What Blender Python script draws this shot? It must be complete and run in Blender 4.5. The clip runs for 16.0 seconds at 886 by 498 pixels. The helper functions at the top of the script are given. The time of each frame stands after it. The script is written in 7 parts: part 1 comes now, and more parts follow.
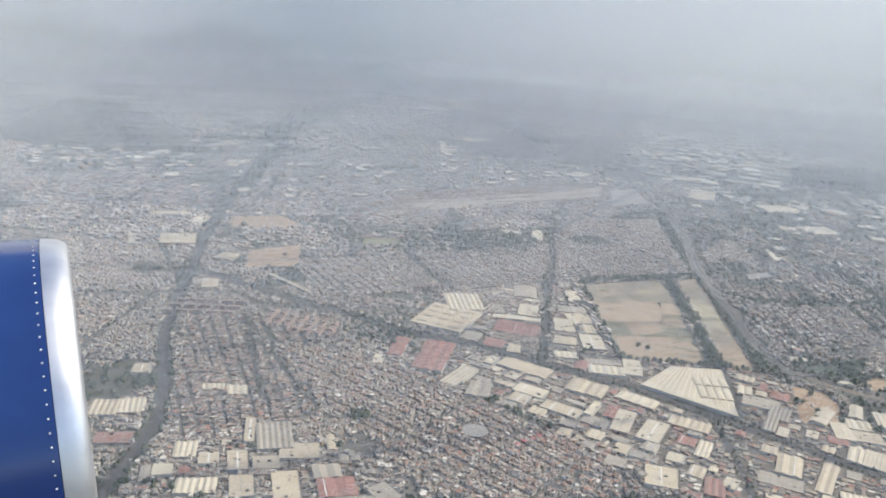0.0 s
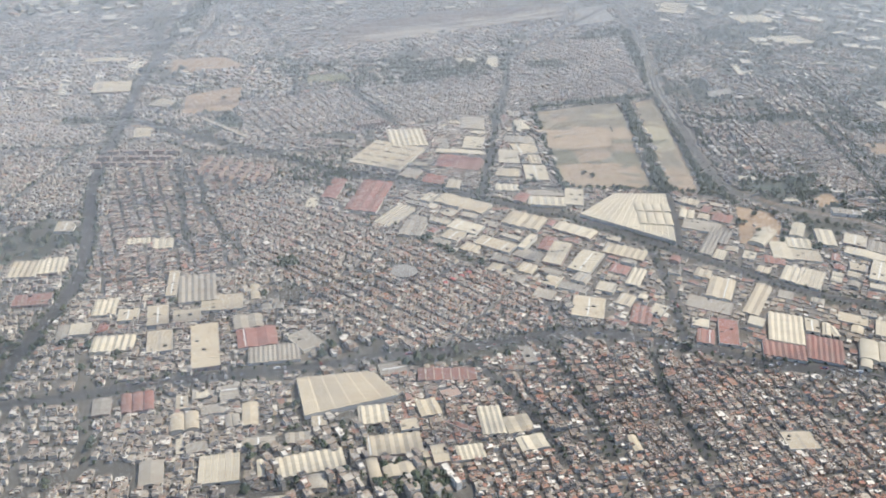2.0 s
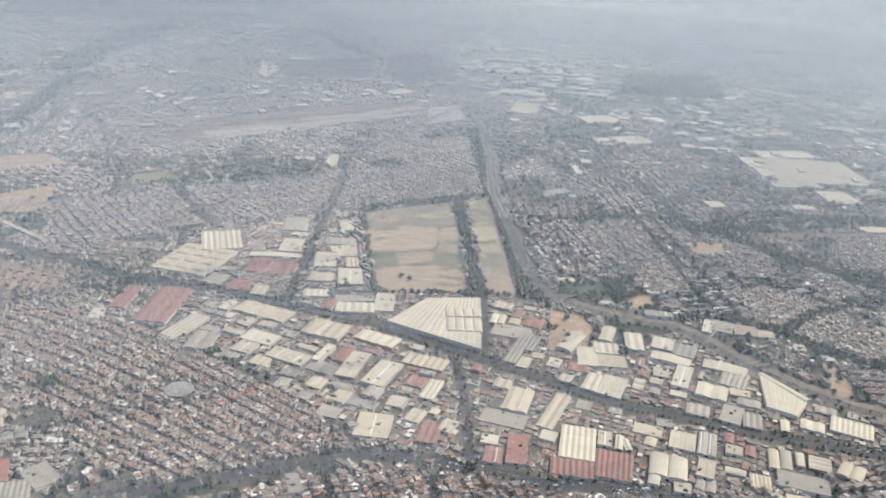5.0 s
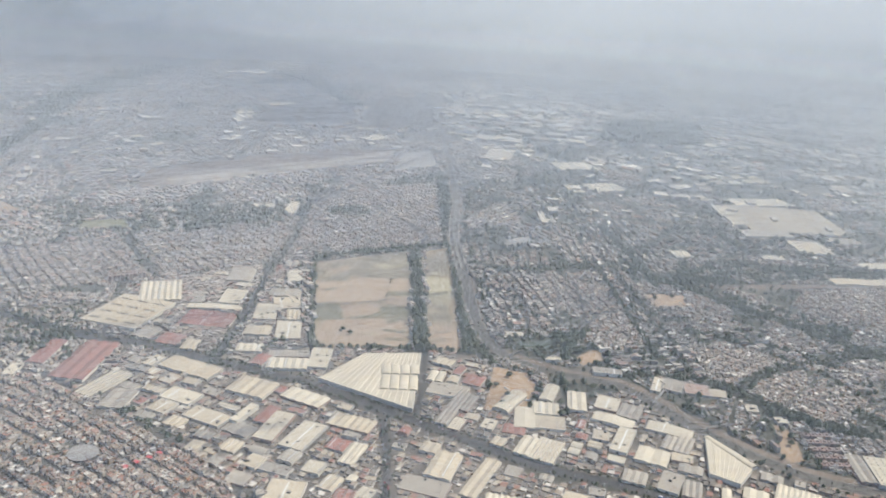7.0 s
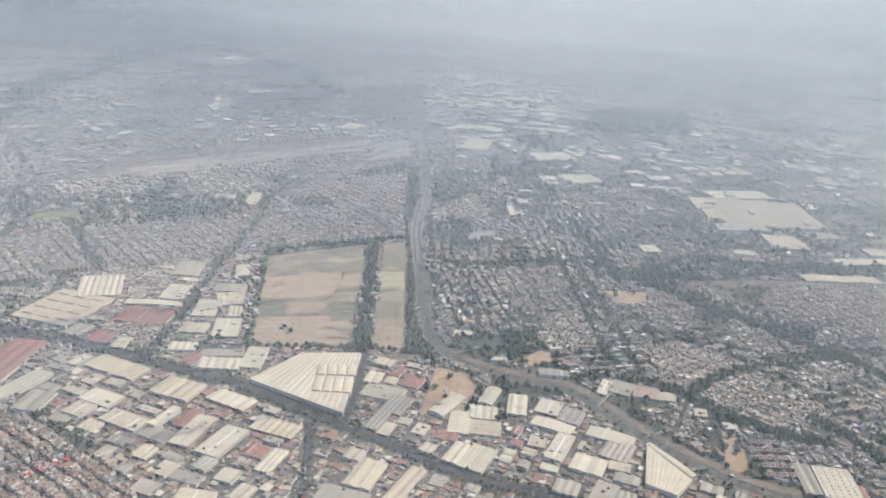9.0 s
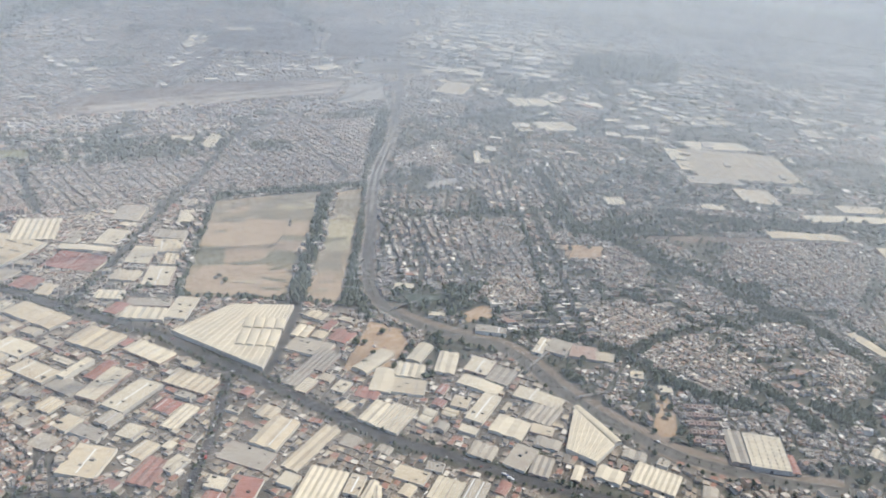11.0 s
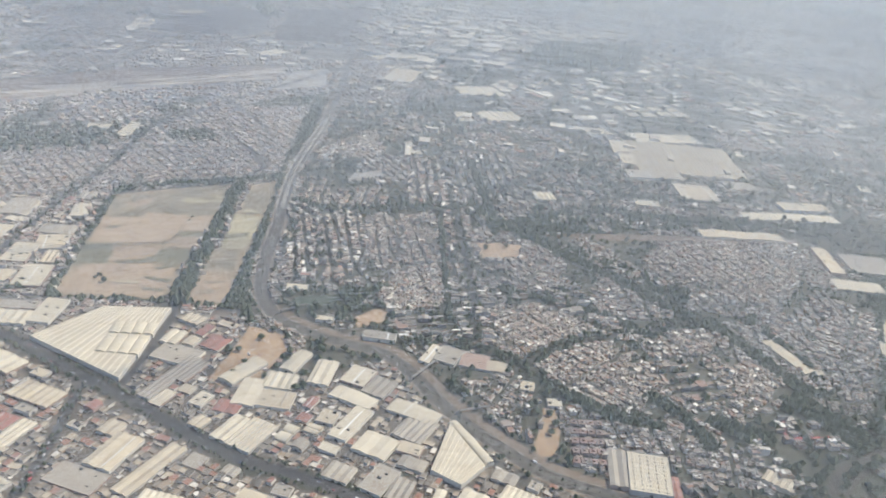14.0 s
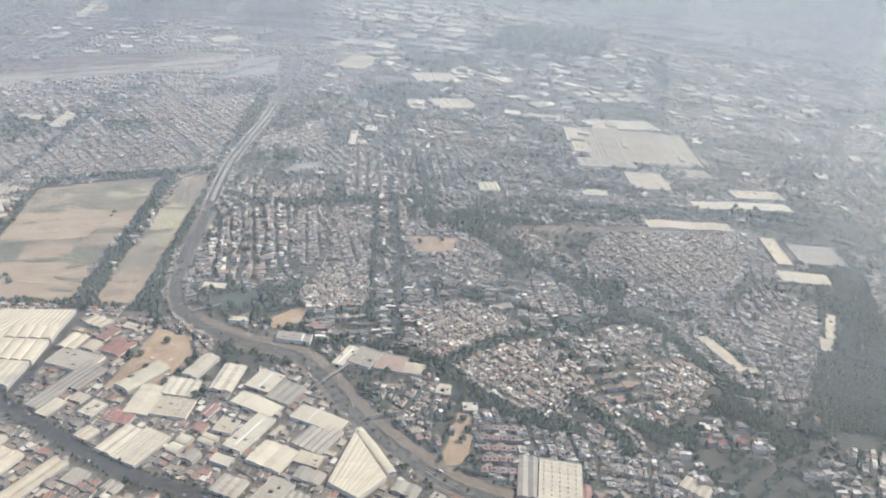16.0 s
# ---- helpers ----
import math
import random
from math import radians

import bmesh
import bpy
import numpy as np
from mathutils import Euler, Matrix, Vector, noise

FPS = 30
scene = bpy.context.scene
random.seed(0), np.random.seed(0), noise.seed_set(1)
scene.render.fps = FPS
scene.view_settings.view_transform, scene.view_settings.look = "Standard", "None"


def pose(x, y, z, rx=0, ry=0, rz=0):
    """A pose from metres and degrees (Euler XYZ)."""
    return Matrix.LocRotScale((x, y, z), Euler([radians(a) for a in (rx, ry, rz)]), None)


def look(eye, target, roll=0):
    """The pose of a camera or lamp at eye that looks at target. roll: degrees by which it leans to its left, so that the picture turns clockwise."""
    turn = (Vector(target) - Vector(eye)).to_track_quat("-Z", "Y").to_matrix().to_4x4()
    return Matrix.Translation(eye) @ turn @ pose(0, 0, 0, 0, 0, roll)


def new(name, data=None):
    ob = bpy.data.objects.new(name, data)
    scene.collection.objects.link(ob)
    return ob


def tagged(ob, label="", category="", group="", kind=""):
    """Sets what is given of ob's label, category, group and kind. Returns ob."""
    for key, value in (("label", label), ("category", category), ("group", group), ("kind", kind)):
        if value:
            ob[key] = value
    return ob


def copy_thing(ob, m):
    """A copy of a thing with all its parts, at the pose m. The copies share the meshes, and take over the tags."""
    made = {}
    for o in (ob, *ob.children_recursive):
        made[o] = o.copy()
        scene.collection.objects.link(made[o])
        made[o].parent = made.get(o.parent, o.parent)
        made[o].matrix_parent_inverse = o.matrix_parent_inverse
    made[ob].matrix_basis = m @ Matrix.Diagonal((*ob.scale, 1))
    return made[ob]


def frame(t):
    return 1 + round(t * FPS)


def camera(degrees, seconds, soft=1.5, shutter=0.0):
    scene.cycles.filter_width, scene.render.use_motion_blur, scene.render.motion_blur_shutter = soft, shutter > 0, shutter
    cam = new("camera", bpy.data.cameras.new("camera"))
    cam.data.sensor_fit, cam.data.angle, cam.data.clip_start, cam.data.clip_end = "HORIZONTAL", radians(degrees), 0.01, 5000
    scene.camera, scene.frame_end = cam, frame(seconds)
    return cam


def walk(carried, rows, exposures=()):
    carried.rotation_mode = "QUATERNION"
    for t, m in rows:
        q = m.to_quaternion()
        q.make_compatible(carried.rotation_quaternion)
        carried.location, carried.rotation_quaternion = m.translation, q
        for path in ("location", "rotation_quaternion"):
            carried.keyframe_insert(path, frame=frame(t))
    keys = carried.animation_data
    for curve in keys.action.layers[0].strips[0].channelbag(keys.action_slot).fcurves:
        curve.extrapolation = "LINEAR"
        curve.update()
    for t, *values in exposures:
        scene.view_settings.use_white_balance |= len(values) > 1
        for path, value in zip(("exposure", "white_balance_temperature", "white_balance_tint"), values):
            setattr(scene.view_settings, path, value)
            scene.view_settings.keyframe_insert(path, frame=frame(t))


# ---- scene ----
cam = camera(54.8, 16.0, soft=1.7)
PATH = [
    (0, (10.618, 2.116, 380.577), (10.494, 4.031, 380.015), 4.8),
    (0.5, (26.827, 10.837, 380.708), (26.681, 12.75, 380.146), 4.9),
    (1, (43.07, 19.655, 380.872), (42.91, 21.561, 380.288), 4.2),
    (1.5, (59.566, 28.257, 380.999), (59.434, 30.109, 380.255), 2.2),
    (2, (76.343, 37.034, 381.065), (76.255, 38.804, 380.137), 1.9),
    (2.5, (93.574, 46.24, 381.159), (93.506, 47.99, 380.193), 2.5),
    (3, (111.237, 54.997, 381.394), (111.319, 56.783, 380.497), 5.2),
    (3.5, (128.448, 62.735, 381.698), (128.579, 64.548, 380.866), 6.1),
    (4, (145.033, 69.592, 381.782), (145.169, 71.431, 381.009), 4.6),
    (6.5, (228.785, 109.654, 383.896), (228.903, 111.534, 383.224), 3.7),
    (7, (245.405, 117.493, 384.181), (245.515, 119.388, 383.55), 4.0),
    (7.5, (261.979, 125.537, 384.42), (262.074, 127.429, 383.78), 4.3),
    (8, (278.449, 133.737, 384.703), (278.513, 135.624, 384.043), 3.3),
    (8.5, (294.932, 142.128, 384.97), (295.003, 144.021, 384.326), 2.9),
    (9, (311.257, 150.704, 385.132), (311.353, 152.59, 384.473), 4.1),
    (11.5, (394.443, 189.94, 387.023), (394.538, 191.768, 386.215), 5.7),
    (12, (410.59, 198.496, 387.283), (410.696, 200.315, 386.46), 6.5),
    (12.5, (426.781, 206.854, 387.496), (426.896, 208.671, 386.668), 7.0),
    (13, (442.967, 214.99, 387.706), (443.078, 216.814, 386.893), 6.9),
    (13.5, (458.921, 223.186, 387.911), (459.026, 225.017, 387.113), 6.2),
    (14, (474.979, 231.369, 388.13), (475.087, 233.193, 387.318), 5.9),
    (14.5, (491.098, 239.216, 388.34), (491.215, 241.036, 387.518), 6.0),
    (15, (507.277, 247.945, 388.645), (507.404, 249.756, 387.805), 6.4),
    (15.5, (523.463, 256.566, 388.906), (523.591, 258.374, 388.061), 6.4),
    (16, (539.611, 264.415, 388.983), (539.742, 266.225, 388.141), 5.7),
]
walk(cam, [(t, look(eye, target, roll)) for t, eye, target, roll in PATH],
     [(0.0, 0.57), (2.0, 0.66), (3.0, 0.74), (4.0, 0.69), (6.5, 0.64), (9.0, 0.64), (12.0, 0.66), (14.0, 0.65), (14.6, 0.70), (15.1, 0.77), (16.0, 0.77)])

# ---- world, sun, exposure ----
SUN_AZ, SUN_EL = 68.0, 50.0   # degrees from +y towards +x, and above the horizon
world = bpy.data.worlds.new("world")
scene.world = world
world.use_nodes = True
wn = world.node_tree
sky = wn.nodes.new("ShaderNodeTexSky")
sky.sky_type, sky.sun_disc = "NISHITA", False
sky.sun_elevation, sky.sun_rotation = radians(SUN_EL), radians(SUN_AZ)
sky.air_density, sky.dust_density, sky.altitude = 1.0, 4.0, 2300
wn.links.new(sky.outputs[0], wn.nodes["Background"].inputs[0])
wn.nodes["Background"].inputs[1].default_value = 0.15
sun = new("sun", bpy.data.lights.new("sun", "SUN"))
sun.data.energy, sun.data.angle, sun.data.color = 3.2, radians(4.0), (1.0, 0.92, 0.76)
sx, sy = math.sin(radians(SUN_AZ)), math.cos(radians(SUN_AZ))
ce, se = math.cos(radians(SUN_EL)), math.sin(radians(SUN_EL))
sun.matrix_world = look((300 + 900 * sx * ce, 900 + 900 * sy * ce, 900 * se), (300, 900, 0))

# ---- materials ----
def shader(name, rough=0.8, metal=0.0, haze_sheen=0.12):
    m = bpy.data.materials.new(name)
    m.use_nodes = True
    b = m.node_tree.nodes["Principled BSDF"]
    b.inputs["Roughness"].default_value, b.inputs["Metallic"].default_value = rough, metal
    b.inputs["Specular IOR Level"].default_value = 0.25
    # pale bluish sheen at grazing angles, standing in for haze over distance
    b.inputs["Sheen Weight"].default_value, b.inputs["Sheen Roughness"].default_value = haze_sheen, 0.45
    b.inputs["Sheen Tint"].default_value = (0.93, 0.96, 1.0, 1)
    return m, m.node_tree, b


def node(nt, kind, ins=None, **attrs):
    n = nt.nodes.new(kind)
    for k, v in attrs.items():
        setattr(n, k, v)
    for k, v in (ins or {}).items():
        if hasattr(v, "is_linked"):
            nt.links.new(v, n.inputs[k])
        else:
            n.inputs[k].default_value = v
    return n


def ramp(nt, fac, stops, hard=False):
    r = node(nt, "ShaderNodeValToRGB", {0: fac})
    cr = r.color_ramp
    cr.interpolation = "CONSTANT" if hard else "LINEAR"
    while len(cr.elements) < len(stops):
        cr.elements.new(0.5)
    for e, (p, c) in zip(cr.elements, stops):
        e.position, e.color = p, (*c, 1)
    return r.outputs[0]


def mix(nt, fac, a, b, how="MIX"):
    return node(nt, "ShaderNodeMix", {0: fac, 6: a, 7: b}, data_type="RGBA", blend_type=how).outputs[2]


def noise_at(nt, where, scale, detail=4.0):
    return node(nt, "ShaderNodeTexNoise", {"Vector": where, "Scale": scale, "Detail": detail}).outputs[0]


def place(nt, which="Object"):
    return node(nt, "ShaderNodeTexCoord").outputs[which]


def world_place(nt):
    return node(nt, "ShaderNodeNewGeometry").outputs["Position"]


def bump(nt, b, height, strength, dist):
    n = node(nt, "ShaderNodeBump", {"Height": height, "Strength": strength, "Distance": dist})
    nt.links.new(n.outputs[0], b.inputs["Normal"])


def plain(name, stops, scale, rough=0.85, metal=0.0, fine=None, bumpy=0.0):
    """A surface whose colour wanders between the stops with a coarse and a fine noise."""
    m, nt, b = shader(name, rough, metal)
    p = world_place(nt)
    c = ramp(nt, noise_at(nt, p, scale, 6), stops)
    f = noise_at(nt, p, fine or scale * 9, 3)
    c = mix(nt, 0.55, c, ramp(nt, f, [(0.3, (0.55, 0.55, 0.55)), (0.7, (1, 1, 1))]), "MULTIPLY")
    nt.links.new(c, b.inputs["Base Color"])
    if bumpy:
        bump(nt, b, f, bumpy, 0.3)
    return m


def city(name, roofs, walls, rand):
    """Houses: roof and wall colours picked house by house, with dirt on the roofs."""
    m, nt, b = shader(name, 0.9)
    if rand == "island":
        r = node(nt, "ShaderNodeNewGeometry").outputs["Random Per Island"]
    else:
        r = node(nt, "ShaderNodeObjectInfo").outputs["Random"]
    r2 = node(nt, "ShaderNodeMath", {0: node(nt, "ShaderNodeMath", {0: r, 1: 7.31}, operation="MULTIPLY").outputs[0]}, operation="FRACT").outputs[0]
    geo = node(nt, "ShaderNodeNewGeometry")
    nz = node(nt, "ShaderNodeSeparateXYZ", {0: geo.outputs["True Normal"]}).outputs[2]
    up = node(nt, "ShaderNodeMath", {0: nz, 1: 0.5}, operation="GREATER_THAN").outputs[0]
    p = geo.outputs["Position"]
    dirt = ramp(nt, noise_at(nt, p, 0.55, 5), [(0.3, (0.6, 0.58, 0.55)), (0.62, (1, 1, 1))])
    roof = mix(nt, 0.8, ramp(nt, r, roofs, True), dirt, "MULTIPLY")
    wall = mix(nt, 0.4, ramp(nt, r2, walls, True), dirt, "MULTIPLY")
    nt.links.new(mix(nt, up, wall, roof), b.inputs["Base Color"])
    return m


GREY1, GREY2, GREY3 = (0.32, 0.277, 0.232), (0.23, 0.20, 0.17), (0.40, 0.352, 0.29)
ROOFS = [(0, GREY1), (0.18, GREY2), (0.36, (0.29, 0.235, 0.19)), (0.50, (0.31, 0.20, 0.155)), (0.56, GREY3), (0.66, (0.15, 0.145, 0.14)), (0.76, (0.46, 0.42, 0.36)), (0.91, (0.68, 0.645, 0.58))]
ROOFS_RED = [(0, (0.285, 0.235, 0.19)), (0.20, (0.20, 0.165, 0.14)), (0.30, (0.33, 0.20, 0.145)), (0.46, (0.36, 0.18, 0.125)), (0.58, (0.37, 0.305, 0.24)), (0.68, (0.13, 0.12, 0.11)), (0.76, (0.46, 0.405, 0.335)), (0.885, (0.72, 0.68, 0.60))]
WALLS = [(0, (0.36, 0.33, 0.29)), (0.25, (0.45, 0.40, 0.33)), (0.42, (0.28, 0.26, 0.235)), (0.6, (0.38, 0.27, 0.20)), (0.68, (0.64, 0.60, 0.53)), (0.88, (0.42, 0.32, 0.225))]
M = {}
M["city"] = city("city_houses", ROOFS, WALLS, "island")
M["city_red"] = city("city_houses_reddish", ROOFS_RED, WALLS, "island")
ROOFS_DARK = [(0, (0.25, 0.22, 0.19)), (0.22, (0.17, 0.16, 0.15)), (0.40, (0.30, 0.25, 0.21)), (0.52, (0.29, 0.195, 0.155)), (0.64, (0.38, 0.34, 0.285)), (0.74, (0.12, 0.12, 0.11)), (0.82, (0.52, 0.48, 0.42)), (0.91, (0.72, 0.69, 0.63))]
M["city_dark"] = city("city_estates", ROOFS_DARK, WALLS, "island")
M["works_far"] = city("distant_works", [(0, (0.72, 0.66, 0.54)), (0.3, (0.45, 0.42, 0.37)), (0.5, (0.78, 0.74, 0.64)), (0.75, (0.30, 0.28, 0.26)), (0.9, (0.38, 0.22, 0.17))], WALLS, "island")
M["works_pale"] = city("pale_distant_works", [(0, (0.64, 0.59, 0.49)), (0.4, (0.52, 0.48, 0.41)), (0.7, (0.74, 0.70, 0.62)), (0.85, (0.36, 0.32, 0.27))], WALLS, "island")
M["works_fill"] = city("small_works", [(0, (0.30, 0.25, 0.195)), (0.20, (0.18, 0.16, 0.135)), (0.38, (0.43, 0.37, 0.28)), (0.50, (0.13, 0.12, 0.105)), (0.64, (0.29, 0.165, 0.125)), (0.80, (0.23, 0.205, 0.17)), (0.93, (0.60, 0.56, 0.48))], WALLS, "island")
M["estate"] = city("estate_houses", [(0, (0.31, 0.255, 0.205)), (0.2, (0.20, 0.17, 0.145)), (0.34, (0.33, 0.24, 0.185)), (0.46, (0.32, 0.195, 0.145)), (0.56, (0.39, 0.335, 0.275)), (0.66, (0.12, 0.115, 0.105)), (0.76, (0.52, 0.46, 0.375)), (0.83, (0.78, 0.745, 0.66))], WALLS, "island")
M["colony"] = city("colony_houses", [(0, (0.43, 0.36, 0.30)), (0.18, (0.26, 0.22, 0.19)), (0.34, (0.44, 0.28, 0.22)), (0.50, (0.52, 0.45, 0.37)), (0.66, (0.16, 0.15, 0.135)), (0.76, (0.62, 0.56, 0.48)), (0.86, (0.80, 0.76, 0.69))], WALLS, "island")
M["house"] = city("house_paint", ROOFS_RED, WALLS, "object")
M["slab"] = city("block_of_flats", [(0, (0.25, 0.19, 0.165)), (0.4, (0.30, 0.20, 0.17)), (0.7, (0.34, 0.26, 0.225))], [(0, (0.42, 0.32, 0.27)), (0.5, (0.36, 0.29, 0.25))], "object")
M["median"] = plain("median_scrub", [(0.3, (0.04, 0.045, 0.032)), (0.7, (0.085, 0.078, 0.058))], 0.08, fine=0.6)
M["park"] = plain("scrubby_ground", [(0.3, (0.048, 0.054, 0.038)), (0.6, (0.085, 0.082, 0.06)), (0.8, (0.16, 0.135, 0.098))], 0.015, fine=0.2)
M["ground"] = plain("city_ground", [(0.3, (0.08, 0.078, 0.07)), (0.55, (0.12, 0.112, 0.096)), (0.75, (0.20, 0.175, 0.14))], 0.012, fine=0.25)
M["asphalt"] = plain("asphalt", [(0.3, (0.045, 0.045, 0.047)), (0.7, (0.075, 0.073, 0.07))], 0.05, fine=1.2)
M["concrete_road"] = plain("worn_concrete_road", [(0.3, (0.056, 0.052, 0.047)), (0.7, (0.085, 0.077, 0.067))], 0.05, fine=1.2)
M["field"] = plain("dry_grass", [(0.32, (0.16, 0.148, 0.095)), (0.45, (0.26, 0.212, 0.14)), (0.55, (0.33, 0.262, 0.176)), (0.72, (0.39, 0.315, 0.22))], 0.022, fine=0.3, bumpy=0.4)
M["dirt"] = plain("bare_ochre_earth", [(0.3, (0.30, 0.21, 0.135)), (0.6, (0.41, 0.30, 0.20)), (0.8, (0.46, 0.36, 0.26))], 0.05, fine=0.5, bumpy=0.4)
M["verge"] = plain("railway_ballast", [(0.3, (0.17, 0.13, 0.095)), (0.7, (0.27, 0.21, 0.155))], 0.05, fine=0.6)
M["turf"] = plain("sports_turf", [(0.3, (0.14, 0.15, 0.07)), (0.7, (0.26, 0.24, 0.13))], 0.05, fine=0.5)
M["farmland"] = plain("dark_ploughed_land", [(0.3, (0.045, 0.04, 0.036)), (0.7, (0.075, 0.064, 0.054))], 0.01, fine=0.08)
M["court"] = plain("dark_green_court", [(0.3, (0.055, 0.075, 0.06)), (0.7, (0.08, 0.10, 0.08))], 0.06, fine=0.5)
M["yard"] = plain("paved_yard", [(0.3, (0.26, 0.25, 0.235)), (0.7, (0.36, 0.345, 0.32))], 0.05, fine=0.6)
M["hill"] = plain("dry_hillside", [(0.3, (0.05, 0.055, 0.04)), (0.55, (0.085, 0.075, 0.055)), (0.75, (0.15, 0.105, 0.08))], 0.006, fine=0.05)
M["sidings"] = plain("railway_yard_ground", [(0.3, (0.10, 0.078, 0.062)), (0.5, (0.15, 0.115, 0.088)), (0.7, (0.22, 0.17, 0.128))], 0.014, fine=0.1)
M["barrier"] = plain("pale_concrete", [(0.3, (0.48, 0.46, 0.42)), (0.7, (0.62, 0.60, 0.55))], 0.3, fine=1.5)
M["steel"] = plain("rail_steel", [(0.3, (0.35, 0.33, 0.31)), (0.7, (0.5, 0.48, 0.46))], 0.3, 0.4, 0.8)
M["paint"] = plain("road_paint", [(0.3, (0.35, 0.34, 0.32)), (0.7, (0.5, 0.49, 0.46))], 0.4)
M["bark"] = plain("bark", [(0.3, (0.07, 0.05, 0.035)), (0.7, (0.14, 0.11, 0.08))], 2.0)
M["dark"] = plain("dark_opening", [(0.3, (0.02, 0.02, 0.022)), (0.7, (0.05, 0.05, 0.05))], 0.6, 0.5)
M["rust"] = plain("rust_stain", [(0.3, (0.38, 0.22, 0.10)), (0.7, (0.55, 0.38, 0.22))], 0.15)
M["tank"] = plain("black_plastic_tank", [(0.3, (0.03, 0.03, 0.03)), (0.7, (0.06, 0.055, 0.05))], 1.0, 0.5)
M["window_band"] = plain("dusty_window_band", [(0.3, (0.14, 0.13, 0.125)), (0.7, (0.2, 0.19, 0.18))], 0.6, 0.5)
M["red"] = plain("red_tarpaulin", [(0.3, (0.42, 0.06, 0.07)), (0.7, (0.55, 0.15, 0.15))], 0.3)

m, nt, b = shader("foliage", 0.9)
r = node(nt, "ShaderNodeNewGeometry").outputs["Random Per Island"]
c = ramp(nt, r, [(0, (0.038, 0.053, 0.034)), (0.5, (0.056, 0.073, 0.045)), (0.85, (0.080, 0.092, 0.058)), (1, (0.11, 0.108, 0.068))])
c = mix(nt, 0.6, c, ramp(nt, noise_at(nt, world_place(nt), 0.02, 3), [(0.35, (0.7, 0.8, 0.75)), (0.65, (1, 0.95, 0.85))]), "MULTIPLY")
nt.links.new(c, b.inputs["Base Color"])
M["leaf"] = m


def sheet_roof(name, a, c, stain):
    """Corrugated roof sheets: lines down the slope, sheet by sheet tone, rust and grime."""
    m, nt, b = shader(name, 0.6, 0.0, 0.0)
    b.inputs["Specular IOR Level"].default_value = 0.4
    p = place(nt)
    rnd = node(nt, "ShaderNodeObjectInfo").outputs["Random"]
    base = mix(nt, rnd, (*a, 1), (*c, 1))
    sep = node(nt, "ShaderNodeSeparateXYZ", {0: p})
    strip = node(nt, "ShaderNodeMath", {0: node(nt, "ShaderNodeMath", {0: sep.outputs[1], 1: 0.45}, operation="MULTIPLY").outputs[0]}, operation="FLOOR").outputs[0]
    tone = node(nt, "ShaderNodeTexWhiteNoise", {"W": strip}, noise_dimensions="1D").outputs[0]
    base = mix(nt, 0.35, base, ramp(nt, tone, [(0, (0.72, 0.72, 0.72)), (1, (1, 1, 1))]), "MULTIPLY")
    big = noise_at(nt, p, 0.06, 6)
    base = mix(nt, ramp(nt, big, [(0.5, (0, 0, 0)), (0.78, (0.6, 0.6, 0.6))]), base, (*stain, 1))
    streak = node(nt, "ShaderNodeMapping", {"Vector": p, "Scale": (0.12, 1.6, 0.12)}).outputs[0]
    base = mix(nt, 0.5, base, ramp(nt, noise_at(nt, streak, 1.0, 4), [(0.32, (0.66, 0.64, 0.6)), (0.6, (1, 1, 1))]), "MULTIPLY")
    nt.links.new(base, b.inputs["Base Color"])
    wave = node(nt, "ShaderNodeTexWave", {"Vector": p, "Scale": 1.2}, bands_direction="Y").outputs[1]
    bump(nt, b, wave, 0.3, 0.1)
    return m


M["roof_white"] = sheet_roof("white_roof_sheet", (0.63, 0.565, 0.435), (0.52, 0.47, 0.365), (0.42, 0.35, 0.26))
M["roof_cream"] = sheet_roof("cream_roof_sheet", (0.56, 0.485, 0.355), (0.44, 0.385, 0.295), (0.38, 0.29, 0.195))
M["roof_grey"] = sheet_roof("grey_roof_sheet", (0.40, 0.36, 0.295), (0.29, 0.267, 0.23), (0.25, 0.20, 0.16))
M["roof_red"] = sheet_roof("red_roof_sheet", (0.33, 0.155, 0.125), (0.26, 0.15, 0.125), (0.20, 0.14, 0.12))
M["roof_pink"] = sheet_roof("pink_roof_sheet", (0.42, 0.30, 0.24), (0.36, 0.26, 0.21), (0.30, 0.20, 0.16))
M["wall"] = city("works_wall", [(0, (0.5, 0.48, 0.44)), (0.5, (0.4, 0.38, 0.35))], [(0, (0.60, 0.57, 0.50)), (0.35, (0.48, 0.46, 0.42)), (0.6, (0.66, 0.62, 0.52)), (0.8, (0.40, 0.30, 0.25))], "object")
M["skylight"] = plain("milky_skylight", [(0.3, (0.72, 0.73, 0.70)), (0.7, (0.82, 0.82, 0.78))], 0.3, 0.3)
m, nt, b = shader("car_paint", 0.35)
r = node(nt, "ShaderNodeObjectInfo").outputs["Random"]
nt.links.new(ramp(nt, r, [(0, (0.75, 0.75, 0.74)), (0.4, (0.30, 0.31, 0.32)), (0.6, (0.05, 0.05, 0.055)), (0.8, (0.35, 0.04, 0.04)), (0.9, (0.06, 0.10, 0.22))], True), b.inputs["Base Color"])
M["car"] = m

# ---- helpers for meshes ----
def mesh(name, verts, faces, material, smooth=False):
    me = bpy.data.meshes.new(name)
    me.from_pydata([tuple(v) for v in verts], [], faces)
    me.materials.append(material)
    if smooth:
        me.shade_smooth()
    else:
        me.shade_flat()
    me.update()
    return me


def part(name, data, parent, label=""):
    ob = new(name, data)
    ob.parent = parent
    if label:
        tagged(ob, label)
    return ob


def thing(name, m, label, category, group="", kind=""):
    ob = new(name)
    ob.matrix_world = m
    ob.empty_display_size = 0.5
    return tagged(ob, label, category, group, kind)


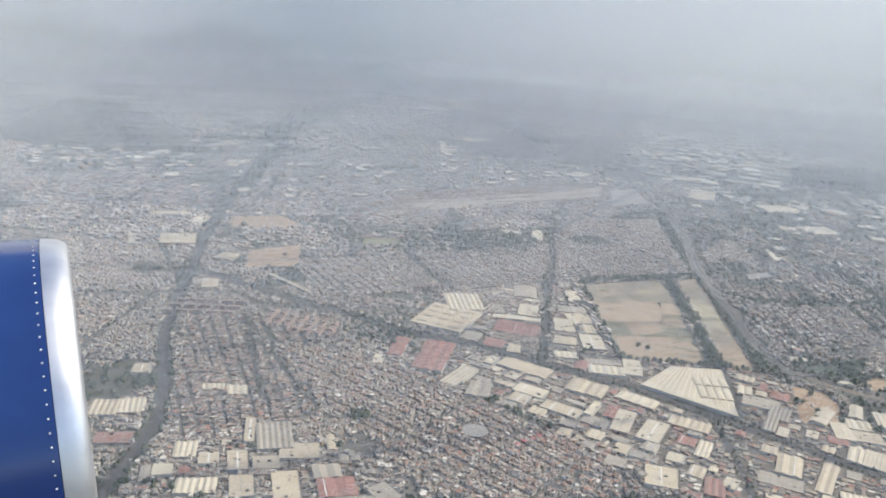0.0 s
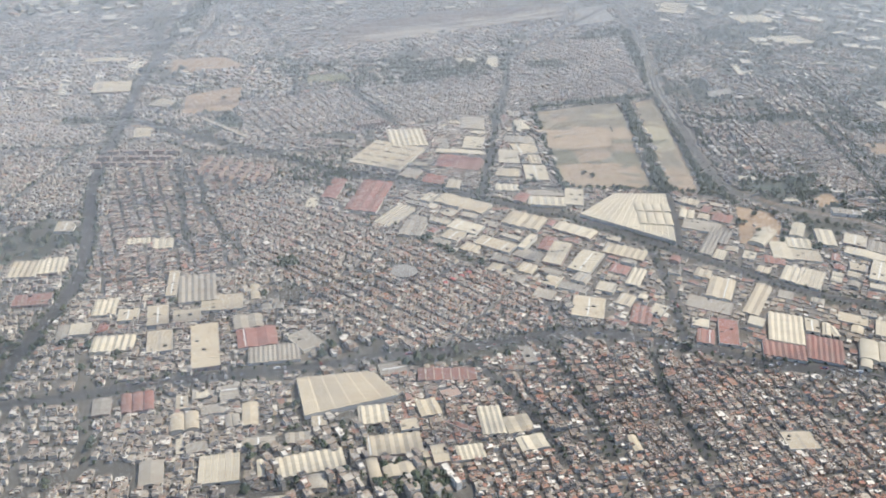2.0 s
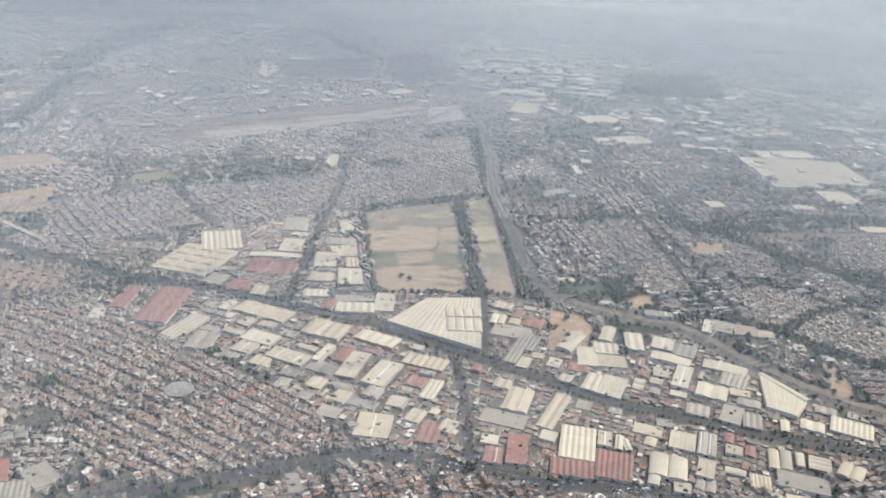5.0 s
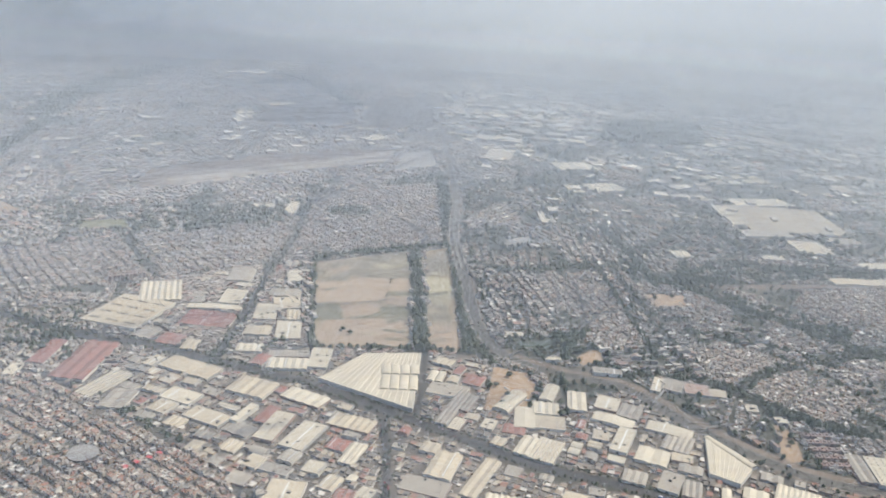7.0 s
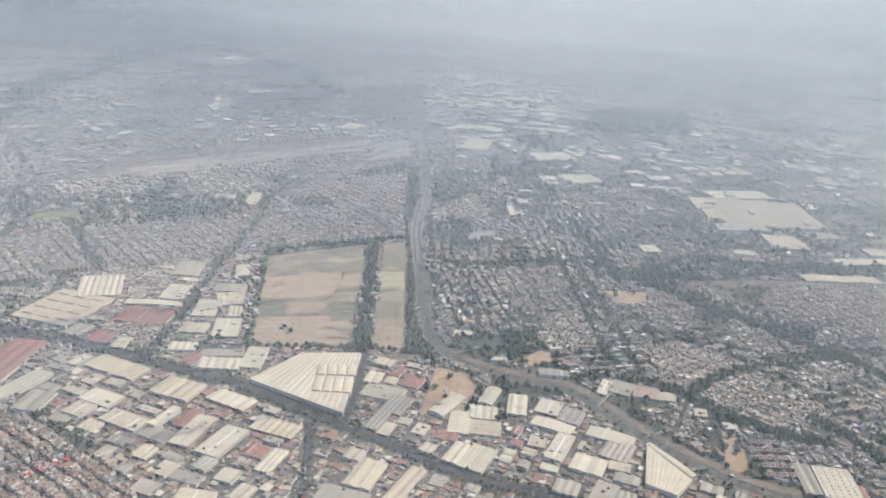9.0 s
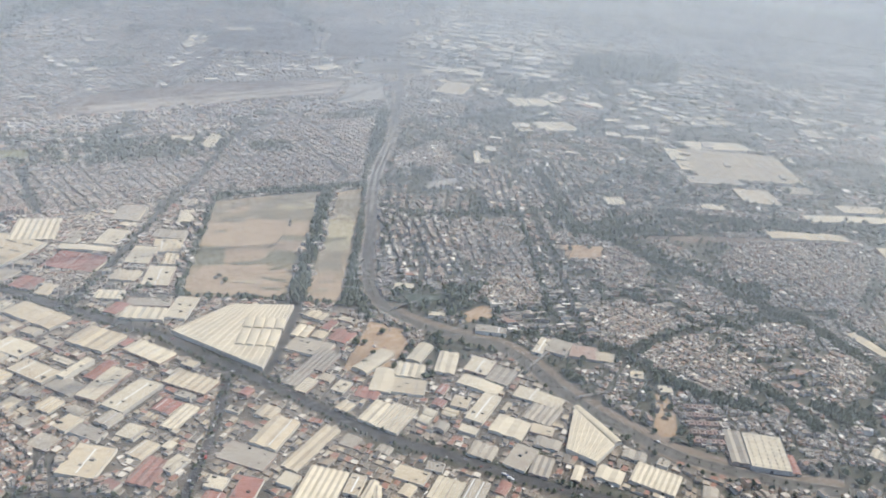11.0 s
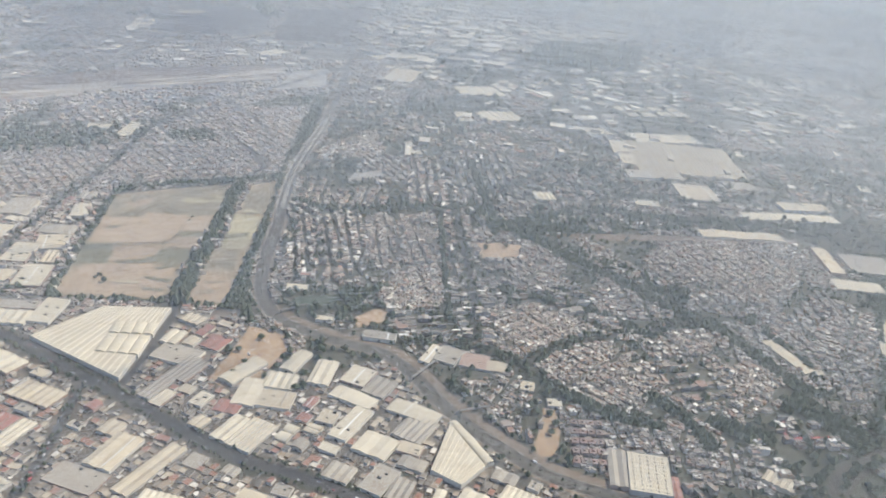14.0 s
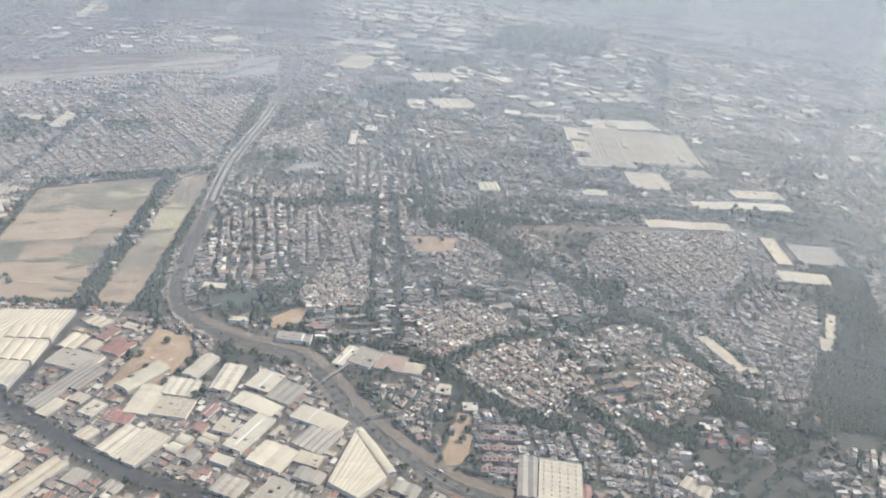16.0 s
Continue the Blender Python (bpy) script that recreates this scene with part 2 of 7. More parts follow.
def box(x0, y0, z0, x1, y1, z1):
    v = [(x0, y0, z0), (x1, y0, z0), (x1, y1, z0), (x0, y1, z0), (x0, y0, z1), (x1, y0, z1), (x1, y1, z1), (x0, y1, z1)]
    return v, [(0, 3, 2, 1), (4, 5, 6, 7), (0, 1, 5, 4), (1, 2, 6, 5), (2, 3, 7, 6), (3, 0, 4, 7)]


def boxes(*bs):
    V, Fs = [], []
    for bx in bs:
        v, f = box(*bx)
        Fs += [tuple(i + len(V) for i in q) for q in f]
        V += v
    return V, Fs


def bulk(name, verts, quads, material, label, category):
    """One joined mesh of countless small pieces from arrays."""
    me = bpy.data.meshes.new(name)
    n, k = len(quads), quads.shape[1]
    me.vertices.add(len(verts))
    me.vertices.foreach_set("co", verts.astype(np.float32).ravel())
    me.loops.add(n * k)
    me.loops.foreach_set("vertex_index", quads.astype(np.int32).ravel())
    me.polygons.add(n)
    me.polygons.foreach_set("loop_start", np.arange(n, dtype=np.int32) * k)
    me.polygons.foreach_set("loop_total", np.full(n, k, dtype=np.int32))
    me.materials.append(material)
    me.update(calc_edges=True)
    me.shade_flat()
    return tagged(new(name, me), label, category, kind="stuff")


BOX_V = np.array([(-1, -1, 0), (1, -1, 0), (1, 1, 0), (-1, 1, 0), (-1, -1, 1), (1, -1, 1), (1, 1, 1), (-1, 1, 1)], float) * (0.5, 0.5, 1)
BOX_F = np.array([(4, 5, 6, 7), (0, 1, 5, 4), (1, 2, 6, 5), (2, 3, 7, 6), (3, 0, 4, 7)])


def box_cloud(x, y, w, d, a, z0, h):
    """Arrays of upright boxes, each w by d by h, turned by a radians."""
    n = len(x)
    v = np.broadcast_to(BOX_V, (n, 8, 3)) * np.stack([w, d, h], 1)[:, None, :]
    c, s = np.cos(a)[:, None], np.sin(a)[:, None]
    vx, vy = v[..., 0] * c - v[..., 1] * s + x[:, None], v[..., 0] * s + v[..., 1] * c + y[:, None]
    out = np.stack([vx, vy, v[..., 2] + z0[:, None]], -1).reshape(-1, 3)
    return out, (BOX_F[None] + 8 * np.arange(n)[:, None, None]).reshape(-1, 4)


def smooth_line(pts, step=6.0):
    """A smooth line through the points, sampled evenly."""
    P = np.array([pts[0], *pts, pts[-1]], float)
    P[0], P[-1] = 2 * P[1] - P[2], 2 * P[-2] - P[-3]
    out = []
    for i in range(1, len(P) - 2):
        k = max(2, int(np.linalg.norm(P[i + 1] - P[i]) / step))
        t = np.linspace(0, 1, k, endpoint=False)[:, None]
        out.append(0.5 * (2 * P[i] + (P[i + 1] - P[i - 1]) * t + (2 * P[i - 1] - 5 * P[i] + 4 * P[i + 1] - P[i + 2]) * t ** 2 + (3 * P[i] - P[i - 1] - 3 * P[i + 1] + P[i + 2]) * t ** 3))
    return np.vstack([*out, P[-2:-1]])


def side_of(line):
    t = np.gradient(line, axis=0)
    t /= np.linalg.norm(t, axis=1)[:, None]
    return np.stack([-t[:, 1], t[:, 0]], 1)


# ---- plan: what each square of the ground holds ----
X0, Y0, CELL, NX, NY = -2300.0, 330.0, 2.5, 2000, 1760
taken = np.zeros((NX, NY), bool)
roofed = np.zeros((NX, NY), bool)
paved = np.zeros((NX, NY), bool)
GX, GY = X0 + CELL * (np.arange(NX) + 0.5), Y0 + CELL * (np.arange(NY) + 0.5)


def window(x0, x1, y0, y1):
    i0, i1 = max(0, int((x0 - X0) / CELL)), min(NX, int((x1 - X0) / CELL) + 2)
    j0, j1 = max(0, int((y0 - Y0) / CELL)), min(NY, int((y1 - Y0) / CELL) + 2)
    return slice(i0, max(i0, i1)), slice(j0, max(j0, j1))


def inside(px, py, poly):
    """Which points lie inside the polygon."""
    res = np.zeros(np.broadcast(px, py).shape, bool)
    for (ax, ay), (bx, by) in zip(poly, [*poly[1:], poly[0]]):
        if ay != by:
            res ^= ((ay > py) != (by > py)) & (px < (bx - ax) * (py - ay) / (by - ay) + ax)
    return res


def claim_poly(poly, grow=1.0, roof=False):
    c = np.mean(poly, 0)
    poly = [tuple(c + (np.array(p) - c) * grow) for p in poly]
    xs, ys = zip(*poly)
    w = window(min(xs), max(xs), min(ys), max(ys))
    found = inside(GX[w[0]][:, None], GY[w[1]][None, :], poly)
    taken[w] |= found
    if roof:
        roofed[w] |= found


def claim_line(line, half, into=None):
    into = taken if into is None else into
    for (ax, ay), (bx, by) in zip(line[:-1], line[1:]):
        w = window(min(ax, bx) - half, max(ax, bx) + half, min(ay, by) - half, max(ay, by) + half)
        gx, gy = GX[w[0]][:, None] - ax, GY[w[1]][None, :] - ay
        L = max(1e-6, (bx - ax) ** 2 + (by - ay) ** 2)
        t = np.clip((gx * (bx - ax) + gy * (by - ay)) / L, 0, 1)
        into[w] |= (gx - t * (bx - ax)) ** 2 + (gy - t * (by - ay)) ** 2 < half * half


def is_taken(x, y):
    i, j = ((x - X0) / CELL).astype(int), ((y - Y0) / CELL).astype(int)
    ok = (i >= 0) & (i < NX) & (j >= 0) & (j < NY)
    return ~ok | taken[np.clip(i, 0, NX - 1), np.clip(j, 0, NY - 1)]


def is_roofed(x, y):
    i, j = ((x - X0) / CELL).astype(int), ((y - Y0) / CELL).astype(int)
    return roofed[np.clip(i, 0, NX - 1), np.clip(j, 0, NY - 1)]


# ---- ground, roads, open land ----
def terrain():
    """One sheet to the horizon, flat under the city and rising into two hills."""
    xs, ys = np.linspace(-7000, 9000, 130), np.linspace(-3000, 9000, 130)
    gx, gy = np.meshgrid(xs, ys, indexing="ij")
    v = np.stack([gx, gy, np.zeros_like(gx)], -1).reshape(-1, 3)
    i = (np.arange(129)[:, None] * 130 + np.arange(129)[None]).ravel()
    f = np.stack([i, i + 130, i + 131, i + 1], 1)
    ob = bulk("ground", v, f, M["ground"], "dusty grey-brown city ground reaching to the hazy horizon", "ground")
    tagged(ob, kind="structure")


def hill(x, y, rx, ry, h, seed):
    n = 70
    u = np.linspace(-1, 1, n)
    V = []
    for a in u:
        for c in u:
            r = math.hypot(a, c)
            q = noise.fractal(Vector((a * 2.2 + seed, c * 2.2, seed * 3.1)), 1.0, 2.0, 5)
            z = h * max(0.0, 1 - r * r) ** 1.3 * (1 + 0.45 * q) - 2.0
            V.append((x + a * rx, y + c * ry, z))
    F = [(i * n + j, (i + 1) * n + j, (i + 1) * n + j + 1, i * n + j + 1) for i in range(n - 1) for j in range(n - 1)]
    tagged(new("hill", mesh("hill", V, F, M["hill"], True)), "dry brown hill rising out of the haze", "hill", "hills round the city", "structure")


BARE = []   # open plots without trees


def land(name, poly, material, label, category, z=0.06, wobble=2.0):
    """A patch of open land with a slightly ragged edge."""
    line = []
    for i, (p, q) in enumerate(zip(poly, [*poly[1:], poly[0]])):
        p, q = Vector(p), Vector(q)
        k = max(2, int((q - p).length / 8))
        for s in range(k):
            w = p.lerp(q, s / k)
            line.append((w.x + wobble * noise.noise((w.x * 0.05, w.y * 0.05, i)), w.y + wobble * noise.noise((w.x * 0.05, w.y * 0.05, i + 9.5)), z))
    claim_poly(poly, 1.02)
    if name in ("dirt_lot", "field", "sports_field", "sports_court", "paved_lot", "car_park"):
        BARE.append(poly)
    tagged(new(name, mesh(name, line, [tuple(range(len(line)))], material)), label, category, kind="structure")


ROAD_LINES = {}


def road(name, pts, width, material, label, z=0.12, step=6.0, clear_side=1.5):
    line = smooth_line(pts, step)
    n = side_of(line)
    V, F = [], []
    for p, s in zip(line, n):
        V += [(*(p - s * width / 2), z), (*(p + s * width / 2), z)]
    for i in range(len(line) - 1):
        F.append((2 * i, 2 * i + 2, 2 * i + 3, 2 * i + 1))
    claim_line(line, width / 2 + clear_side)
    claim_line(line, width / 2 + 0.3, paved)
    ob = tagged(new("road", mesh("road", V, F, material)), label, "road", kind="structure")
    ROAD_LINES[name] = (line, n, width)
    return ob


def stripes(parent_line, n, offsets, width, material, name, label, category, z, dash=0):
    V, F = [], []
    for o in offsets:
        base = len(V)
        for p, s in zip(parent_line, n):
            V += [(*(p + s * (o - width / 2)), z), (*(p + s * (o + width / 2)), z)]
        for i in range(len(parent_line) - 1):
            if not dash or i % dash == 0:
                F.append((base + 2 * i, base + 2 * i + 2, base + 2 * i + 3, base + 2 * i + 1))
    return tagged(new(name, mesh(name, V, F, material)), label, category, kind="structure")


terrain()
ASPH, CONC = M["asphalt"], M["concrete_road"]
road("highway", [(718, 685), (670, 693), (631, 705), (593, 723), (561, 752), (540, 775), (519, 803), (507, 824), (491, 850), (471, 871), (446, 881), (421, 889), (394, 903), (372, 921), (353, 955), (344, 994), (339, 1057), (338, 1131), (333, 1226), (331, 1329), (337, 1429), (346, 1562), (347, 1804), (345, 2070), (342, 2400), (360, 3000)], 14, CONC, "wide worn concrete motorway with a median")
road("boulevard", [(-400, 440), (-250, 490), (-138, 533), (-106, 541), (-70, 552), (-22, 568), (4, 579), (33, 585), (65, 597), (91, 607), (117, 616), (134, 623), (161, 627), (189, 629), (211, 626), (236, 618), (273, 614), (302, 601), (366, 596), (413, 581), (462, 573), (620, 520), (760, 480)], 11, ASPH, "dark asphalt boulevard busy with cars", clear_side=2.5)
road("avenue", [(-420, 1090), (-250, 1010), (-68, 928), (-22, 922), (41, 899), (89, 880), (130, 863), (163, 853), (192, 834), (225, 812), (256, 794), (274, 782), (299, 767), (325, 749), (353, 730), (380, 716), (422, 702), (463, 684), (494, 673), (660, 628), (800, 600)], 10, ASPH, "tree-lined asphalt avenue through the works", clear_side=4.0)
road("crossing", [(244, 613), (246, 662), (247, 708), (245, 751), (241, 791)], 7, ASPH, "asphalt street between warehouses")
road("left_avenue", [(-262, 420), (-268, 569), (-270, 612), (-272, 651), (-282, 693), (-306, 762), (-340, 842), (-362, 916), (-386, 1025), (-415, 1146), (-448, 1296), (-505, 1637), (-531, 2028), (-598, 2529), (-628, 3178)], 12, ASPH, "broad dark avenue lined with trees")
road("works", [(74, 884), (75, 909), (78, 957), (81, 1013), (84, 1080), (86, 1156), (99, 1282), (102, 1454), (120, 1560)], 7, ASPH, "straight asphalt street between warehouses")
road("south_a", [(131, 616), (142, 587), (151, 559), (159, 534), (167, 505), (172, 479)], 6, ASPH, "asphalt street between houses")
road("south_b", [(217, 610), (216, 580), (219, 547), (228, 511), (236, 484)], 6, ASPH, "asphalt street between houses")
road("south_c", [(76, 578), (94, 557), (111, 533), (124, 510), (134, 489), (139, 471)], 6, ASPH, "asphalt street between houses")
road("tree_avenue", [(488, 890), (536, 895), (566, 882), (599, 860), (620, 830), (650, 808), (687, 792)], 6, ASPH, "asphalt avenue under trees")
road("ring", [(585, 858), (600, 876), (626, 898), (670, 926), (698, 937), (743, 952), (797, 967)], 5, ASPH, "curved estate street")
road("interchange", [(805, 720), (816, 739), (834, 755), (864, 773), (896, 802), (921, 831), (960, 881)], 7, CONC, "curving concrete slip road")
road("interchange_b", [(815, 721), (828, 737), (857, 757), (889, 778), (928, 812), (970, 865)], 6, CONC, "curving concrete slip road")
road("interchange_c", [(866, 777), (874, 803), (871, 831), (863, 852)], 5, ASPH, "street under trees joining the slip road")
road("north", [(345, 1206), (418, 1193), (541, 1241), (616, 1189), (726, 1264), (831, 1248), (1050, 1260)], 6, ASPH, "asphalt street through the estates")
road("estate", [(541, 1241), (548, 1128), (554, 1021), (552, 913)], 6, ASPH, "asphalt street between flats")
road("curve", [(730, 966), (794, 960), (820, 899), (841, 857), (863, 850)], 7, ASPH, "curving avenue under trees")
road("far_boulevard", [(102, 1454), (190, 1660), (357, 1981), (542, 2101), (783, 2322), (1100, 2700)], 9, ASPH, "distant asphalt boulevard")
road("inner_a", [(-186, 717), (-205, 749), (-224, 798), (-250, 868), (-280, 931)], 4, ASPH, "asphalt street between houses")
road("inner_b", [(-144, 727), (-176, 769), (-207, 817), (-231, 874), (-255, 929)], 4, ASPH, "asphalt street between houses")
road("colony", [(-137, 1275), (-87, 1179), (-41, 1106)], 7, ASPH, "asphalt street through the colony")
road("colony_street", [(177, 1632), (210, 1581), (239, 1539), (268, 1491)], 7, CONC, "pale street through the colony")
road("colony_street_b", [(209, 1469), (228, 1436), (255, 1392), (289, 1334)], 6, CONC, "pale street through the colony")
road("park", [(278, 923), (275, 1063), (273, 1240), (290, 1330)], 7, ASPH, "street under trees beside the field")
road("works_b", [(271, 797), (277, 844), (280, 897), (280, 929)], 5, ASPH, "asphalt lane beside the earth lot")
road("estate_lane", [(464, 1150), (476, 1110), (475, 1067), (465, 1023), (450, 986), (441, 936), (432, 899)], 4, CONC, "pale winding lane through the estates")
road("estate_lane_b", [(513, 1071), (482, 1039), (465, 1013)], 3.4, CONC, "pale lane between houses")
line, n, _ = ROAD_LINES["highway"]
stripes(line, n, [-6.7, -1.2, 1.2, 6.7], 0.4, M["paint"], "lane_line", "white painted edge lines of the motorway", "road marking", 0.18)
stripes(line, n, [-4.9, -3.0, 3.0, 4.9], 0.2, M["paint"], "lane_line", "dashed white lane lines of the motorway", "road marking", 0.18, 2)
stripes(line, n, [0.0], 1.9, M["median"], "median", "dark planted median of the motorway", "median", 0.15)
stripes(line, n, [-8.1, 8.1], 2.0, M["verge"], "road_shoulder", "sandy shoulders of the motorway", "road shoulder", 0.09)
# pale concrete barriers along the raised stretch north of the fields
raised = np.flatnonzero((line[:, 1] > 1180) & (line[:, 1] < 1620))
for o in (-6.9, -1.1, 1.1, 6.9):
    P0, S0 = line[raised], n[raised]
    L, H = P0 + S0 * (o - 0.45), P0 + S0 * (o + 0.45)
    k = len(P0)
    V = [(*p, 0.1) for p in L] + [(*p, 0.1) for p in H] + [(*p, 1.2) for p in L] + [(*p, 1.2) for p in H]
    F = [f for i in range(k - 1) for f in ((2 * k + i, 2 * k + i + 1, 3 * k + i + 1, 3 * k + i), (i, i + 1, 2 * k + i + 1, 2 * k + i), (k + i + 1, k + i, 3 * k + i, 3 * k + i + 1))]
    tagged(new("barrier", mesh("barrier", V, F, M["barrier"])), "pale concrete barrier along the motorway", "barrier", "motorway barriers", "structure")
rail_line = line[:int(len(line) * 0.17)]
rail_side = n[:len(rail_line)]
stripes(rail_line, rail_side, [-12.6], 6.0, M["verge"], "railway_bed", "ochre ballast strip of a railway beside the motorway", "railway", 0.1)
stripes(rail_line, rail_side, [-10.8, -10.1, -13.2, -12.5, -15.2, -14.5], 0.12, M["steel"], "rail", "parallel steel rails on ballast", "rail", 0.25)
claim_line(rail_line + rail_side * -13.6, 6.5)

M["works_yard"] = plain("works_yard", [(0.3, (0.08, 0.071, 0.059)), (0.55, (0.128, 0.112, 0.092)), (0.75, (0.21, 0.178, 0.138))], 0.03, fine=0.4)
land("field", [(165, 932), (266, 936), (261, 1252), (141, 1187)], M["field"], "dry straw-coloured open field with faded green patches", "field")
land("field", [(287, 932), (321, 935), (319, 1278), (287, 1254)], M["field"], "narrow dry straw-coloured field strip", "field")
land("dirt_lot", [(349, 901), (387, 889), (388, 858), (371, 811), (347, 803), (334, 816), (343, 855)], M["dirt"], "bare ochre earth lot with scattered trees", "dirt lot")
land("dirt_lot", [(-415, 1298), (-302, 1346), (-362, 1399), (-435, 1367)], M["dirt"], "pale bare earth lot", "dirt lot")
land("dirt_lot", [(-334, 1109), (-264, 1129), (-287, 1246), (-352, 1189)], M["dirt"], "pale bare earth playing field", "dirt lot")
land("sports_field", [(-197, 1276), (-131, 1289), (-151, 1334), (-206, 1314)], M["turf"], "worn green sports field", "sports field")
land("farmland", [(-110, 2154), (116, 2199), (112, 2546), (-93, 2559)], M["farmland"], "dark flat open land in the haze", "field")
land("farmland", [(158, 2177), (328, 2210), (328, 2740), (138, 2610)], M["farmland"], "dark flat open land in the haze", "field")
land("rail_yard", [(-190, 1500), (220, 1811), (237, 1944), (-38, 1801), (-200, 1640)], M["sidings"], "broad grey-brown railway yard", "rail yard", wobble=16)
land("paved_lot", [(236, 1738), (322, 1800), (309, 1938), (251, 1892)], M["yard"], "pale paved lot", "paved lot")
land("dirt_lot", [(566, 1129), (619, 1132), (612, 1094), (570, 1088)], M["dirt"], "bare earth football ground", "dirt lot")
land("dirt_lot", [(440, 930), (461, 954), (471, 951), (470, 928), (445, 912)], M["dirt"], "small patch of bare earth", "dirt lot")
land("dirt_lot", [(589, 755), (599, 787), (603, 805), (614, 803), (612, 771), (605, 744), (590, 741)], M["dirt"], "bare ochre earth yard with trees", "dirt lot")
M["pale_ballast"] = plain("pale_ballast", [(0.3, (0.46, 0.42, 0.36)), (0.7, (0.60, 0.55, 0.47))], 0.05, fine=0.4)
for (ax, ay), (bx, by), rw in (((-154, 1572), (220, 1831), 5), ((-139, 1616), (131, 1820), 3), ((-14, 1671), (228, 1885), 5), ((-170, 1545), (205, 1805), 2.5), ((-60, 1660), (150, 1838), 2.5), ((-120, 1560), (60, 1690), 4), ((-90, 1640), (180, 1850), 2), ((-185, 1560), (-20, 1680), 2.5), ((20, 1700), (232, 1905), 2), ((-40, 1630), (215, 1815), 1.8), ((60, 1760), (236, 1920), 3)):
    t = Vector((bx - ax, by - ay)).normalized()
    s = Vector((-t.y, t.x)) * rw * 0.9
    V = [(ax - s.x, ay - s.y, 0.15), (bx - s.x, by - s.y, 0.15), (bx + s.x, by + s.y, 0.15), (ax + s.x, ay + s.y, 0.15)]
    tagged(new("rail_track", mesh("rail_track", V, [(0, 1, 2, 3)], M["pale_ballast"])), "pale ballasted track bed in the railway yard", "railway", "tracks of the railway yard", "structure")
# plots of the field, mown at different times
M["straw"] = plain("pale_straw", [(0.3, (0.33, 0.255, 0.18)), (0.7, (0.41, 0.325, 0.235))], 0.05, fine=0.4)
M["faded"] = plain("faded_grass", [(0.3, (0.12, 0.122, 0.078)), (0.7, (0.22, 0.20, 0.135))], 0.04, fine=0.4)
M["tan"] = plain("bare_tan_soil", [(0.3, (0.30, 0.23, 0.16)), (0.7, (0.40, 0.31, 0.22))], 0.06, fine=0.5)
M["grey"] = plain("grey_tan_grass", [(0.3, (0.15, 0.138, 0.10)), (0.5, (0.23, 0.20, 0.145)), (0.7, (0.33, 0.28, 0.20))], 0.035, fine=0.4)
M["pale"] = plain("pale_dry_grass", [(0.3, (0.33, 0.30, 0.20)), (0.7, (0.43, 0.385, 0.265))], 0.05, fine=0.4)
land("field_plot", [(165, 937), (170, 998), (227, 1012), (235, 973), (238, 941), (197, 937)], M["tan"], "bare tan plot of the dry field", "field", 0.10, 3.0)
land("field_plot", [(227, 1012), (239, 1009), (256, 1007), (260, 968), (262, 939), (239, 941), (235, 973)], M["tan"], "bare tan plot of the dry field", "field", 0.12, 3.0)
land("field_plot", [(154, 1050), (182, 1048), (191, 1006), (161, 996), (157, 1024)], M["faded"], "faded grey-green patch of the dry field", "field", 0.14, 3.0)
land("field_plot", [(233, 1048), (265, 1050), (263, 1020), (238, 1017), (212, 1020)], M["faded"], "faded grey-green patch of the dry field", "field", 0.16, 3.0)
land("field_plot", [(149, 1118), (190, 1122), (205, 1057), (156, 1051), (151, 1085)], M["straw"], "pale straw plot of the dry field", "field", 0.18, 3.0)
land("field_plot", [(186, 1139), (234, 1145), (238, 1094), (233, 1063), (204, 1059)], M["straw"], "pale straw plot of the dry field", "field", 0.20, 3.0)
land("field_plot", [(236, 1135), (267, 1143), (267, 1101), (238, 1097)], M["straw"], "pale straw plot of the dry field", "field", 0.22, 3.0)
land("field_plot", [(239, 1078), (263, 1081), (264, 1053), (236, 1055)], M["straw"], "pale straw plot of the dry field", "field", 0.24, 3.0)
land("field_plot", [(184, 1045), (229, 1053), (232, 1030), (214, 1014), (191, 1009)], M["tan"], "bare tan plot of the dry field", "field", 0.26, 3.0)
land("field_plot", [(143, 1184), (180, 1199), (187, 1158), (189, 1129), (151, 1119)], M["grey"], "grey-tan unmown end of the dry field", "field", 0.28, 3.0)
land("field_plot", [(180, 1203), (260, 1252), (265, 1192), (266, 1150), (235, 1141), (189, 1140)], M["grey"], "grey-tan unmown end of the dry field", "field", 0.30, 3.0)
land("field_plot", [(240, 1094), (266, 1098), (265, 1084), (239, 1079)], M["faded"], "faded grey-green patch of the dry field", "field", 0.32, 3.0)
land("field_plot", [(285, 997), (313, 998), (319, 971), (321, 939), (284, 938), (284, 968)], M["tan"], "bare tan plot of the dry field", "field", 0.34, 3.0)
land("field_plot", [(281, 1054), (310, 1055), (314, 1006), (283, 1002)], M["grey"], "grey-tan unmown end of the dry field", "field", 0.36, 3.0)
land("field_plot", [(285, 1155), (317, 1153), (317, 1097), (314, 1062), (290, 1059), (288, 1107)], M["pale"], "pale yellow-green plot of the field strip", "field", 0.38, 3.0)
land("field_plot", [(288, 1243), (321, 1266), (318, 1211), (316, 1164), (290, 1157)], M["grey"], "grey-tan unmown end of the dry field", "field", 0.40, 3.0)
land("field_plot", [(233, 982), (261, 979), (261, 973), (236, 977)], M["faded"], "thin grey-green streak across the dry field", "field", 0.46, 2.0)
land("field_plot", [(237, 1003), (256, 1013), (256, 1007), (242, 998)], M["faded"], "thin grey-green streak across the dry field", "field", 0.48, 2.0)
land("field_plot", [(238, 958), (259, 958), (259, 953), (240, 954)], M["faded"], "thin grey-green streak across the dry field", "field", 0.50, 2.0)
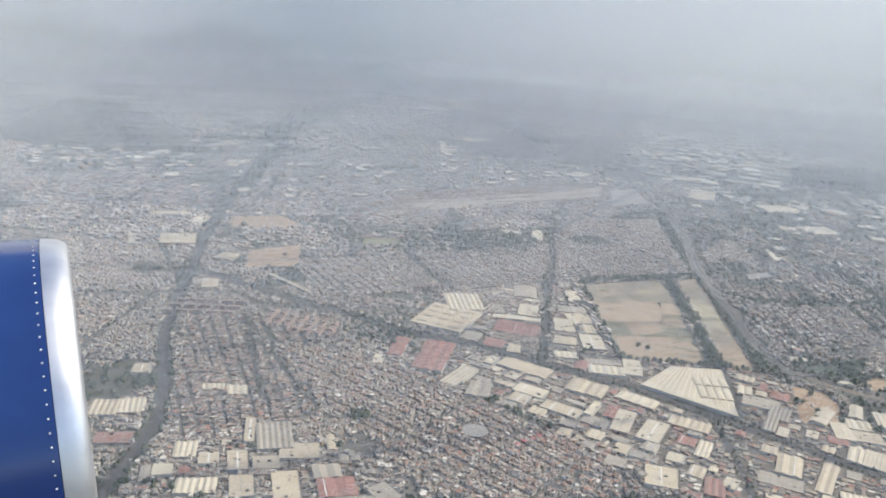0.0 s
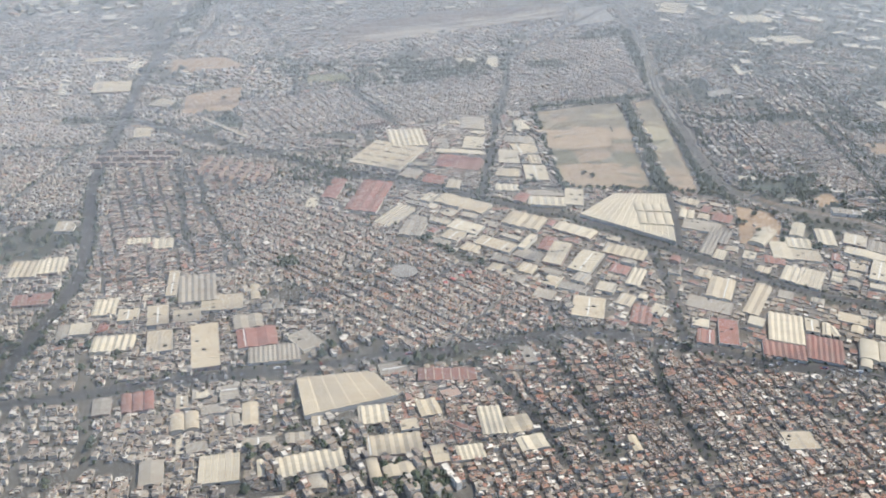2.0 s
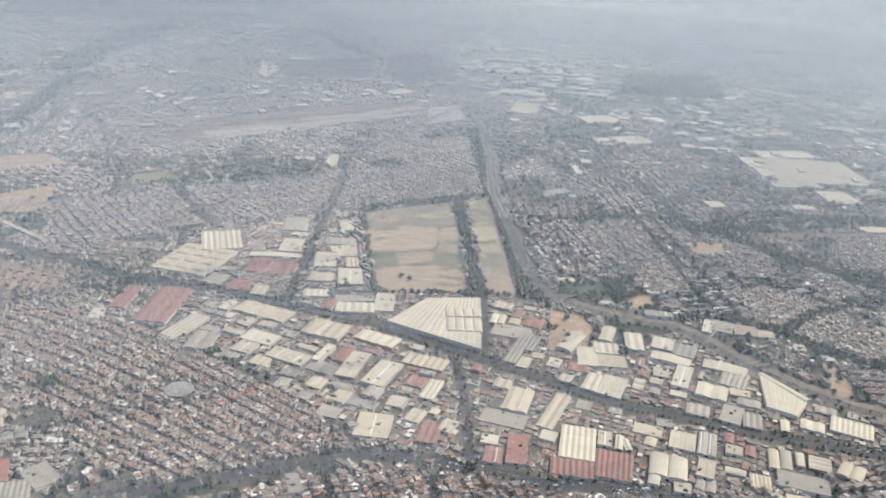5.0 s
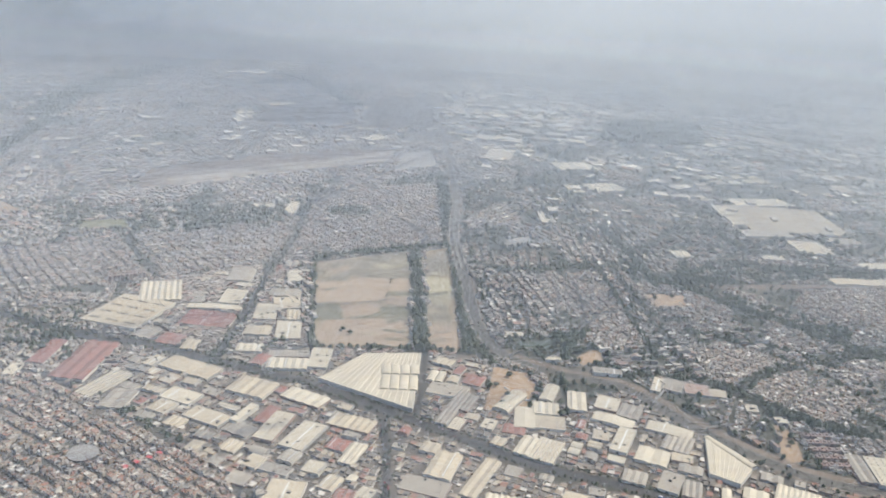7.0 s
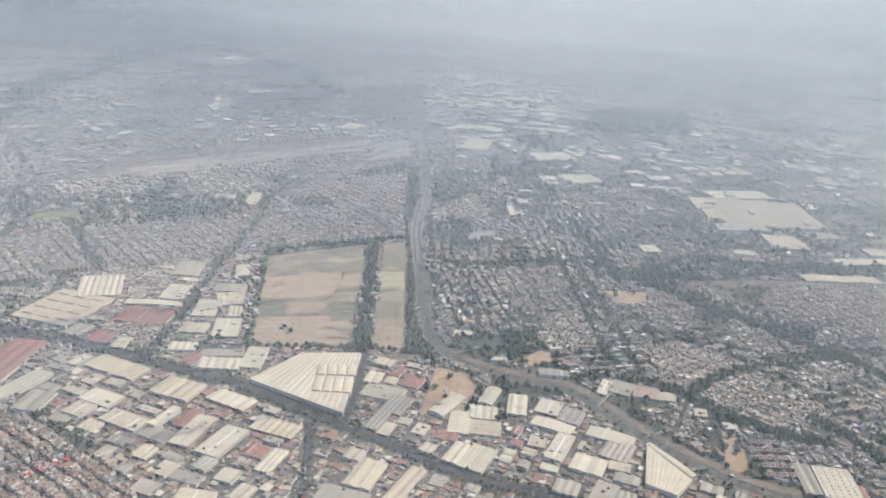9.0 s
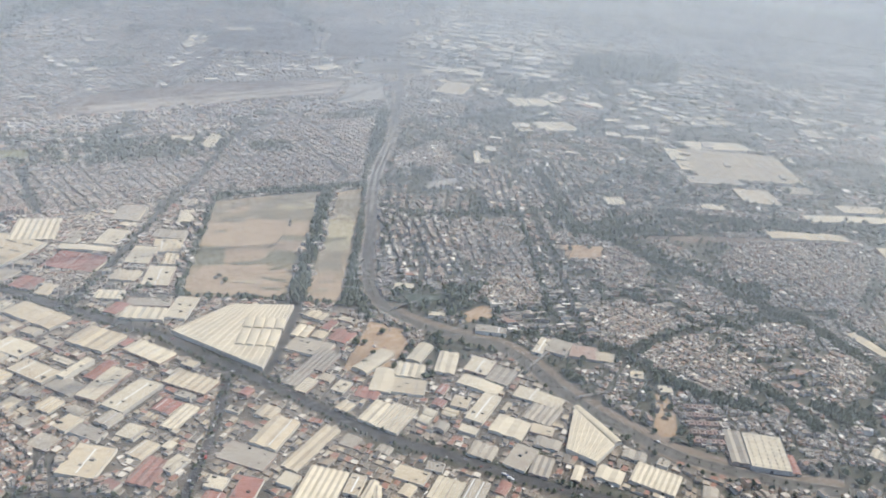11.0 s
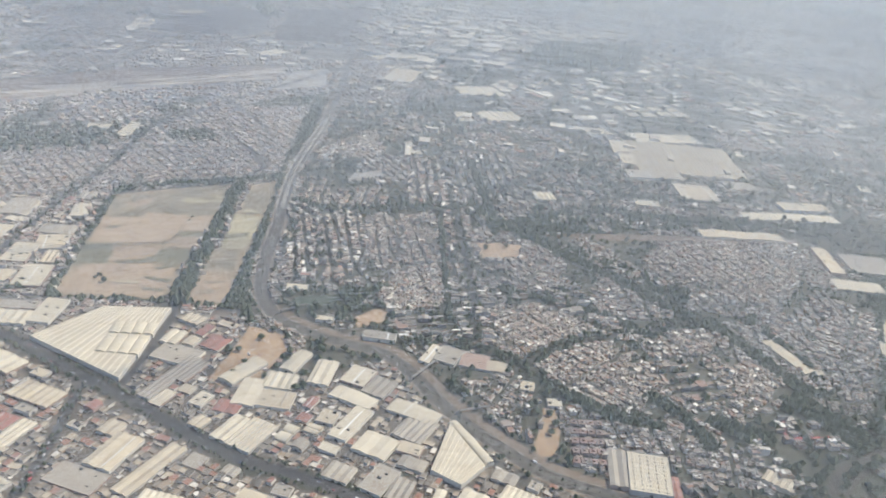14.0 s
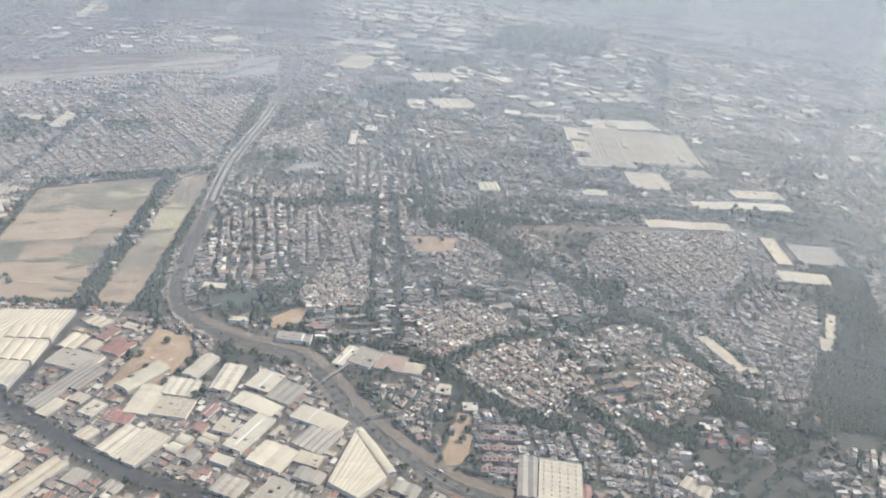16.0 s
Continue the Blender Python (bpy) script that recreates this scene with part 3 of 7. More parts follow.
land("field_plot", [(204, 967), (233, 970), (234, 967), (205, 965)], M["pale"], "thin pale streak across the dry field", "field", 0.52, 2.0)
land("field_plot", [(231, 1186), (263, 1199), (263, 1189), (227, 1173)], M["pale"], "thin pale streak across the dry field", "field", 0.54, 2.0)
land("field_plot", [(239, 1212), (264, 1207), (263, 1195), (249, 1203)], M["pale"], "thin pale streak across the dry field", "field", 0.56, 2.0)
land("field_plot", [(219, 1194), (243, 1193), (235, 1179), (217, 1178)], M["pale"], "thin pale streak across the dry field", "field", 0.58, 2.0)
land("field_plot", [(158, 1165), (184, 1184), (185, 1165), (171, 1150)], M["straw"], "thin straw-coloured streak across the dry field", "field", 0.60, 2.0)
land("field_plot", [(162, 1094), (173, 1100), (174, 1092), (162, 1087)], M["faded"], "thin grey-green streak across the dry field", "field", 0.62, 2.0)
land("field_plot", [(195, 1010), (225, 1020), (226, 1013), (199, 1005)], M["faded"], "thin grey-green streak across the dry field", "field", 0.64, 2.0)
land("field_plot", [(292, 981), (313, 985), (312, 981), (292, 976)], M["grey"], "thin grey-tan streak across the dry field", "field", 0.66, 2.0)
land("field_plot", [(288, 959), (304, 965), (304, 958), (287, 952)], M["grey"], "thin grey-tan streak across the dry field", "field", 0.68, 2.0)
land("field_plot", [(286, 1093), (311, 1106), (311, 1096), (287, 1083)], M["faded"], "thin grey-green streak across the dry field", "field", 0.70, 2.0)
land("field_plot", [(296, 1173), (310, 1169), (309, 1162), (293, 1161)], M["pale"], "thin pale streak across the dry field", "field", 0.72, 2.0)
before_yards = taken.copy()
land("works_ground", [(-70, 850), (35, 905), (145, 915), (330, 928), (345, 800), (440, 880), (500, 850), (548, 770), (560, 710), (640, 685), (590, 645), (420, 600), (300, 612), (205, 635), (140, 690), (20, 795)], M["works_yard"], "grey-beige yards and lanes of the works quarter", "yard", 0.03)
taken[:] = before_yards
land("car_park", [(-109, 461), (-126, 520), (-99, 523), (-79, 464)], ASPH, "dark asphalt lorry park", "car park")
land("estate_ground", [(372, 960), (452, 915), (560, 790), (640, 710), (1000, 740), (1060, 1240), (660, 1700), (360, 1700), (362, 1100)], M["park"], "dark dry lawns and scrub between the estates", "ground", 0.03)
taken[:] = before_yards
land("sports_court", [(382, 963), (425, 973), (426, 953), (387, 944)], M["court"], "dark green fenced sports court among flats", "sports court")
land("paved_lot", [(399, 1293), (409, 1328), (448, 1356), (452, 1328), (423, 1307)], M["yard"], "pale curved paved lot beside flats", "paved lot")
land("paved_lot", [(640, 1170), (720, 1185), (980, 1220), (980, 1206), (720, 1165)], M["sidings"], "bare rail sidings beside the works", "paved lot")

# ---- warehouses and works ----
ROOF_WORDS = {"pink": "faded pink", "white": "white-painted", "cream": "cream-coloured", "grey": "weathered grey", "red": "faded red"}
KIND_WORDS = {"slots": "flat roof cut by dark skylight slots", "gable": "ridged metal roof", "saw": "saw-tooth metal roof", "flat": "flat metal roof", "barrel": "vaulted metal roof", "dots": "flat roof dotted with vents"}
shed_rng = random.Random(4)


def shed(x, y, w, d, a, h, kind, bays, colour, margin=0.8):
    """A works building: walls, a roof bay by bay with its ridges along the depth, skylights, doors and vents."""
    rng = shed_rng
    # keep off the roads
    for i in range(9):
        u, v = np.meshgrid(np.linspace(-0.5, 0.5, 9) * w, np.linspace(-0.5, 0.5, 9) * d)
        px, py = x + u * math.cos(radians(a)) - v * math.sin(radians(a)), y + u * math.sin(radians(a)) + v * math.cos(radians(a))
        hit = paved[np.clip(((px - X0) / CELL).astype(int), 0, NX - 1), np.clip(((py - Y0) / CELL).astype(int), 0, NY - 1)]
        if not hit.any():
            break
        if i == 8:
            return
        ou, ov = (u[~hit].mean(), v[~hit].mean()) if (~hit).any() else (0, 0)
        x, y = x + 0.6 * (ou * math.cos(radians(a)) - ov * math.sin(radians(a))), y + 0.6 * (ou * math.sin(radians(a)) + ov * math.cos(radians(a)))
        if abs(ou) * d > abs(ov) * w:
            w -= 1.2 * abs(ou)
        else:
            d -= 1.2 * abs(ov)
    root = thing("warehouse", pose(x, y, 0, 0, 0, a), f"{ROOF_WORDS[colour]} warehouse with a {KIND_WORDS[kind]}", "warehouse", "warehouses of the works quarter")
    hw, hd = w / 2, d / 2
    ca, sa = math.cos(radians(a)), math.sin(radians(a))
    claim_poly([(x + u * (hw + margin) * ca - v * (hd + margin) * sa, y + u * (hw + margin) * sa + v * (hd + margin) * ca) for u, v in ((-1, -1), (1, -1), (1, 1), (-1, 1))], 1.0, True)
    wall_top = h if kind in ("flat", "dots", "slots") else h * 0.82
    t = 0.25
    part("wall", mesh("wall", *boxes((-hw, -hd, 0, hw, -hd + t, wall_top), (-hw, hd - t, 0, hw, hd, wall_top), (-hw, -hd + t, 0, -hw + t, hd - t, wall_top), (hw - t, -hd + t, 0, hw, hd - t, wall_top)), M["wall"]), root)
    roof_m = M["roof_" + colour]
    bw = w / bays
    if kind in ("flat", "dots", "slots"):
        z = wall_top - 0.35
        roof = part("roof", mesh("roof", *boxes((-hw + t, -hd + t, z - 0.2, hw - t, hd - t, z)), roof_m), root)
        n = max(2, int(w * d / 260))
        if kind == "dots":
            for i in range(5):
                for j in range(9):
                    px, py = -hw + w * (i + 0.6) / 5.4, -hd + d * (j + 0.6) / 9.4
                    part("roof_vent", mesh("roof_vent", *boxes((px - 0.4, py - 0.5, z, px + 0.4, py + 0.5, z + 0.5)), M["tank"]), roof)
        elif kind == "slots":
            for i in range(3):
                for j in range(4):
                    px, py = -hw + w * (i + 0.55) / 3.2, -hd + d * (j + 0.6) / 4.3
                    part("skylight", mesh("skylight", *boxes((px - w * 0.10, py - 0.9, z, px + w * 0.10, py + 0.9, z + 0.3)), M["dark"]), roof)
        else:
            k = max(1, int(w / 14))
            for i in range(k):
                px = -hw + w * (i + 0.5) / k
                if rng.random() < 0.55:
                    part("skylight", mesh("skylight", *boxes((px - 0.6, -hd * 0.8, z, px + 0.6, hd * 0.8, z + 0.12)), M["skylight"] if rng.random() < 0.5 else M["roof_grey"]), roof)
            for i in range(min(n, 5)):
                px, py = rng.uniform(-hw * 0.8, hw * 0.8), rng.uniform(-hd * 0.8, hd * 0.8)
                s = rng.uniform(0.6, 1.6)
                part("roof_unit", mesh("roof_unit", *boxes((px - s, py - s * 0.7, z, px + s, py + s * 0.7, z + rng.uniform(0.6, 1.4))), M["roof_grey"] if rng.random() < 0.6 else M["dark"]), roof)
    else:
        rise = {"gable": min(h * 0.3, bw * 0.16), "saw": min(h * 0.28, bw * 0.16), "barrel": min(bw * 0.2, 2.2)}[kind]
        pane = 0.38 if w > 60 else 0.16
        for i in range(bays):
            x0, x1 = -hw - 0.2 + (w + 0.4) * i / bays, -hw - 0.2 + (w + 0.4) * (i + 1) / bays
            if kind == "gable":
                prof = [(x0, 0), ((x0 + x1) / 2, rise), (x1, 0)]
            elif kind == "saw":
                prof = [(x0, 0), (x1 - pane * (x1 - x0), rise), (x1, 0)]
            else:
                prof = [(x0 + (x1 - x0) * (1 - math.cos(q)) / 2, rise * math.sin(q)) for q in np.linspace(0, math.pi, 11)]
            k = len(prof)
            V = [(px, -hd - 0.2, wall_top + pz) for px, pz in prof] + [(px, hd + 0.2, wall_top + pz) for px, pz in prof]
            F = [(j, j + 1, k + j + 1, k + j) for j in range(k - 1)] + [tuple(range(k))[::-1], tuple(range(k, 2 * k)), (0, k, 2 * k - 1, k - 1)]
            bay = part("roof_bay", mesh("roof_bay", V, F, roof_m), root)
            if kind == "gable" and bw > 5 and rng.random() < 0.35:
                q = rng.choice((0.22, 0.28, 0.35))
                xa, za = x0 + q * (x1 - x0), wall_top + rise * 2 * q + 0.05
                xb, zb = xa + 0.9, wall_top + rise * 2 * (q + 0.9 / (x1 - x0)) + 0.05
                V = [(xa, -hd + 1, za), (xb, -hd + 1, zb), (xb, hd - 1, zb), (xa, hd - 1, za)]
                part("skylight", mesh("skylight", V, [(0, 1, 2, 3)], M["skylight"] if rng.random() < 0.5 else M["roof_grey"]), bay)
            if kind == "saw":
                xg = x1 - 0.85 * pane * (x1 - x0)
                V = [(xg, -hd + 0.5, wall_top + rise * 0.85), (xg, hd - 0.5, wall_top + rise * 0.85), (x1, hd - 0.5, wall_top), (x1, -hd + 0.5, wall_top)]
                V = [(px + 0.06, py, pz) for px, py, pz in V]
                part("glazing", mesh("glazing", V, [(0, 3, 2, 1)], M["dark"] if w > 100 else M["roof_grey"]), bay)
    for i in range(max(1, min(4, int(w / 16)))):
        px = -hw + w * (i + 0.5) / max(1, min(4, int(w / 16))) - 1.2
        part("loading_door", mesh("loading_door", *boxes((px, -hd - 0.08, 0, px + 2.4, -hd, min(2.6, wall_top * 0.7))), M["dark"]), root)


shed(-76.3, 409.4, 26.8, 8.3, 11.4, 2.6, "gable", 4, "cream")
shed(-40.0, 420.8, 16.0, 4.3, 14.6, 2.2, "flat", 1, "white")
shed(359.1, 825.7, 15.8, 41.3, -32.8, 2.9, "barrel", 1, "white")
shed(915.2, 1515.8, 167.0, 154.7, -2.7, 4.5, "saw", 26, "cream")
shed(821.5, 1498.0, 25.6, 60.5, -2.0, 4.5, "flat", 1, "cream")
shed(845.3, 1424.7, 86.0, 35.7, 4.7, 4.5, "flat", 1, "grey")
shed(969.8, 1404.9, 44.9, 32.5, 5.0, 3.8, "saw", 5, "grey")
shed(917.7, 1249.7, 56.6, 29.4, 0.1, 3.8, "gable", 3, "cream")
shed(433.2, 1996.4, 20.0, 27.5, 14.7, 3.3, "flat", 1, "cream")
shed(461.1, 2005.1, 20.8, 26.9, 15.7, 3.6, "flat", 1, "grey")
shed(489.1, 2013.9, 26.2, 26.7, 18.7, 3.9, "barrel", 2, "cream")
shed(528.2, 1986.8, 25.6, 25.7, 15.7, 2.7, "barrel", 2, "cream")
shed(517.1, 2022.6, 22.4, 25.4, 15.2, 3.9, "barrel", 2, "cream")
shed(1147.1, 1761.0, 28.9, 30.2, -6.2, 4.7, "gable", 2, "grey")
shed(1149.5, 1796.4, 32.1, 27.2, -0.8, 3.5, "flat", 1, "cream")
shed(890.6, 1781.1, 28.2, 28.3, 16.4, 3.0, "gable", 2, "grey")
shed(882.0, 1813.9, 29.0, 30.6, 17.9, 3.2, "barrel", 2, "white")
shed(924.2, 1790.0, 29.4, 27.4, 15.4, 3.0, "flat", 1, "white")
shed(915.5, 1822.8, 33.5, 21.5, 17.8, 2.4, "flat", 1, "white")
shed(957.7, 1798.8, 29.0, 24.7, 12.8, 3.0, "barrel", 2, "white")
shed(949.0, 1831.6, 27.2, 23.9, 16.7, 3.3, "barrel", 2, "white")
shed(991.2, 1807.7, 29.0, 31.8, 16.9, 2.7, "barrel", 2, "cream")
shed(982.6, 1840.5, 26.9, 21.0, 16.2, 3.3, "gable", 2, "cream")
shed(797.1, 1640.8, 44.1, 34.7, 11.3, 3.2, "flat", 1, "cream")
shed(-566.0, 1761.4, 19.4, 35.7, 25.9, 3.6, "flat", 1, "white")
shed(-582.3, 1797.7, 20.2, 27.3, 25.7, 3.3, "gable", 2, "white")
shed(-556.2, 1809.4, 23.8, 32.9, 26.3, 3.1, "gable", 2, "cream")
shed(-147.2, 2176.1, 17.5, 39.5, 7.3, 4.1, "gable", 2, "white")
shed(-152.9, 2219.1, 16.0, 37.0, 10.3, 3.3, "gable", 2, "white")
shed(-158.5, 2262.1, 16.4, 40.0, 3.6, 3.9, "gable", 2, "white")
shed(-164.2, 2305.1, 18.5, 38.8, 6.1, 3.2, "barrel", 2, "grey")
shed(-123.4, 2179.3, 21.0, 30.9, 9.9, 3.9, "barrel", 2, "grey")
shed(-129.1, 2222.3, 18.4, 25.6, 7.4, 2.8, "flat", 1, "white")
shed(-134.7, 2265.3, 17.2, 33.1, 5.5, 3.7, "gable", 2, "cream")
shed(-92.4, 2413.8, 33.1, 39.2, 28.3, 3.0, "gable", 2, "white")
shed(-61.6, 2431.0, 32.9, 36.5, 31.3, 2.8, "barrel", 2, "white")
shed(-189.2, 666.5, 9.1, 44.2, 14.6, 3.2, "flat", 1, "cream")
shed(-258.0, 1058.0, 92.0, 7.0, -38.0, 4, "flat", 1, "cream")
shed(-24.7, 1055.9, 46.5, 60.0, 12.9, 3.8, "gable", 7, "white")
shed(-41.6, 993.3, 65.7, 79.8, -17.3, 3.8, "slots", 1, "cream")
shed(55.7, 1120.8, 31.7, 46.2, 0.7, 3.2, "barrel", 1, "grey")
shed(59.8, 1050.8, 25.2, 43.9, -3.8, 3.2, "flat", 1, "white")
shed(45.3, 1018.4, 60.4, 12.5, -0.2, 2.8, "gable", 1, "white")
shed(47.3, 984.0, 56.9, 39.6, -8.5, 2.8, "gable", 3, "red")
shed(121.3, 1123.2, 19.0, 37.1, 9.5, 3.2, "barrel", 1, "white")
shed(117.3, 1071.5, 36.9, 23.5, 0.8, 2.6, "gable", 3, "grey")
shed(104.2, 1010.0, 25.4, 44.7, 1.3, 3.2, "flat", 1, "white")
shed(103.1, 960.0, 26.9, 23.0, -2.7, 2.6, "gable", 2, "cream")
shed(135.2, 963.3, 27.1, 45.9, 4.2, 3.2, "flat", 1, "white")
shed(135.1, 1005.9, 14.9, 28.8, 6.1, 2.6, "gable", 3, "cream")
shed(124.4, 1040.1, 31.8, 36.4, 13.6, 2.6, "flat", 1, "cream")
shed(102.1, 916.4, 26.1, 17.7, 2.1, 2.6, "gable", 4, "white")
shed(117.9, 890.0, 13.2, 22.9, -18.2, 3.2, "gable", 1, "red")
shed(144.8, 883.7, 39.9, 22.9, 0.4, 3.2, "gable", 5, "white")
shed(143.3, 906.0, 40.9, 16.0, 3.2, 2.9, "flat", 1, "grey")
shed(174.9, 899.3, 20.4, 44.4, -3.6, 3.2, "flat", 1, "white")
shed(-8.4, 943.7, 20.5, 26.0, -18.7, 2.4, "gable", 2, "grey")
shed(18.9, 929.3, 25.3, 25.3, -12.2, 2.4, "gable", 2, "red")
shed(42.4, 918.7, 15.0, 23.8, -6.9, 2.4, "gable", 2, "cream")
shed(56.8, 558.4, 43.8, 14.8, 6.7, 3.2, "saw", 7, "red")
shed(69.8, 500.9, 5.4, 21.3, -115.7, 2.6, "flat", 1, "red")
shed(60.5, 537.1, 10.2, 13.9, -60.7, 2.4, "flat", 1, "pink")
shed(-46.1, 872.5, 33.9, 80.2, -6.8, 3.8, "gable", 3, "red")
shed(-86.9, 885.6, 16.4, 51.8, -4.9, 4.2, "gable", 1, "red")
shed(-103.9, 848.5, 11.0, 24.7, 0.3, 2.6, "flat", 1, "white")
shed(-14.1, 828.1, 19.4, 51.4, -24.9, 3.2, "saw", 4, "white")
shed(54.7, 867.0, 57.9, 25.1, -25.8, 3.2, "gable", 3, "cream")
shed(60.2, 810.4, 32.5, 22.4, -24.5, 3.2, "flat", 1, "white")
shed(48.9, 790.7, 18.4, 21.6, -25.2, 3.2, "flat", 1, "cream")
shed(7.5, 800.6, 22.4, 33.6, -8.8, 3.2, "gable", 2, "grey")
shed(90.7, 776.7, 38.5, 20.7, -27.1, 2.9, "flat", 1, "cream")
shed(121.5, 782.1, 7.6, 33.0, -24.5, 5.0, "flat", 1, "white")
shed(121.8, 757.9, 26.5, 17.2, -26.7, 2.6, "gable", 2, "grey")
shed(140.9, 784.3, 11.9, 29.3, -20.0, 2.6, "gable", 1, "red")
shed(149.9, 765.0, 18.4, 48.0, -17.6, 3.2, "flat", 1, "white")
shed(176.1, 751.3, 21.8, 45.5, -23.9, 3.2, "flat", 1, "white")
shed(119.5, 832.6, 39.0, 31.6, -21.2, 3.2, "gable", 4, "cream")
shed(170.0, 816.8, 41.8, 20.5, -28.7, 3.2, "gable", 4, "white")
shed(215.9, 775.6, 40.4, 22.1, -21.8, 2.8, "gable", 6, "cream")
shed(219.2, 726.9, 12.8, 32.4, -20.5, 2.6, "gable", 3, "white")
shed(205.9, 739.6, 16.5, 16.9, -22.4, 2.4, "gable", 2, "red")
shed(171.1, 668.0, 27.8, 34.5, -8.4, 3.2, "flat", 1, "cream")
shed(204.6, 684.6, 13.6, 19.6, -25.1, 2.6, "gable", 2, "cream")
shed(215.3, 661.3, 17.3, 29.6, -13.9, 2.4, "gable", 3, "red")
shed(230.6, 671.1, 11.5, 19.3, -29.7, 2.8, "flat", 1, "white")
shed(292.7, 713.6, 21.8, 38.1, -19.7, 3.6, "gable", 2, "cream")
shed(277.4, 686.2, 37.8, 22.5, -20.0, 1.6, "flat", 1, "grey")
shed(263.0, 654.0, 14.0, 13.4, -12.8, 2.6, "flat", 1, "white")
shed(283.3, 642.1, 15.9, 39.4, -10.1, 2.6, "flat", 1, "red")
shed(263.1, 632.6, 13.9, 23.8, -12.7, 2.2, "gable", 2, "red")
shed(281.1, 804.6, 18.4, 39.0, -26.3, 2.8, "barrel", 2, "white")
shed(303.9, 808.2, 12.0, 71.2, -23.2, 2.6, "gable", 3, "grey")
shed(299.3, 843.4, 39.6, 26.9, -17.7, 2.6, "flat", 1, "grey")
shed(291.3, 869.9, 15.0, 21.8, -15.4, 2.6, "barrel", 2, "white")
shed(306.3, 780.3, 10.5, 23.6, -23.6, 2.2, "saw", 4, "white")
shed(320.3, 820.0, 8.2, 32.5, -24.3, 2.4, "gable", 2, "grey")
shed(321.6, 698.8, 13.4, 57.8, -26.7, 2.6, "gable", 2, "cream")
shed(335.4, 783.2, 11.5, 17.9, -22.9, 2.4, "flat", 1, "white")
shed(339.1, 751.3, 11.5, 19.6, -29.2, 2.4, "barrel", 2, "cream")
shed(363.2, 747.2, 13.2, 36.1, -25.7, 2.8, "gable", 2, "white")
shed(381.2, 742.6, 21.5, 36.1, -26.0, 2.8, "saw", 6, "white")
shed(332.6, 652.0, 27.7, 45.8, -13.6, 3.6, "gable", 6, "white")
shed(356.3, 659.9, 11.0, 21.6, -14.0, 2.8, "flat", 1, "cream")
shed(355.3, 623.7, 28.2, 35.5, -15.5, 3.0, "gable", 7, "red")
shed(322.6, 617.9, 32.6, 22.7, -11.3, 3.0, "gable", 7, "red")
shed(396.9, 622.8, 28.4, 28.8, -18.4, 3.4, "barrel", 2, "white")
shed(381.2, 606.1, 8.7, 24.0, -22.3, 3.0, "barrel", 1, "white")
shed(400.8, 598.4, 12.5, 15.0, -15.3, 2.6, "flat", 1, "cream")
shed(419.7, 659.9, 20.4, 25.3, -21.0, 2.6, "saw", 5, "white")
shed(438.8, 656.5, 14.2, 33.2, -21.4, 2.8, "gable", 2, "grey")
shed(427.2, 623.9, 13.2, 25.3, -23.6, 2.6, "flat", 1, "cream")
shed(438.7, 591.3, 17.5, 27.2, -19.9, 3.0, "barrel", 2, "white")
shed(463.9, 608.8, 15.0, 17.2, -16.9, 2.6, "gable", 5, "cream")
shed(496.7, 608.4, 37.3, 21.6, -19.9, 3.4, "flat", 1, "grey")
shed(495.3, 579.4, 45.3, 20.3, -15.1, 3.0, "flat", 1, "cream")
shed(485.9, 637.8, 8.2, 26.8, -19.4, 2.6, "barrel", 1, "cream")
shed(495.1, 636.5, 8.7, 26.7, -19.8, 2.6, "barrel", 1, "grey")
shed(507.4, 638.4, 6.6, 19.0, -19.2, 2.4, "barrel", 1, "white")
shed(541.7, 623.4, 18.7, 20.8, -39.3, 2.8, "barrel", 2, "cream")
shed(498.3, 678.4, 9.2, 26.3, -22.7, 2.6, "gable", 2, "white")
shed(516.0, 687.3, 7.0, 18.0, -20.3, 2.6, "gable", 1, "white")
shed(527.8, 668.8, 11.7, 19.6, -23.2, 2.4, "gable", 2, "grey")
shed(489.3, 690.0, 14.8, 30.4, -20.3, 2.6, "gable", 3, "grey")
shed(474.8, 699.4, 17.9, 36.0, -27.8, 2.6, "flat", 1, "grey")
shed(444.6, 701.6, 19.3, 31.9, -22.9, 2.4, "gable", 3, "grey")
shed(395.2, 674.8, 23.9, 15.8, -20.5, 2.2, "flat", 1, "cream")
shed(367.0, 655.7, 6.4, 20.1, -16.9, 2.4, "gable", 1, "white")
shed(399.1, 844.7, 13.2, 32.7, -21.6, 4.0, "gable", 1, "white")
shed(423.0, 831.2, 17.4, 36.1, -9.6, 3.2, "gable", 2, "white")
shed(390.2, 815.0, 26.1, 22.5, -8.1, 2.8, "gable", 4, "white")
shed(389.4, 789.4, 30.6, 23.7, -7.2, 2.8, "flat", 1, "cream")
shed(450.5, 798.4, 36.7, 16.1, -28.9, 3.0, "gable", 1, "white")
shed(451.3, 764.1, 15.2, 43.7, -25.4, 3.4, "flat", 1, "white")
shed(433.5, 771.2, 14.4, 17.4, -16.4, 2.6, "flat", 1, "cream")
shed(452.3, 830.3, 21.8, 27.4, -22.9, 2.6, "flat", 1, "white")
shed(470.0, 816.1, 20.5, 26.2, -26.7, 2.6, "gable", 3, "grey")
shed(470.9, 739.8, 26.9, 24.7, -25.6, 3.0, "gable", 2, "white")
shed(496.2, 739.0, 18.0, 13.6, -18.6, 2.6, "flat", 1, "cream")
shed(498.6, 784.3, 40.0, 17.7, -27.3, 3.0, "gable", 1, "white")
shed(499.6, 763.0, 23.9, 31.2, -29.8, 2.8, "gable", 5, "grey")
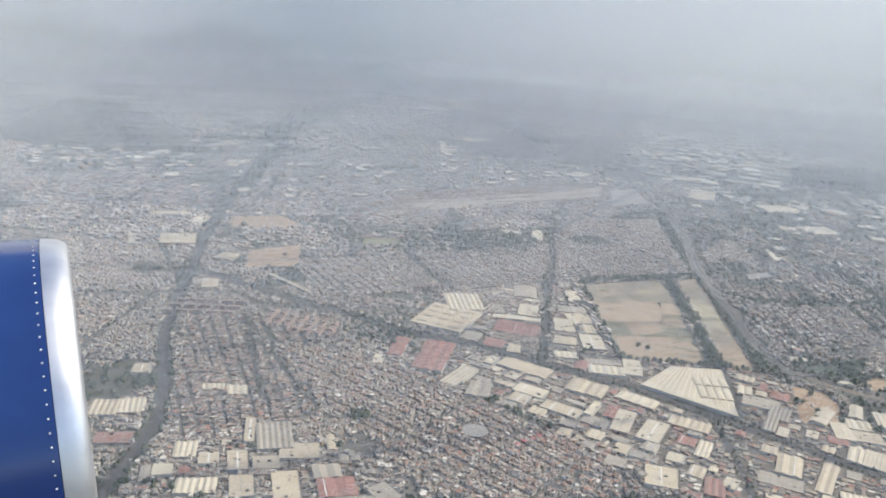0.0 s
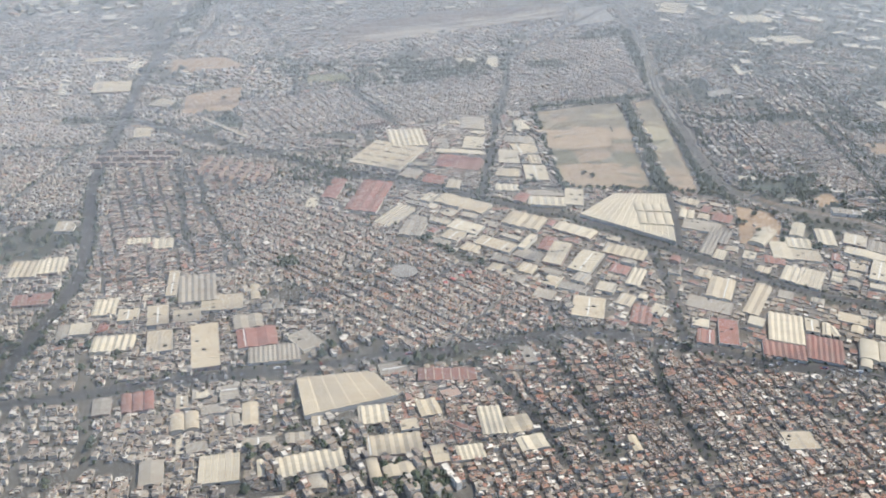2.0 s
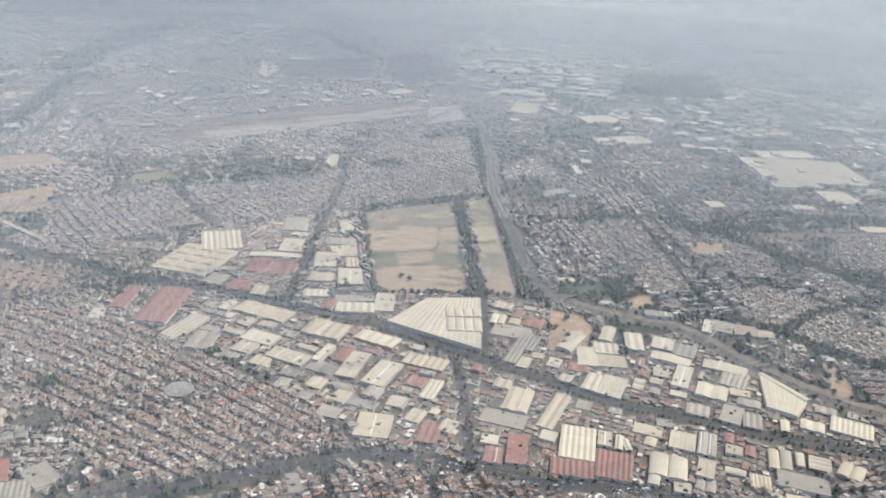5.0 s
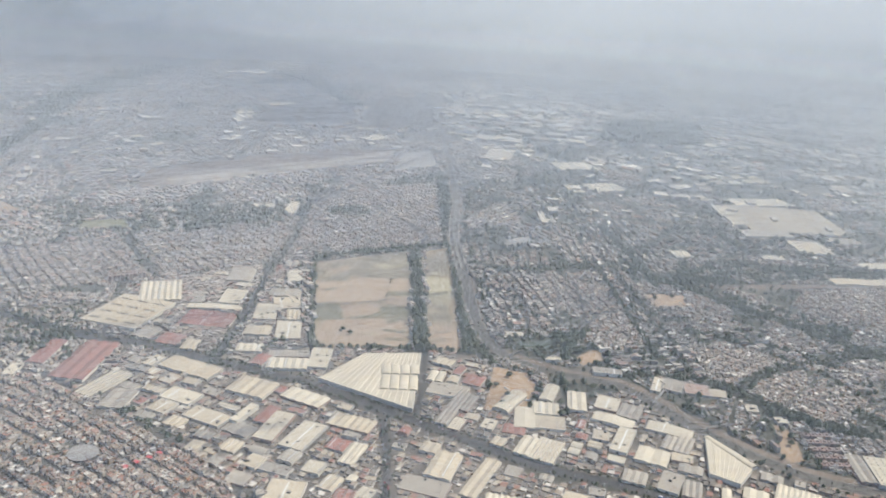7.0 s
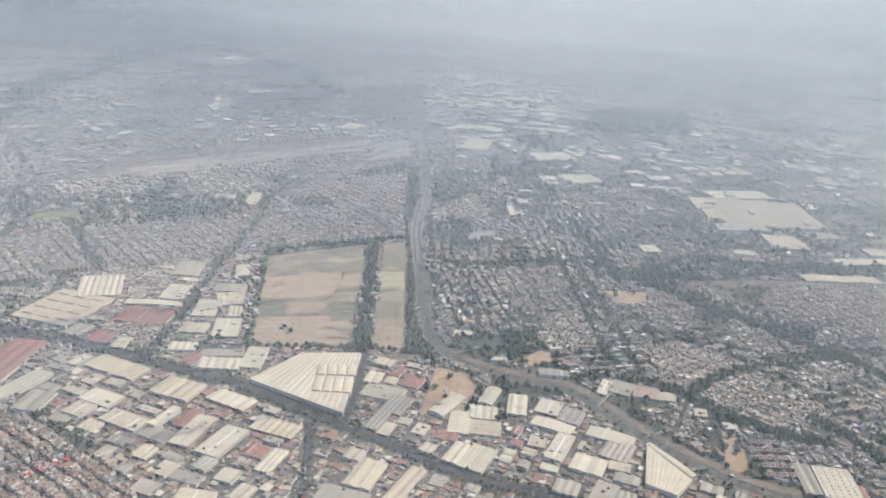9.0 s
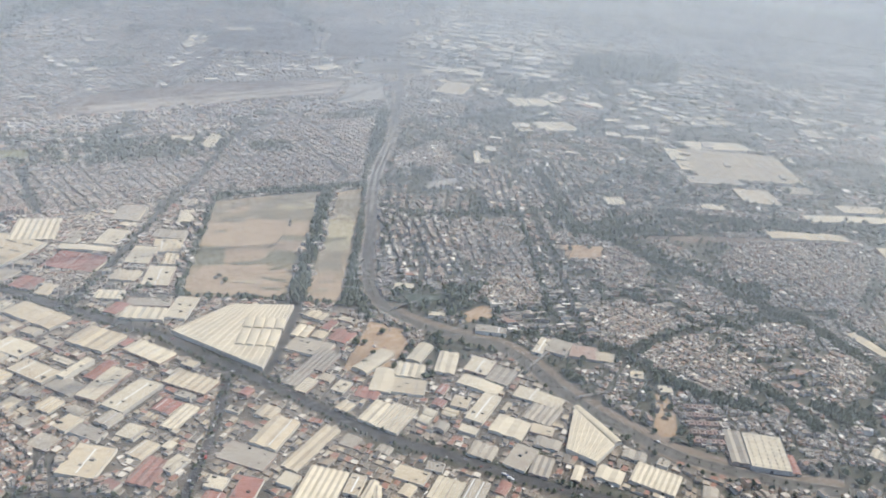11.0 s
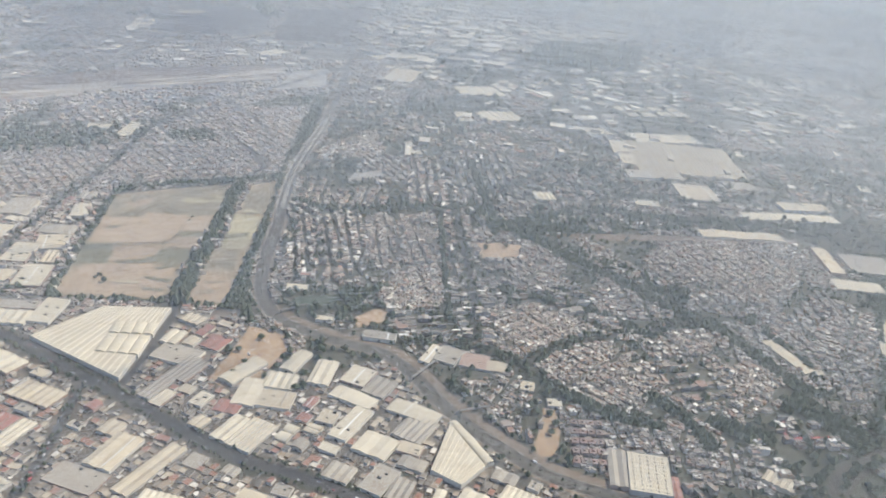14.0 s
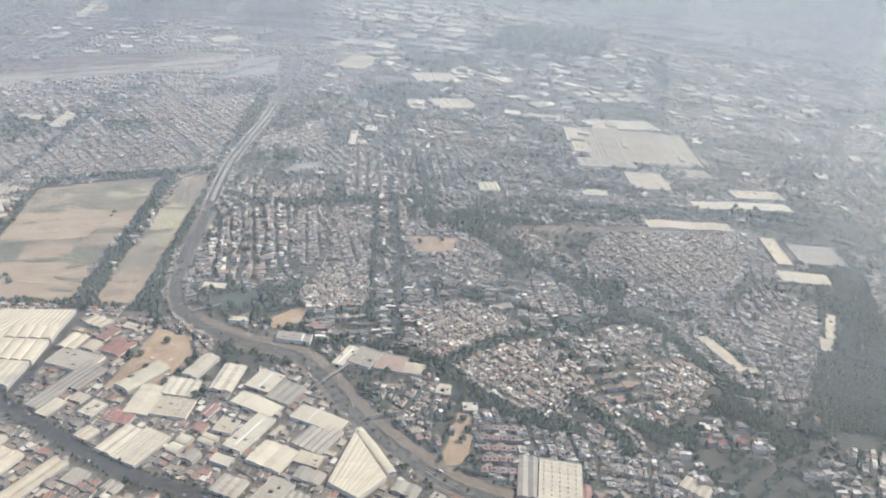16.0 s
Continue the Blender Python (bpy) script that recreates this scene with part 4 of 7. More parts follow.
shed(369.0, 796.4, 18.4, 36.4, -7.7, 3.0, "gable", 1, "white")
shed(357.3, 775.2, 19.1, 15.7, -13.9, 2.4, "gable", 2, "red")
shed(372.2, 652.6, 5.7, 15.3, 0.9, 2.4, "gable", 1, "white")
shed(412.0, 685.3, 12.8, 10.6, -14.7, 2.4, "flat", 1, "grey")
shed(573.2, 685.7, 33.5, 25.3, -28.1, 3.4, "gable", 8, "white")
shed(512.1, 873.4, 10.2, 32.3, -23.8, 2.8, "flat", 1, "white")
shed(527.7, 872.8, 21.0, 27.2, -25.3, 2.8, "flat", 1, "grey")
shed(550.0, 866.5, 24.5, 23.5, -12.6, 2.4, "flat", 1, "pink")
shed(568.4, 859.4, 18.2, 16.0, -10.7, 2.4, "gable", 1, "cream")
shed(592.3, 832.6, 12.1, 14.1, -9.1, 2.4, "flat", 1, "cream")
shed(612.3, 810.4, 12.1, 11.0, 0.7, 2.8, "flat", 1, "white")
shed(633.5, 805.8, 10.3, 13.6, -11.8, 2.8, "gable", 1, "grey")
shed(466.2, 896.0, 29.3, 13.4, -6.3, 4.0, "flat", 1, "grey")
shed(414.8, 921.4, 16.9, 8.2, -2.3, 3.0, "flat", 1, "white")
shed(381.1, 979.9, 20.5, 11.2, 0.3, 3.0, "flat", 1, "white")
shed(766.6, 728.5, 20.7, 14.3, -39.3, 4.0, "gable", 4, "cream")
shed(-132.2, 576.1, 21.5, 61.4, 18.6, 3.8, "flat", 1, "cream")
shed(-165.5, 660.6, 30.9, 46.1, 18.2, 3.6, "gable", 6, "grey")
shed(-138.2, 640.6, 34.1, 25.4, 13.9, 3.0, "flat", 1, "cream")
shed(-95.7, 591.8, 30.4, 26.9, 19.6, 3.6, "gable", 2, "red")
shed(-108.4, 613.3, 23.2, 20.0, 20.4, 3.6, "gable", 2, "grey")
shed(-77.4, 572.2, 38.9, 22.4, 15.1, 2.8, "gable", 11, "grey")
shed(-57.6, 592.2, 19.3, 26.1, 45.1, 3.0, "flat", 1, "grey")
shed(2.8, 585.2, 30.8, 11.9, 18.1, 2.6, "gable", 8, "grey")
shed(90.3, 508.9, 16.1, 29.9, 10.8, 3.0, "gable", 4, "white")
shed(109.3, 507.1, 19.0, 18.1, 19.9, 3.0, "gable", 2, "cream")
shed(118.6, 488.8, 20.2, 13.9, 20.2, 2.8, "gable", 2, "white")
shed(85.9, 541.9, 23.5, 19.2, 14.1, 2.8, "gable", 3, "grey")
shed(124.9, 526.8, 16.6, 10.8, 11.4, 2.6, "flat", 1, "white")
shed(45.9, 518.8, 15.0, 18.0, 20.5, 2.6, "gable", 2, "cream")
shed(77.4, 474.8, 18.6, 13.9, 15.0, 2.6, "gable", 5, "white")
shed(8.3, 506.4, 20.5, 19.9, 13.2, 3.0, "gable", 4, "white")
shed(-327.1, 675.1, 25.2, 29.4, 14.0, 3.2, "gable", 5, "cream")
shed(-305.1, 684.9, 23.6, 28.5, 18.5, 3.2, "gable", 5, "white")
shed(-295.5, 627.4, 29.8, 18.8, 14.5, 2.4, "flat", 1, "red")
shed(-230.7, 622.0, 18.7, 25.9, 14.3, 3.0, "gable", 4, "white")
shed(-207.6, 612.8, 16.0, 18.8, 16.3, 3.0, "flat", 1, "cream")
shed(-183.6, 614.5, 16.8, 31.3, 18.9, 3.2, "flat", 1, "cream")
shed(-160.1, 616.4, 21.9, 20.4, 16.9, 3.0, "flat", 1, "cream")
shed(-168.7, 577.8, 19.0, 30.6, 18.2, 3.6, "flat", 1, "cream")
shed(-203.3, 571.7, 31.6, 21.5, 13.0, 2.8, "gable", 6, "white")
shed(-249.0, 741.1, 22.1, 12.4, 15.1, 2.4, "gable", 5, "white")
shed(-225.1, 739.0, 19.7, 20.2, 15.4, 2.6, "gable", 3, "white")
shed(-329.7, 762.7, 17.8, 22.8, 13.9, 2.6, "flat", 1, "cream")
shed(-354.2, 1027.5, 20.5, 35.8, 16.3, 2.8, "flat", 1, "cream")
shed(-319.4, 1041.5, 12.3, 31.7, 16.2, 2.8, "flat", 1, "white")
shed(-467.4, 1205.4, 52.8, 54.8, 19.2, 3.0, "flat", 1, "cream")
shed(-528.3, 1181.8, 9.9, 53.9, 20.5, 3.0, "flat", 1, "white")
shed(-531.4, 1340.1, 62.0, 19.4, 18.0, 3.0, "gable", 1, "cream")
shed(-476.8, 1319.5, 20.4, 42.9, -5.5, 3.0, "flat", 1, "white")
shed(-370.3, 1139.9, 31.3, 29.3, -7.8, 3.0, "barrel", 1, "cream")
shed(34.1, 1436.7, 32.5, 26.1, 7.7, 3.0, "flat", 1, "white")
shed(78.0, 1433.6, 18.2, 71.5, -0.6, 3.2, "flat", 1, "white")
shed(184.6, 2035.6, 39.9, 65.4, -34.2, 3.5, "flat", 1, "white")
shed(450.3, 2105.3, 130.7, 33.3, 29.2, 4.0, "gable", 1, "white")
shed(460.1, 1935.7, 56.1, 113.4, -14.0, 3.0, "flat", 1, "cream")
shed(942.9, 2490.2, 102.8, 58.4, -47.6, 9.0, "flat", 1, "white")
shed(848.2, 914.7, 12.9, 58.6, 20.4, 2.6, "gable", 1, "cream")
shed(863.1, 888.2, 16.6, 10.0, 10.6, 2.4, "flat", 1, "cream")
shed(904.6, 1210.7, 106.2, 22.9, 2.6, 3.8, "gable", 2, "cream")
shed(998.6, 1289.6, 135.0, 24.4, 6.1, 3.8, "gable", 1, "white")
shed(1035.8, 1335.9, 70.6, 29.7, 5.2, 4.0, "flat", 1, "cream")
shed(988.8, 1148.6, 18.3, 73.3, -4.1, 5.0, "flat", 1, "cream")
shed(1037.0, 1146.9, 54.1, 52.4, -3.0, 4.0, "flat", 1, "grey")
shed(996.5, 1084.3, 54.9, 26.1, -4.9, 3.2, "saw", 9, "white")
shed(805.6, 1301.4, 34.4, 22.5, -1.8, 3.6, "flat", 1, "white")
shed(890.2, 1361.0, 54.0, 64.8, -0.4, 4.0, "flat", 1, "cream")
shed(914.6, 1630.1, 115.7, 48.5, 9.3, 3.8, "gable", 3, "white")
shed(820.1, 1553.9, 26.9, 71.1, -3.2, 4.5, "flat", 1, "white")
shed(665.3, 1295.1, 26.9, 30.5, 5.0, 3.6, "gable", 4, "white")
shed(650.0, 1205.9, 66.3, 20.0, 6.7, 3.0, "saw", 14, "white")
shed(480.7, 1449.2, 10.2, 65.5, -0.6, 5.0, "flat", 1, "white")
shed(493.3, 1435.9, 14.4, 17.8, 10.9, 3.6, "flat", 1, "white")
shed(609.9, 1855.0, 87.1, 64.5, 14.6, 3.6, "gable", 5, "white")
shed(634.8, 1683.0, 72.3, 57.0, 16.8, 3.6, "gable", 6, "white")
shed(571.3, 1659.5, 25.8, 57.8, 11.3, 3.6, "flat", 1, "white")
shed(977.6, 977.0, 10.7, 54.2, -24.7, 3.0, "flat", 1, "cream")
shed(957.9, 941.1, 13.5, 28.1, -19.3, 3.0, "flat", 1, "cream")
shed(647.6, 729.9, 13.9, 45.8, -7.4, 3.8, "gable", 2, "grey")
shed(669.8, 725.9, 30.3, 45.2, -8.8, 4.5, "dots", 1, "white")
shed(686.4, 713.8, 6.9, 23.7, -6.1, 2.6, "gable", 1, "red")
shed(301.3, 508.7, 22.2, 18.5, 8.5, 2.6, "flat", 1, "cream")
shed(161.6, 488.6, 8.2, 31.8, 14.3, 2.6, "gable", 1, "cream")
shed(177.2, 495.7, 11.2, 25.0, 6.5, 2.6, "gable", 2, "red")
shed(187.4, 494.8, 6.0, 15.7, 15.0, 2.4, "gable", 1, "cream")
shed(-81.4, 443.2, 25.2, 25.4, 14.5, 2.8, "saw", 6, "white")
shed(-25.0, 454.5, 43.2, 19.3, 20.4, 2.6, "gable", 9, "white")
shed(26.6, 477.6, 36.6, 20.1, 14.0, 2.4, "gable", 6, "cream")
shed(-37.4, 478.2, 18.6, 10.4, 13.7, 2.2, "gable", 3, "grey")
shed(-27.6, 496.4, 10.8, 11.5, 13.2, 2.4, "flat", 1, "cream")
shed(-55.3, 446.2, 4.4, 16.1, 17.6, 2.4, "gable", 1, "white")
shed(-127.1, 506.8, 8.0, 16.3, 18.2, 2.4, "flat", 1, "cream")
shed(-113.7, 463.0, 4.6, 20.0, 19.1, 2.4, "flat", 1, "white")
shed(255.9, 876.0, 37.2, 18.3, 2.0, 4.9, "barrel", 4, "white")
shed(255.3, 849.0, 35.9, 28.0, -1.8, 4.8, "barrel", 4, "white")


def triangle_works(pts, h, lines, colour, label, rise=0.45):
    """A works hall on a three-cornered plot: a roof in long strips, the eaves following the plot."""
    c = sum((Vector(p) for p in pts), Vector((0, 0))) / len(pts)
    root = thing("warehouse", pose(c.x, c.y, 0), label, "warehouse", "warehouses of the works quarter")
    claim_poly(pts, 1.08, True)
    L = [(p[0] - c.x, p[1] - c.y) for p in pts]
    n = len(L)
    V = [(*p, 0) for p in L] + [(*p, h) for p in L]
    part("wall", mesh("wall", V, [(i, (i + 1) % n, n + (i + 1) % n, n + i) for i in range(n)], M["wall"]), root)
    # strips between the first edge (apex side) and the far edge
    a, bb, cc, dd = (Vector(p) for p in L)
    for i in range(lines):
        s0, s1 = i / lines, (i + 1) / lines
        p0, p1 = dd.lerp(cc, s0), dd.lerp(cc, s1)
        q0, q1 = a.lerp(bb, s0), a.lerp(bb, s1)
        V = [(*p0, h), (*p0.lerp(p1, 0.85), h + rise), (*p1, h), (*q0, h), (*q0.lerp(q1, 0.85), h + rise), (*q1, h)]
        part("roof_bay", mesh("roof_bay", V, [(0, 1, 4, 3), (1, 2, 5, 4), (0, 2, 1), (3, 4, 5)], M["roof_" + colour]), root)


triangle_works([(-53, 540), (1, 555), (24, 528), (-38, 498)], 4.2, 6, "cream", "large cream works hall of uneven shape with a rust stain", 0.35)
triangle_works([(526, 770), (550, 722), (532, 700), (511, 714)], 4, 9, "white", "white three-cornered works hall with a saw-tooth roof beside the motorway")


def long_hall(pts, width, h, colour, label):
    """A long vaulted hall that follows a bent line."""
    line = smooth_line(pts, 5)
    n = side_of(line)
    root = thing("warehouse", pose(*line[0], 0), label, "warehouse", "warehouses of the works quarter")
    o = line[0]
    k = 9
    V, F = [], []
    for p, s in zip(line, n):
        for q in np.linspace(0, math.pi, k):
            w = p - o + s * (-math.cos(q) * width / 2)
            V.append((*w, h * 0.75 + 0.3 * h * math.sin(q)))
    for i in range(len(line) - 1):
        F += [(i * k + j, (i + 1) * k + j, (i + 1) * k + j + 1, i * k + j + 1) for j in range(k - 1)]
    part("roof", mesh("roof", V, F, M["roof_" + colour]), root)
    V, F = [], []
    for p, s in zip(line, n):
        for e in (-1, 1):
            w = p - o + s * e * (width / 2 - 0.1)
            V += [(*w, 0), (*w, h * 0.78)]
    for i in range(len(line) - 1):
        F += [(4 * i, 4 * i + 4, 4 * i + 5, 4 * i + 1), (4 * i + 2, 4 * i + 3, 4 * i + 7, 4 * i + 6)]
    F += [(0, 1, 3, 2), (4 * len(line) - 4, 4 * len(line) - 2, 4 * len(line) - 1, 4 * len(line) - 3)]
    part("wall", mesh("wall", V, F, M["wall"]), root)
    claim_line(line, width / 2 + 2)


long_hall([(528, 774), (542, 750), (554, 727)], 7, 4, "white", "long white vaulted hall along the motorway")


triangle_works([(219, 911), (277, 917), (268, 800), (178, 853)], 4, 16, "white", "white wedge-shaped works hall with ridged strips beside the avenue")

# ---- smaller works between the large ones ----
def clear(x, y, w, d, a):
    u, v = np.meshgrid(np.linspace(-0.5, 0.5, 7) * w, np.linspace(-0.5, 0.5, 7) * d)
    ca, sa = math.cos(radians(a)), math.sin(radians(a))
    return not is_taken(x + u * ca - v * sa, y + u * sa + v * ca).any()


small_sheds = []


def fill_works(poly, angle, count, seed):
    """Middling works buildings in the gaps, larger ones first."""
    r = random.Random(seed)
    xs, ys = zip(*poly)
    made = 0
    for i in range(9000):
        s = max(0.0, 1 - 1.25 * i / 9000)
        w, d = r.uniform(7, 7 + 16 * s), r.uniform(8, 8 + 18 * s)
        x, y, a = r.uniform(min(xs), max(xs)), r.uniform(min(ys), max(ys)), angle + r.choice((0, 0, 0, 90)) + r.gauss(0, 2)
        if made < count and inside(np.array([x]), np.array([y]), poly)[0] and clear(x, y, w, d, a):
            shed(x, y, w, d, a, round(r.uniform(2.0, 3.4), 1), r.choice(("gable", "gable", "flat", "flat", "saw", "barrel")), max(1, int(w / r.uniform(5, 9))), r.choice(("white", "cream", "cream", "grey", "grey", "grey", "red")), 0.2)
            made += 1


def pack_works(poly, angle, front, depth, seed):
    """Lean-tos and small sheds packed wall to wall in what ground is left."""
    r = np.random.default_rng(seed)
    Pn = np.array(poly, float)
    c = Pn.mean(0)
    R = np.abs(Pn - c).max() * 1.4
    a = radians(angle)
    u, v = np.meshgrid(np.arange(-R, R, front), np.arange(-R, R, depth), indexing="ij")
    v = v + np.floor(v / (3 * depth)) * 1.6
    u, v = u.ravel() + r.normal(0, 0.5, u.size), v.ravel() + r.normal(0, 0.5, u.size)
    x, y = c[0] + u * math.cos(a) - v * math.sin(a), c[1] + u * math.sin(a) + v * math.cos(a)
    w, d = front * r.uniform(0.6, 1.06, x.size), depth * r.uniform(0.6, 1.06, x.size)
    ok = inside(x, y, [tuple(p) for p in poly]) & (r.random(x.size) < 0.68 + 0.3 * np.sin(x * 0.06 + 2 * np.sin(y * 0.045)))
    for su, sv in ((0, 0), (-1, -1), (1, -1), (1, 1), (-1, 1)):
        ou, ov = su * w * 0.36, sv * d * 0.36
        ok &= ~is_taken(x + ou * math.cos(a) - ov * math.sin(a), y + ou * math.sin(a) + ov * math.cos(a))
    k = ok.sum()
    small_sheds.append(np.stack([x[ok], y[ok], w[ok], d[ok], a + r.normal(0, 0.03, k), r.uniform(1.3, 2.9, k)], 1))


WORKS = [[(-60, 840), (35, 905), (145, 905), (330, 925), (345, 800), (500, 860), (560, 745), (640, 690), (590, 645), (420, 600), (300, 615), (200, 640), (140, 680), (20, 790)],
         [(-190, 500), (0, 560), (120, 595), (80, 480), (40, 440), (0, 430), (-120, 430)],
         [(-60, 1040), (-20, 1110), (90, 1170), (135, 1180), (160, 930), (60, 920), (-20, 960)],
         [(-260, 560), (-120, 550), (-90, 640), (-150, 690), (-230, 650)]]
for poly, angle, count in zip(WORKS, (-24, 17, -2, 16), (60, 18, 10, 6)):
    fill_works(poly, angle, count, int(angle) + 77)
for poly, angle in zip(WORKS, (-24, 17, -2, 16)):
    pack_works(poly, angle, 5.2, 6.4, int(angle) + 99)
S = np.vstack(small_sheds)
V, F = box_cloud(*(S[:, k] for k in range(5)), np.zeros(len(S)), S[:, 5])
bulk("small_sheds", V, F, M["works_fill"], "small tin-roofed sheds packed between the warehouses", "sheds")


def clutter(poly, n, seed):
    """Containers, trailers, pallets and sheds standing about in the yards."""
    r = np.random.default_rng(seed)
    P = np.array(poly)
    xy = r.uniform(P.min(0), P.max(0), (n, 2))
    ok = inside(xy[:, 0], xy[:, 1], poly) & ~is_taken(xy[:, 0], xy[:, 1])
    xy = xy[ok]
    k = len(xy)
    V, F = box_cloud(xy[:, 0], xy[:, 1], r.uniform(0.8, 3.4, k), r.uniform(0.8, 5.5, k), r.choice((-0.52, 1.05), k) + r.normal(0, 0.1, k), np.zeros(k), r.uniform(0.4, 1.5, k))
    bulk("yard_clutter", V, F, M["city"], "containers, trailers and lean-tos crowding the works yards", "clutter")


for i, poly in enumerate(WORKS):
    clutter(poly, (7000, 2000, 1800, 1200)[i], 20 + i)


for poly in WORKS[:1]:
    claim_poly(poly)


# ---- houses ----
NEAR, MID, FAR = 1250.0, 2200.0, 4000.0
CENTRE = np.array([280.0, 130.0])
rng = np.random.default_rng(7)
street_trees, street_spots = [], []
chosen_houses = []


def built_up(x, y):
    """The stretch of the plain that is built over."""
    return (x > -420 - 0.62 * (y - 500)) & (x < 1080 + 0.56 * (y - 700)) & (y < 4300)


def fabric(poly, angle, front, depth, street, block, trees, red=False, fill=0.95, tall=1.0, keep=False, mess=0.0, dark=False):
    """Rows of houses back to back, with streets between them, over a polygon turned by an angle. Gives the boxes."""
    P = np.array(poly)
    c = P.mean(0)
    R = np.abs(P - c).max() * 1.5
    a = radians(angle)
    mod = 2 * depth + street
    nu, nv = int(2 * R / front) + 2, int(2 * R / mod) + 2
    if nu * nv > 400000:
        return
    u = (np.arange(nu) - nu / 2) * front
    u = u + np.floor(np.arange(nu) / block) * street
    u -= u.mean()
    out = []
    for row in (0, 1):
        v = (np.arange(nv) - nv / 2) * mod + row * depth
        uu, vv = np.meshgrid(u, v, indexing="ij")
        uu, vv = uu.ravel() + rng.normal(0, 0.35 + mess, uu.size), vv.ravel() + rng.normal(0, 0.75 + mess, uu.size)
        x, y = c[0] + uu * math.cos(a) - vv * math.sin(a), c[1] + uu * math.sin(a) + vv * math.cos(a)
        bend = 5.0 * np.sin(x * 0.017 + y * 0.011) + 9.0 * np.sin(x * 0.008 - y * 0.0065 + 1.3)
        x, y = x - bend * math.sin(a), y + bend * math.cos(a)
        ok = inside(x, y, [tuple(p) for p in poly]) & built_up(x, y) & ~is_taken(x, y) & True
        gap = 0.16 * np.sin(x * 0.031 + 1.7 * np.sin(y * 0.023)) + 0.10 * np.sin(y * 0.06 + x * 0.045)
        lived = rng.random(x.size) < fill - 0.06 + gap
        bare = ok & ~lived & (rng.random(x.size) < min(0.8, 0.25 + trees))
        street_trees.append(np.stack([x[bare], y[bare], np.full(bare.sum(), front / 5.0)], 1))
        ok &= lived
        out.append(np.stack([x[ok], y[ok]], 1))
    # trees and parked cars in the streets
    v = (np.arange(nv) - nv / 2) * mod + 1.5 * depth + street / 2
    uu, vv = np.meshgrid(u[::1], v, indexing="ij")
    uu, vv = uu.ravel() + rng.normal(0, 1.2, uu.size), vv.ravel() + rng.choice((-1, 1), uu.size) * street * 0.3
    x, y = c[0] + uu * math.cos(a) - vv * math.sin(a), c[1] + uu * math.sin(a) + vv * math.cos(a)
    bend = 5.0 * np.sin(x * 0.017 + y * 0.011) + 9.0 * np.sin(x * 0.008 - y * 0.0065 + 1.3)
    x, y = x - bend * math.sin(a), y + bend * math.cos(a)
    ok = inside(x, y, [tuple(p) for p in poly]) & built_up(x, y) & ~is_taken(x, y)
    x, y = x[ok], y[ok]
    pick = rng.random(x.size) < trees
    street_trees.append(np.stack([x[pick], y[pick], np.full(pick.sum(), front / 5.5)], 1))
    street_spots.append(np.stack([x[~pick], y[~pick], np.full((~pick).sum(), angle)], 1))
    xy = np.vstack(out)
    n = len(xy)
    if not n:
        return
    aa = a + rng.normal(0, 0.07, n)
    w, d = front * rng.uniform(0.8, 1.25, n), depth * rng.uniform(0.5, 1.05, n)
    big = rng.random(n) < 0.05
    w, d = np.where(big, w * 1.9, w), np.where(big, d * 1.25, d)
    if mess > 1:
        w, d = w * rng.uniform(0.45, 1.25, n), d * rng.uniform(0.5, 1.3, n)
    h = tall * rng.choice((1.9, 2.4, 2.9, 3.4, 4.2), n, p=(0.2, 0.3, 0.28, 0.15, 0.07)) * rng.uniform(0.9, 1.1, n)
    return dict(x=xy[:, 0], y=xy[:, 1], w=w, d=d, a=aa, h=h, red=red, keep=keep, dark=dark)


def emit(q, name, label):
    """The houses of a quarter as one mesh, with huts and tanks on the roofs of the larger ones."""
    x, y, w, d, a, h = (q[k] for k in "xywdah")
    n = len(x)
    V, F = box_cloud(x, y, w, d, a, np.zeros(n), h)
    sets = [(V, F)]
    near = np.hypot(x - CENTRE[0], y - CENTRE[1]) < NEAR
    for share, sw, sh in ((0.55, 0.42, 1.1), (0.5, 0.2, 0.6), (0.4, 0.55, 0.55)):
        k = near & (rng.random(n) < share)
        m = k.sum()
        if m:
            ox, oy = rng.uniform(-0.25, 0.25, m) * w[k], rng.uniform(-0.3, 0.3, m) * d[k]
            ca, sa = np.cos(a[k]), np.sin(a[k])
            sets.append(box_cloud(x[k] + ox * ca - oy * sa, y[k] + ox * sa + oy * ca, w[k] * sw, w[k] * sw * rng.uniform(0.7, 1.3, m), a[k], h[k], sh * rng.uniform(0.7, 1.3, m)))
    # annexes behind, of their own height
    k = near & (rng.random(n) < 0.75)
    if k.sum():
        m, full = k.sum(), np.percentile(d, 90)
        ca, sa = np.cos(a[k]), np.sin(a[k])
        dep = full * rng.uniform(0.25, 0.5, m)
        off = (d[k] + dep) / 2 * rng.choice((-1, 1), m) * 0.8
        ox = w[k] * rng.uniform(-0.2, 0.2, m)
        sets.append(box_cloud(x[k] + ox * ca - off * sa, y[k] + ox * sa + off * ca, w[k] * rng.uniform(0.4, 0.9, m), dep, a[k], np.zeros(m), h[k] * rng.uniform(0.45, 0.85, m)))
    base, VV, FF = 0, [], []
    for v, f in sets:
        VV.append(v)
        FF.append(f + base)
        base += len(v)
    bulk(name, np.vstack(VV), np.vstack(FF), M["works_far"] if q.get("works") else M["colony"] if q["x"].mean() < 330 and y.mean() > 1000 and y.mean() < 1800 else M["estate"] if q["x"].mean() > 365 and y.mean() < 2000 and not q["dark"] else M["city_dark"] if q["dark"] else M["city_red"] if q["red"] else M["city"], label, "houses")


QUARTERS = []
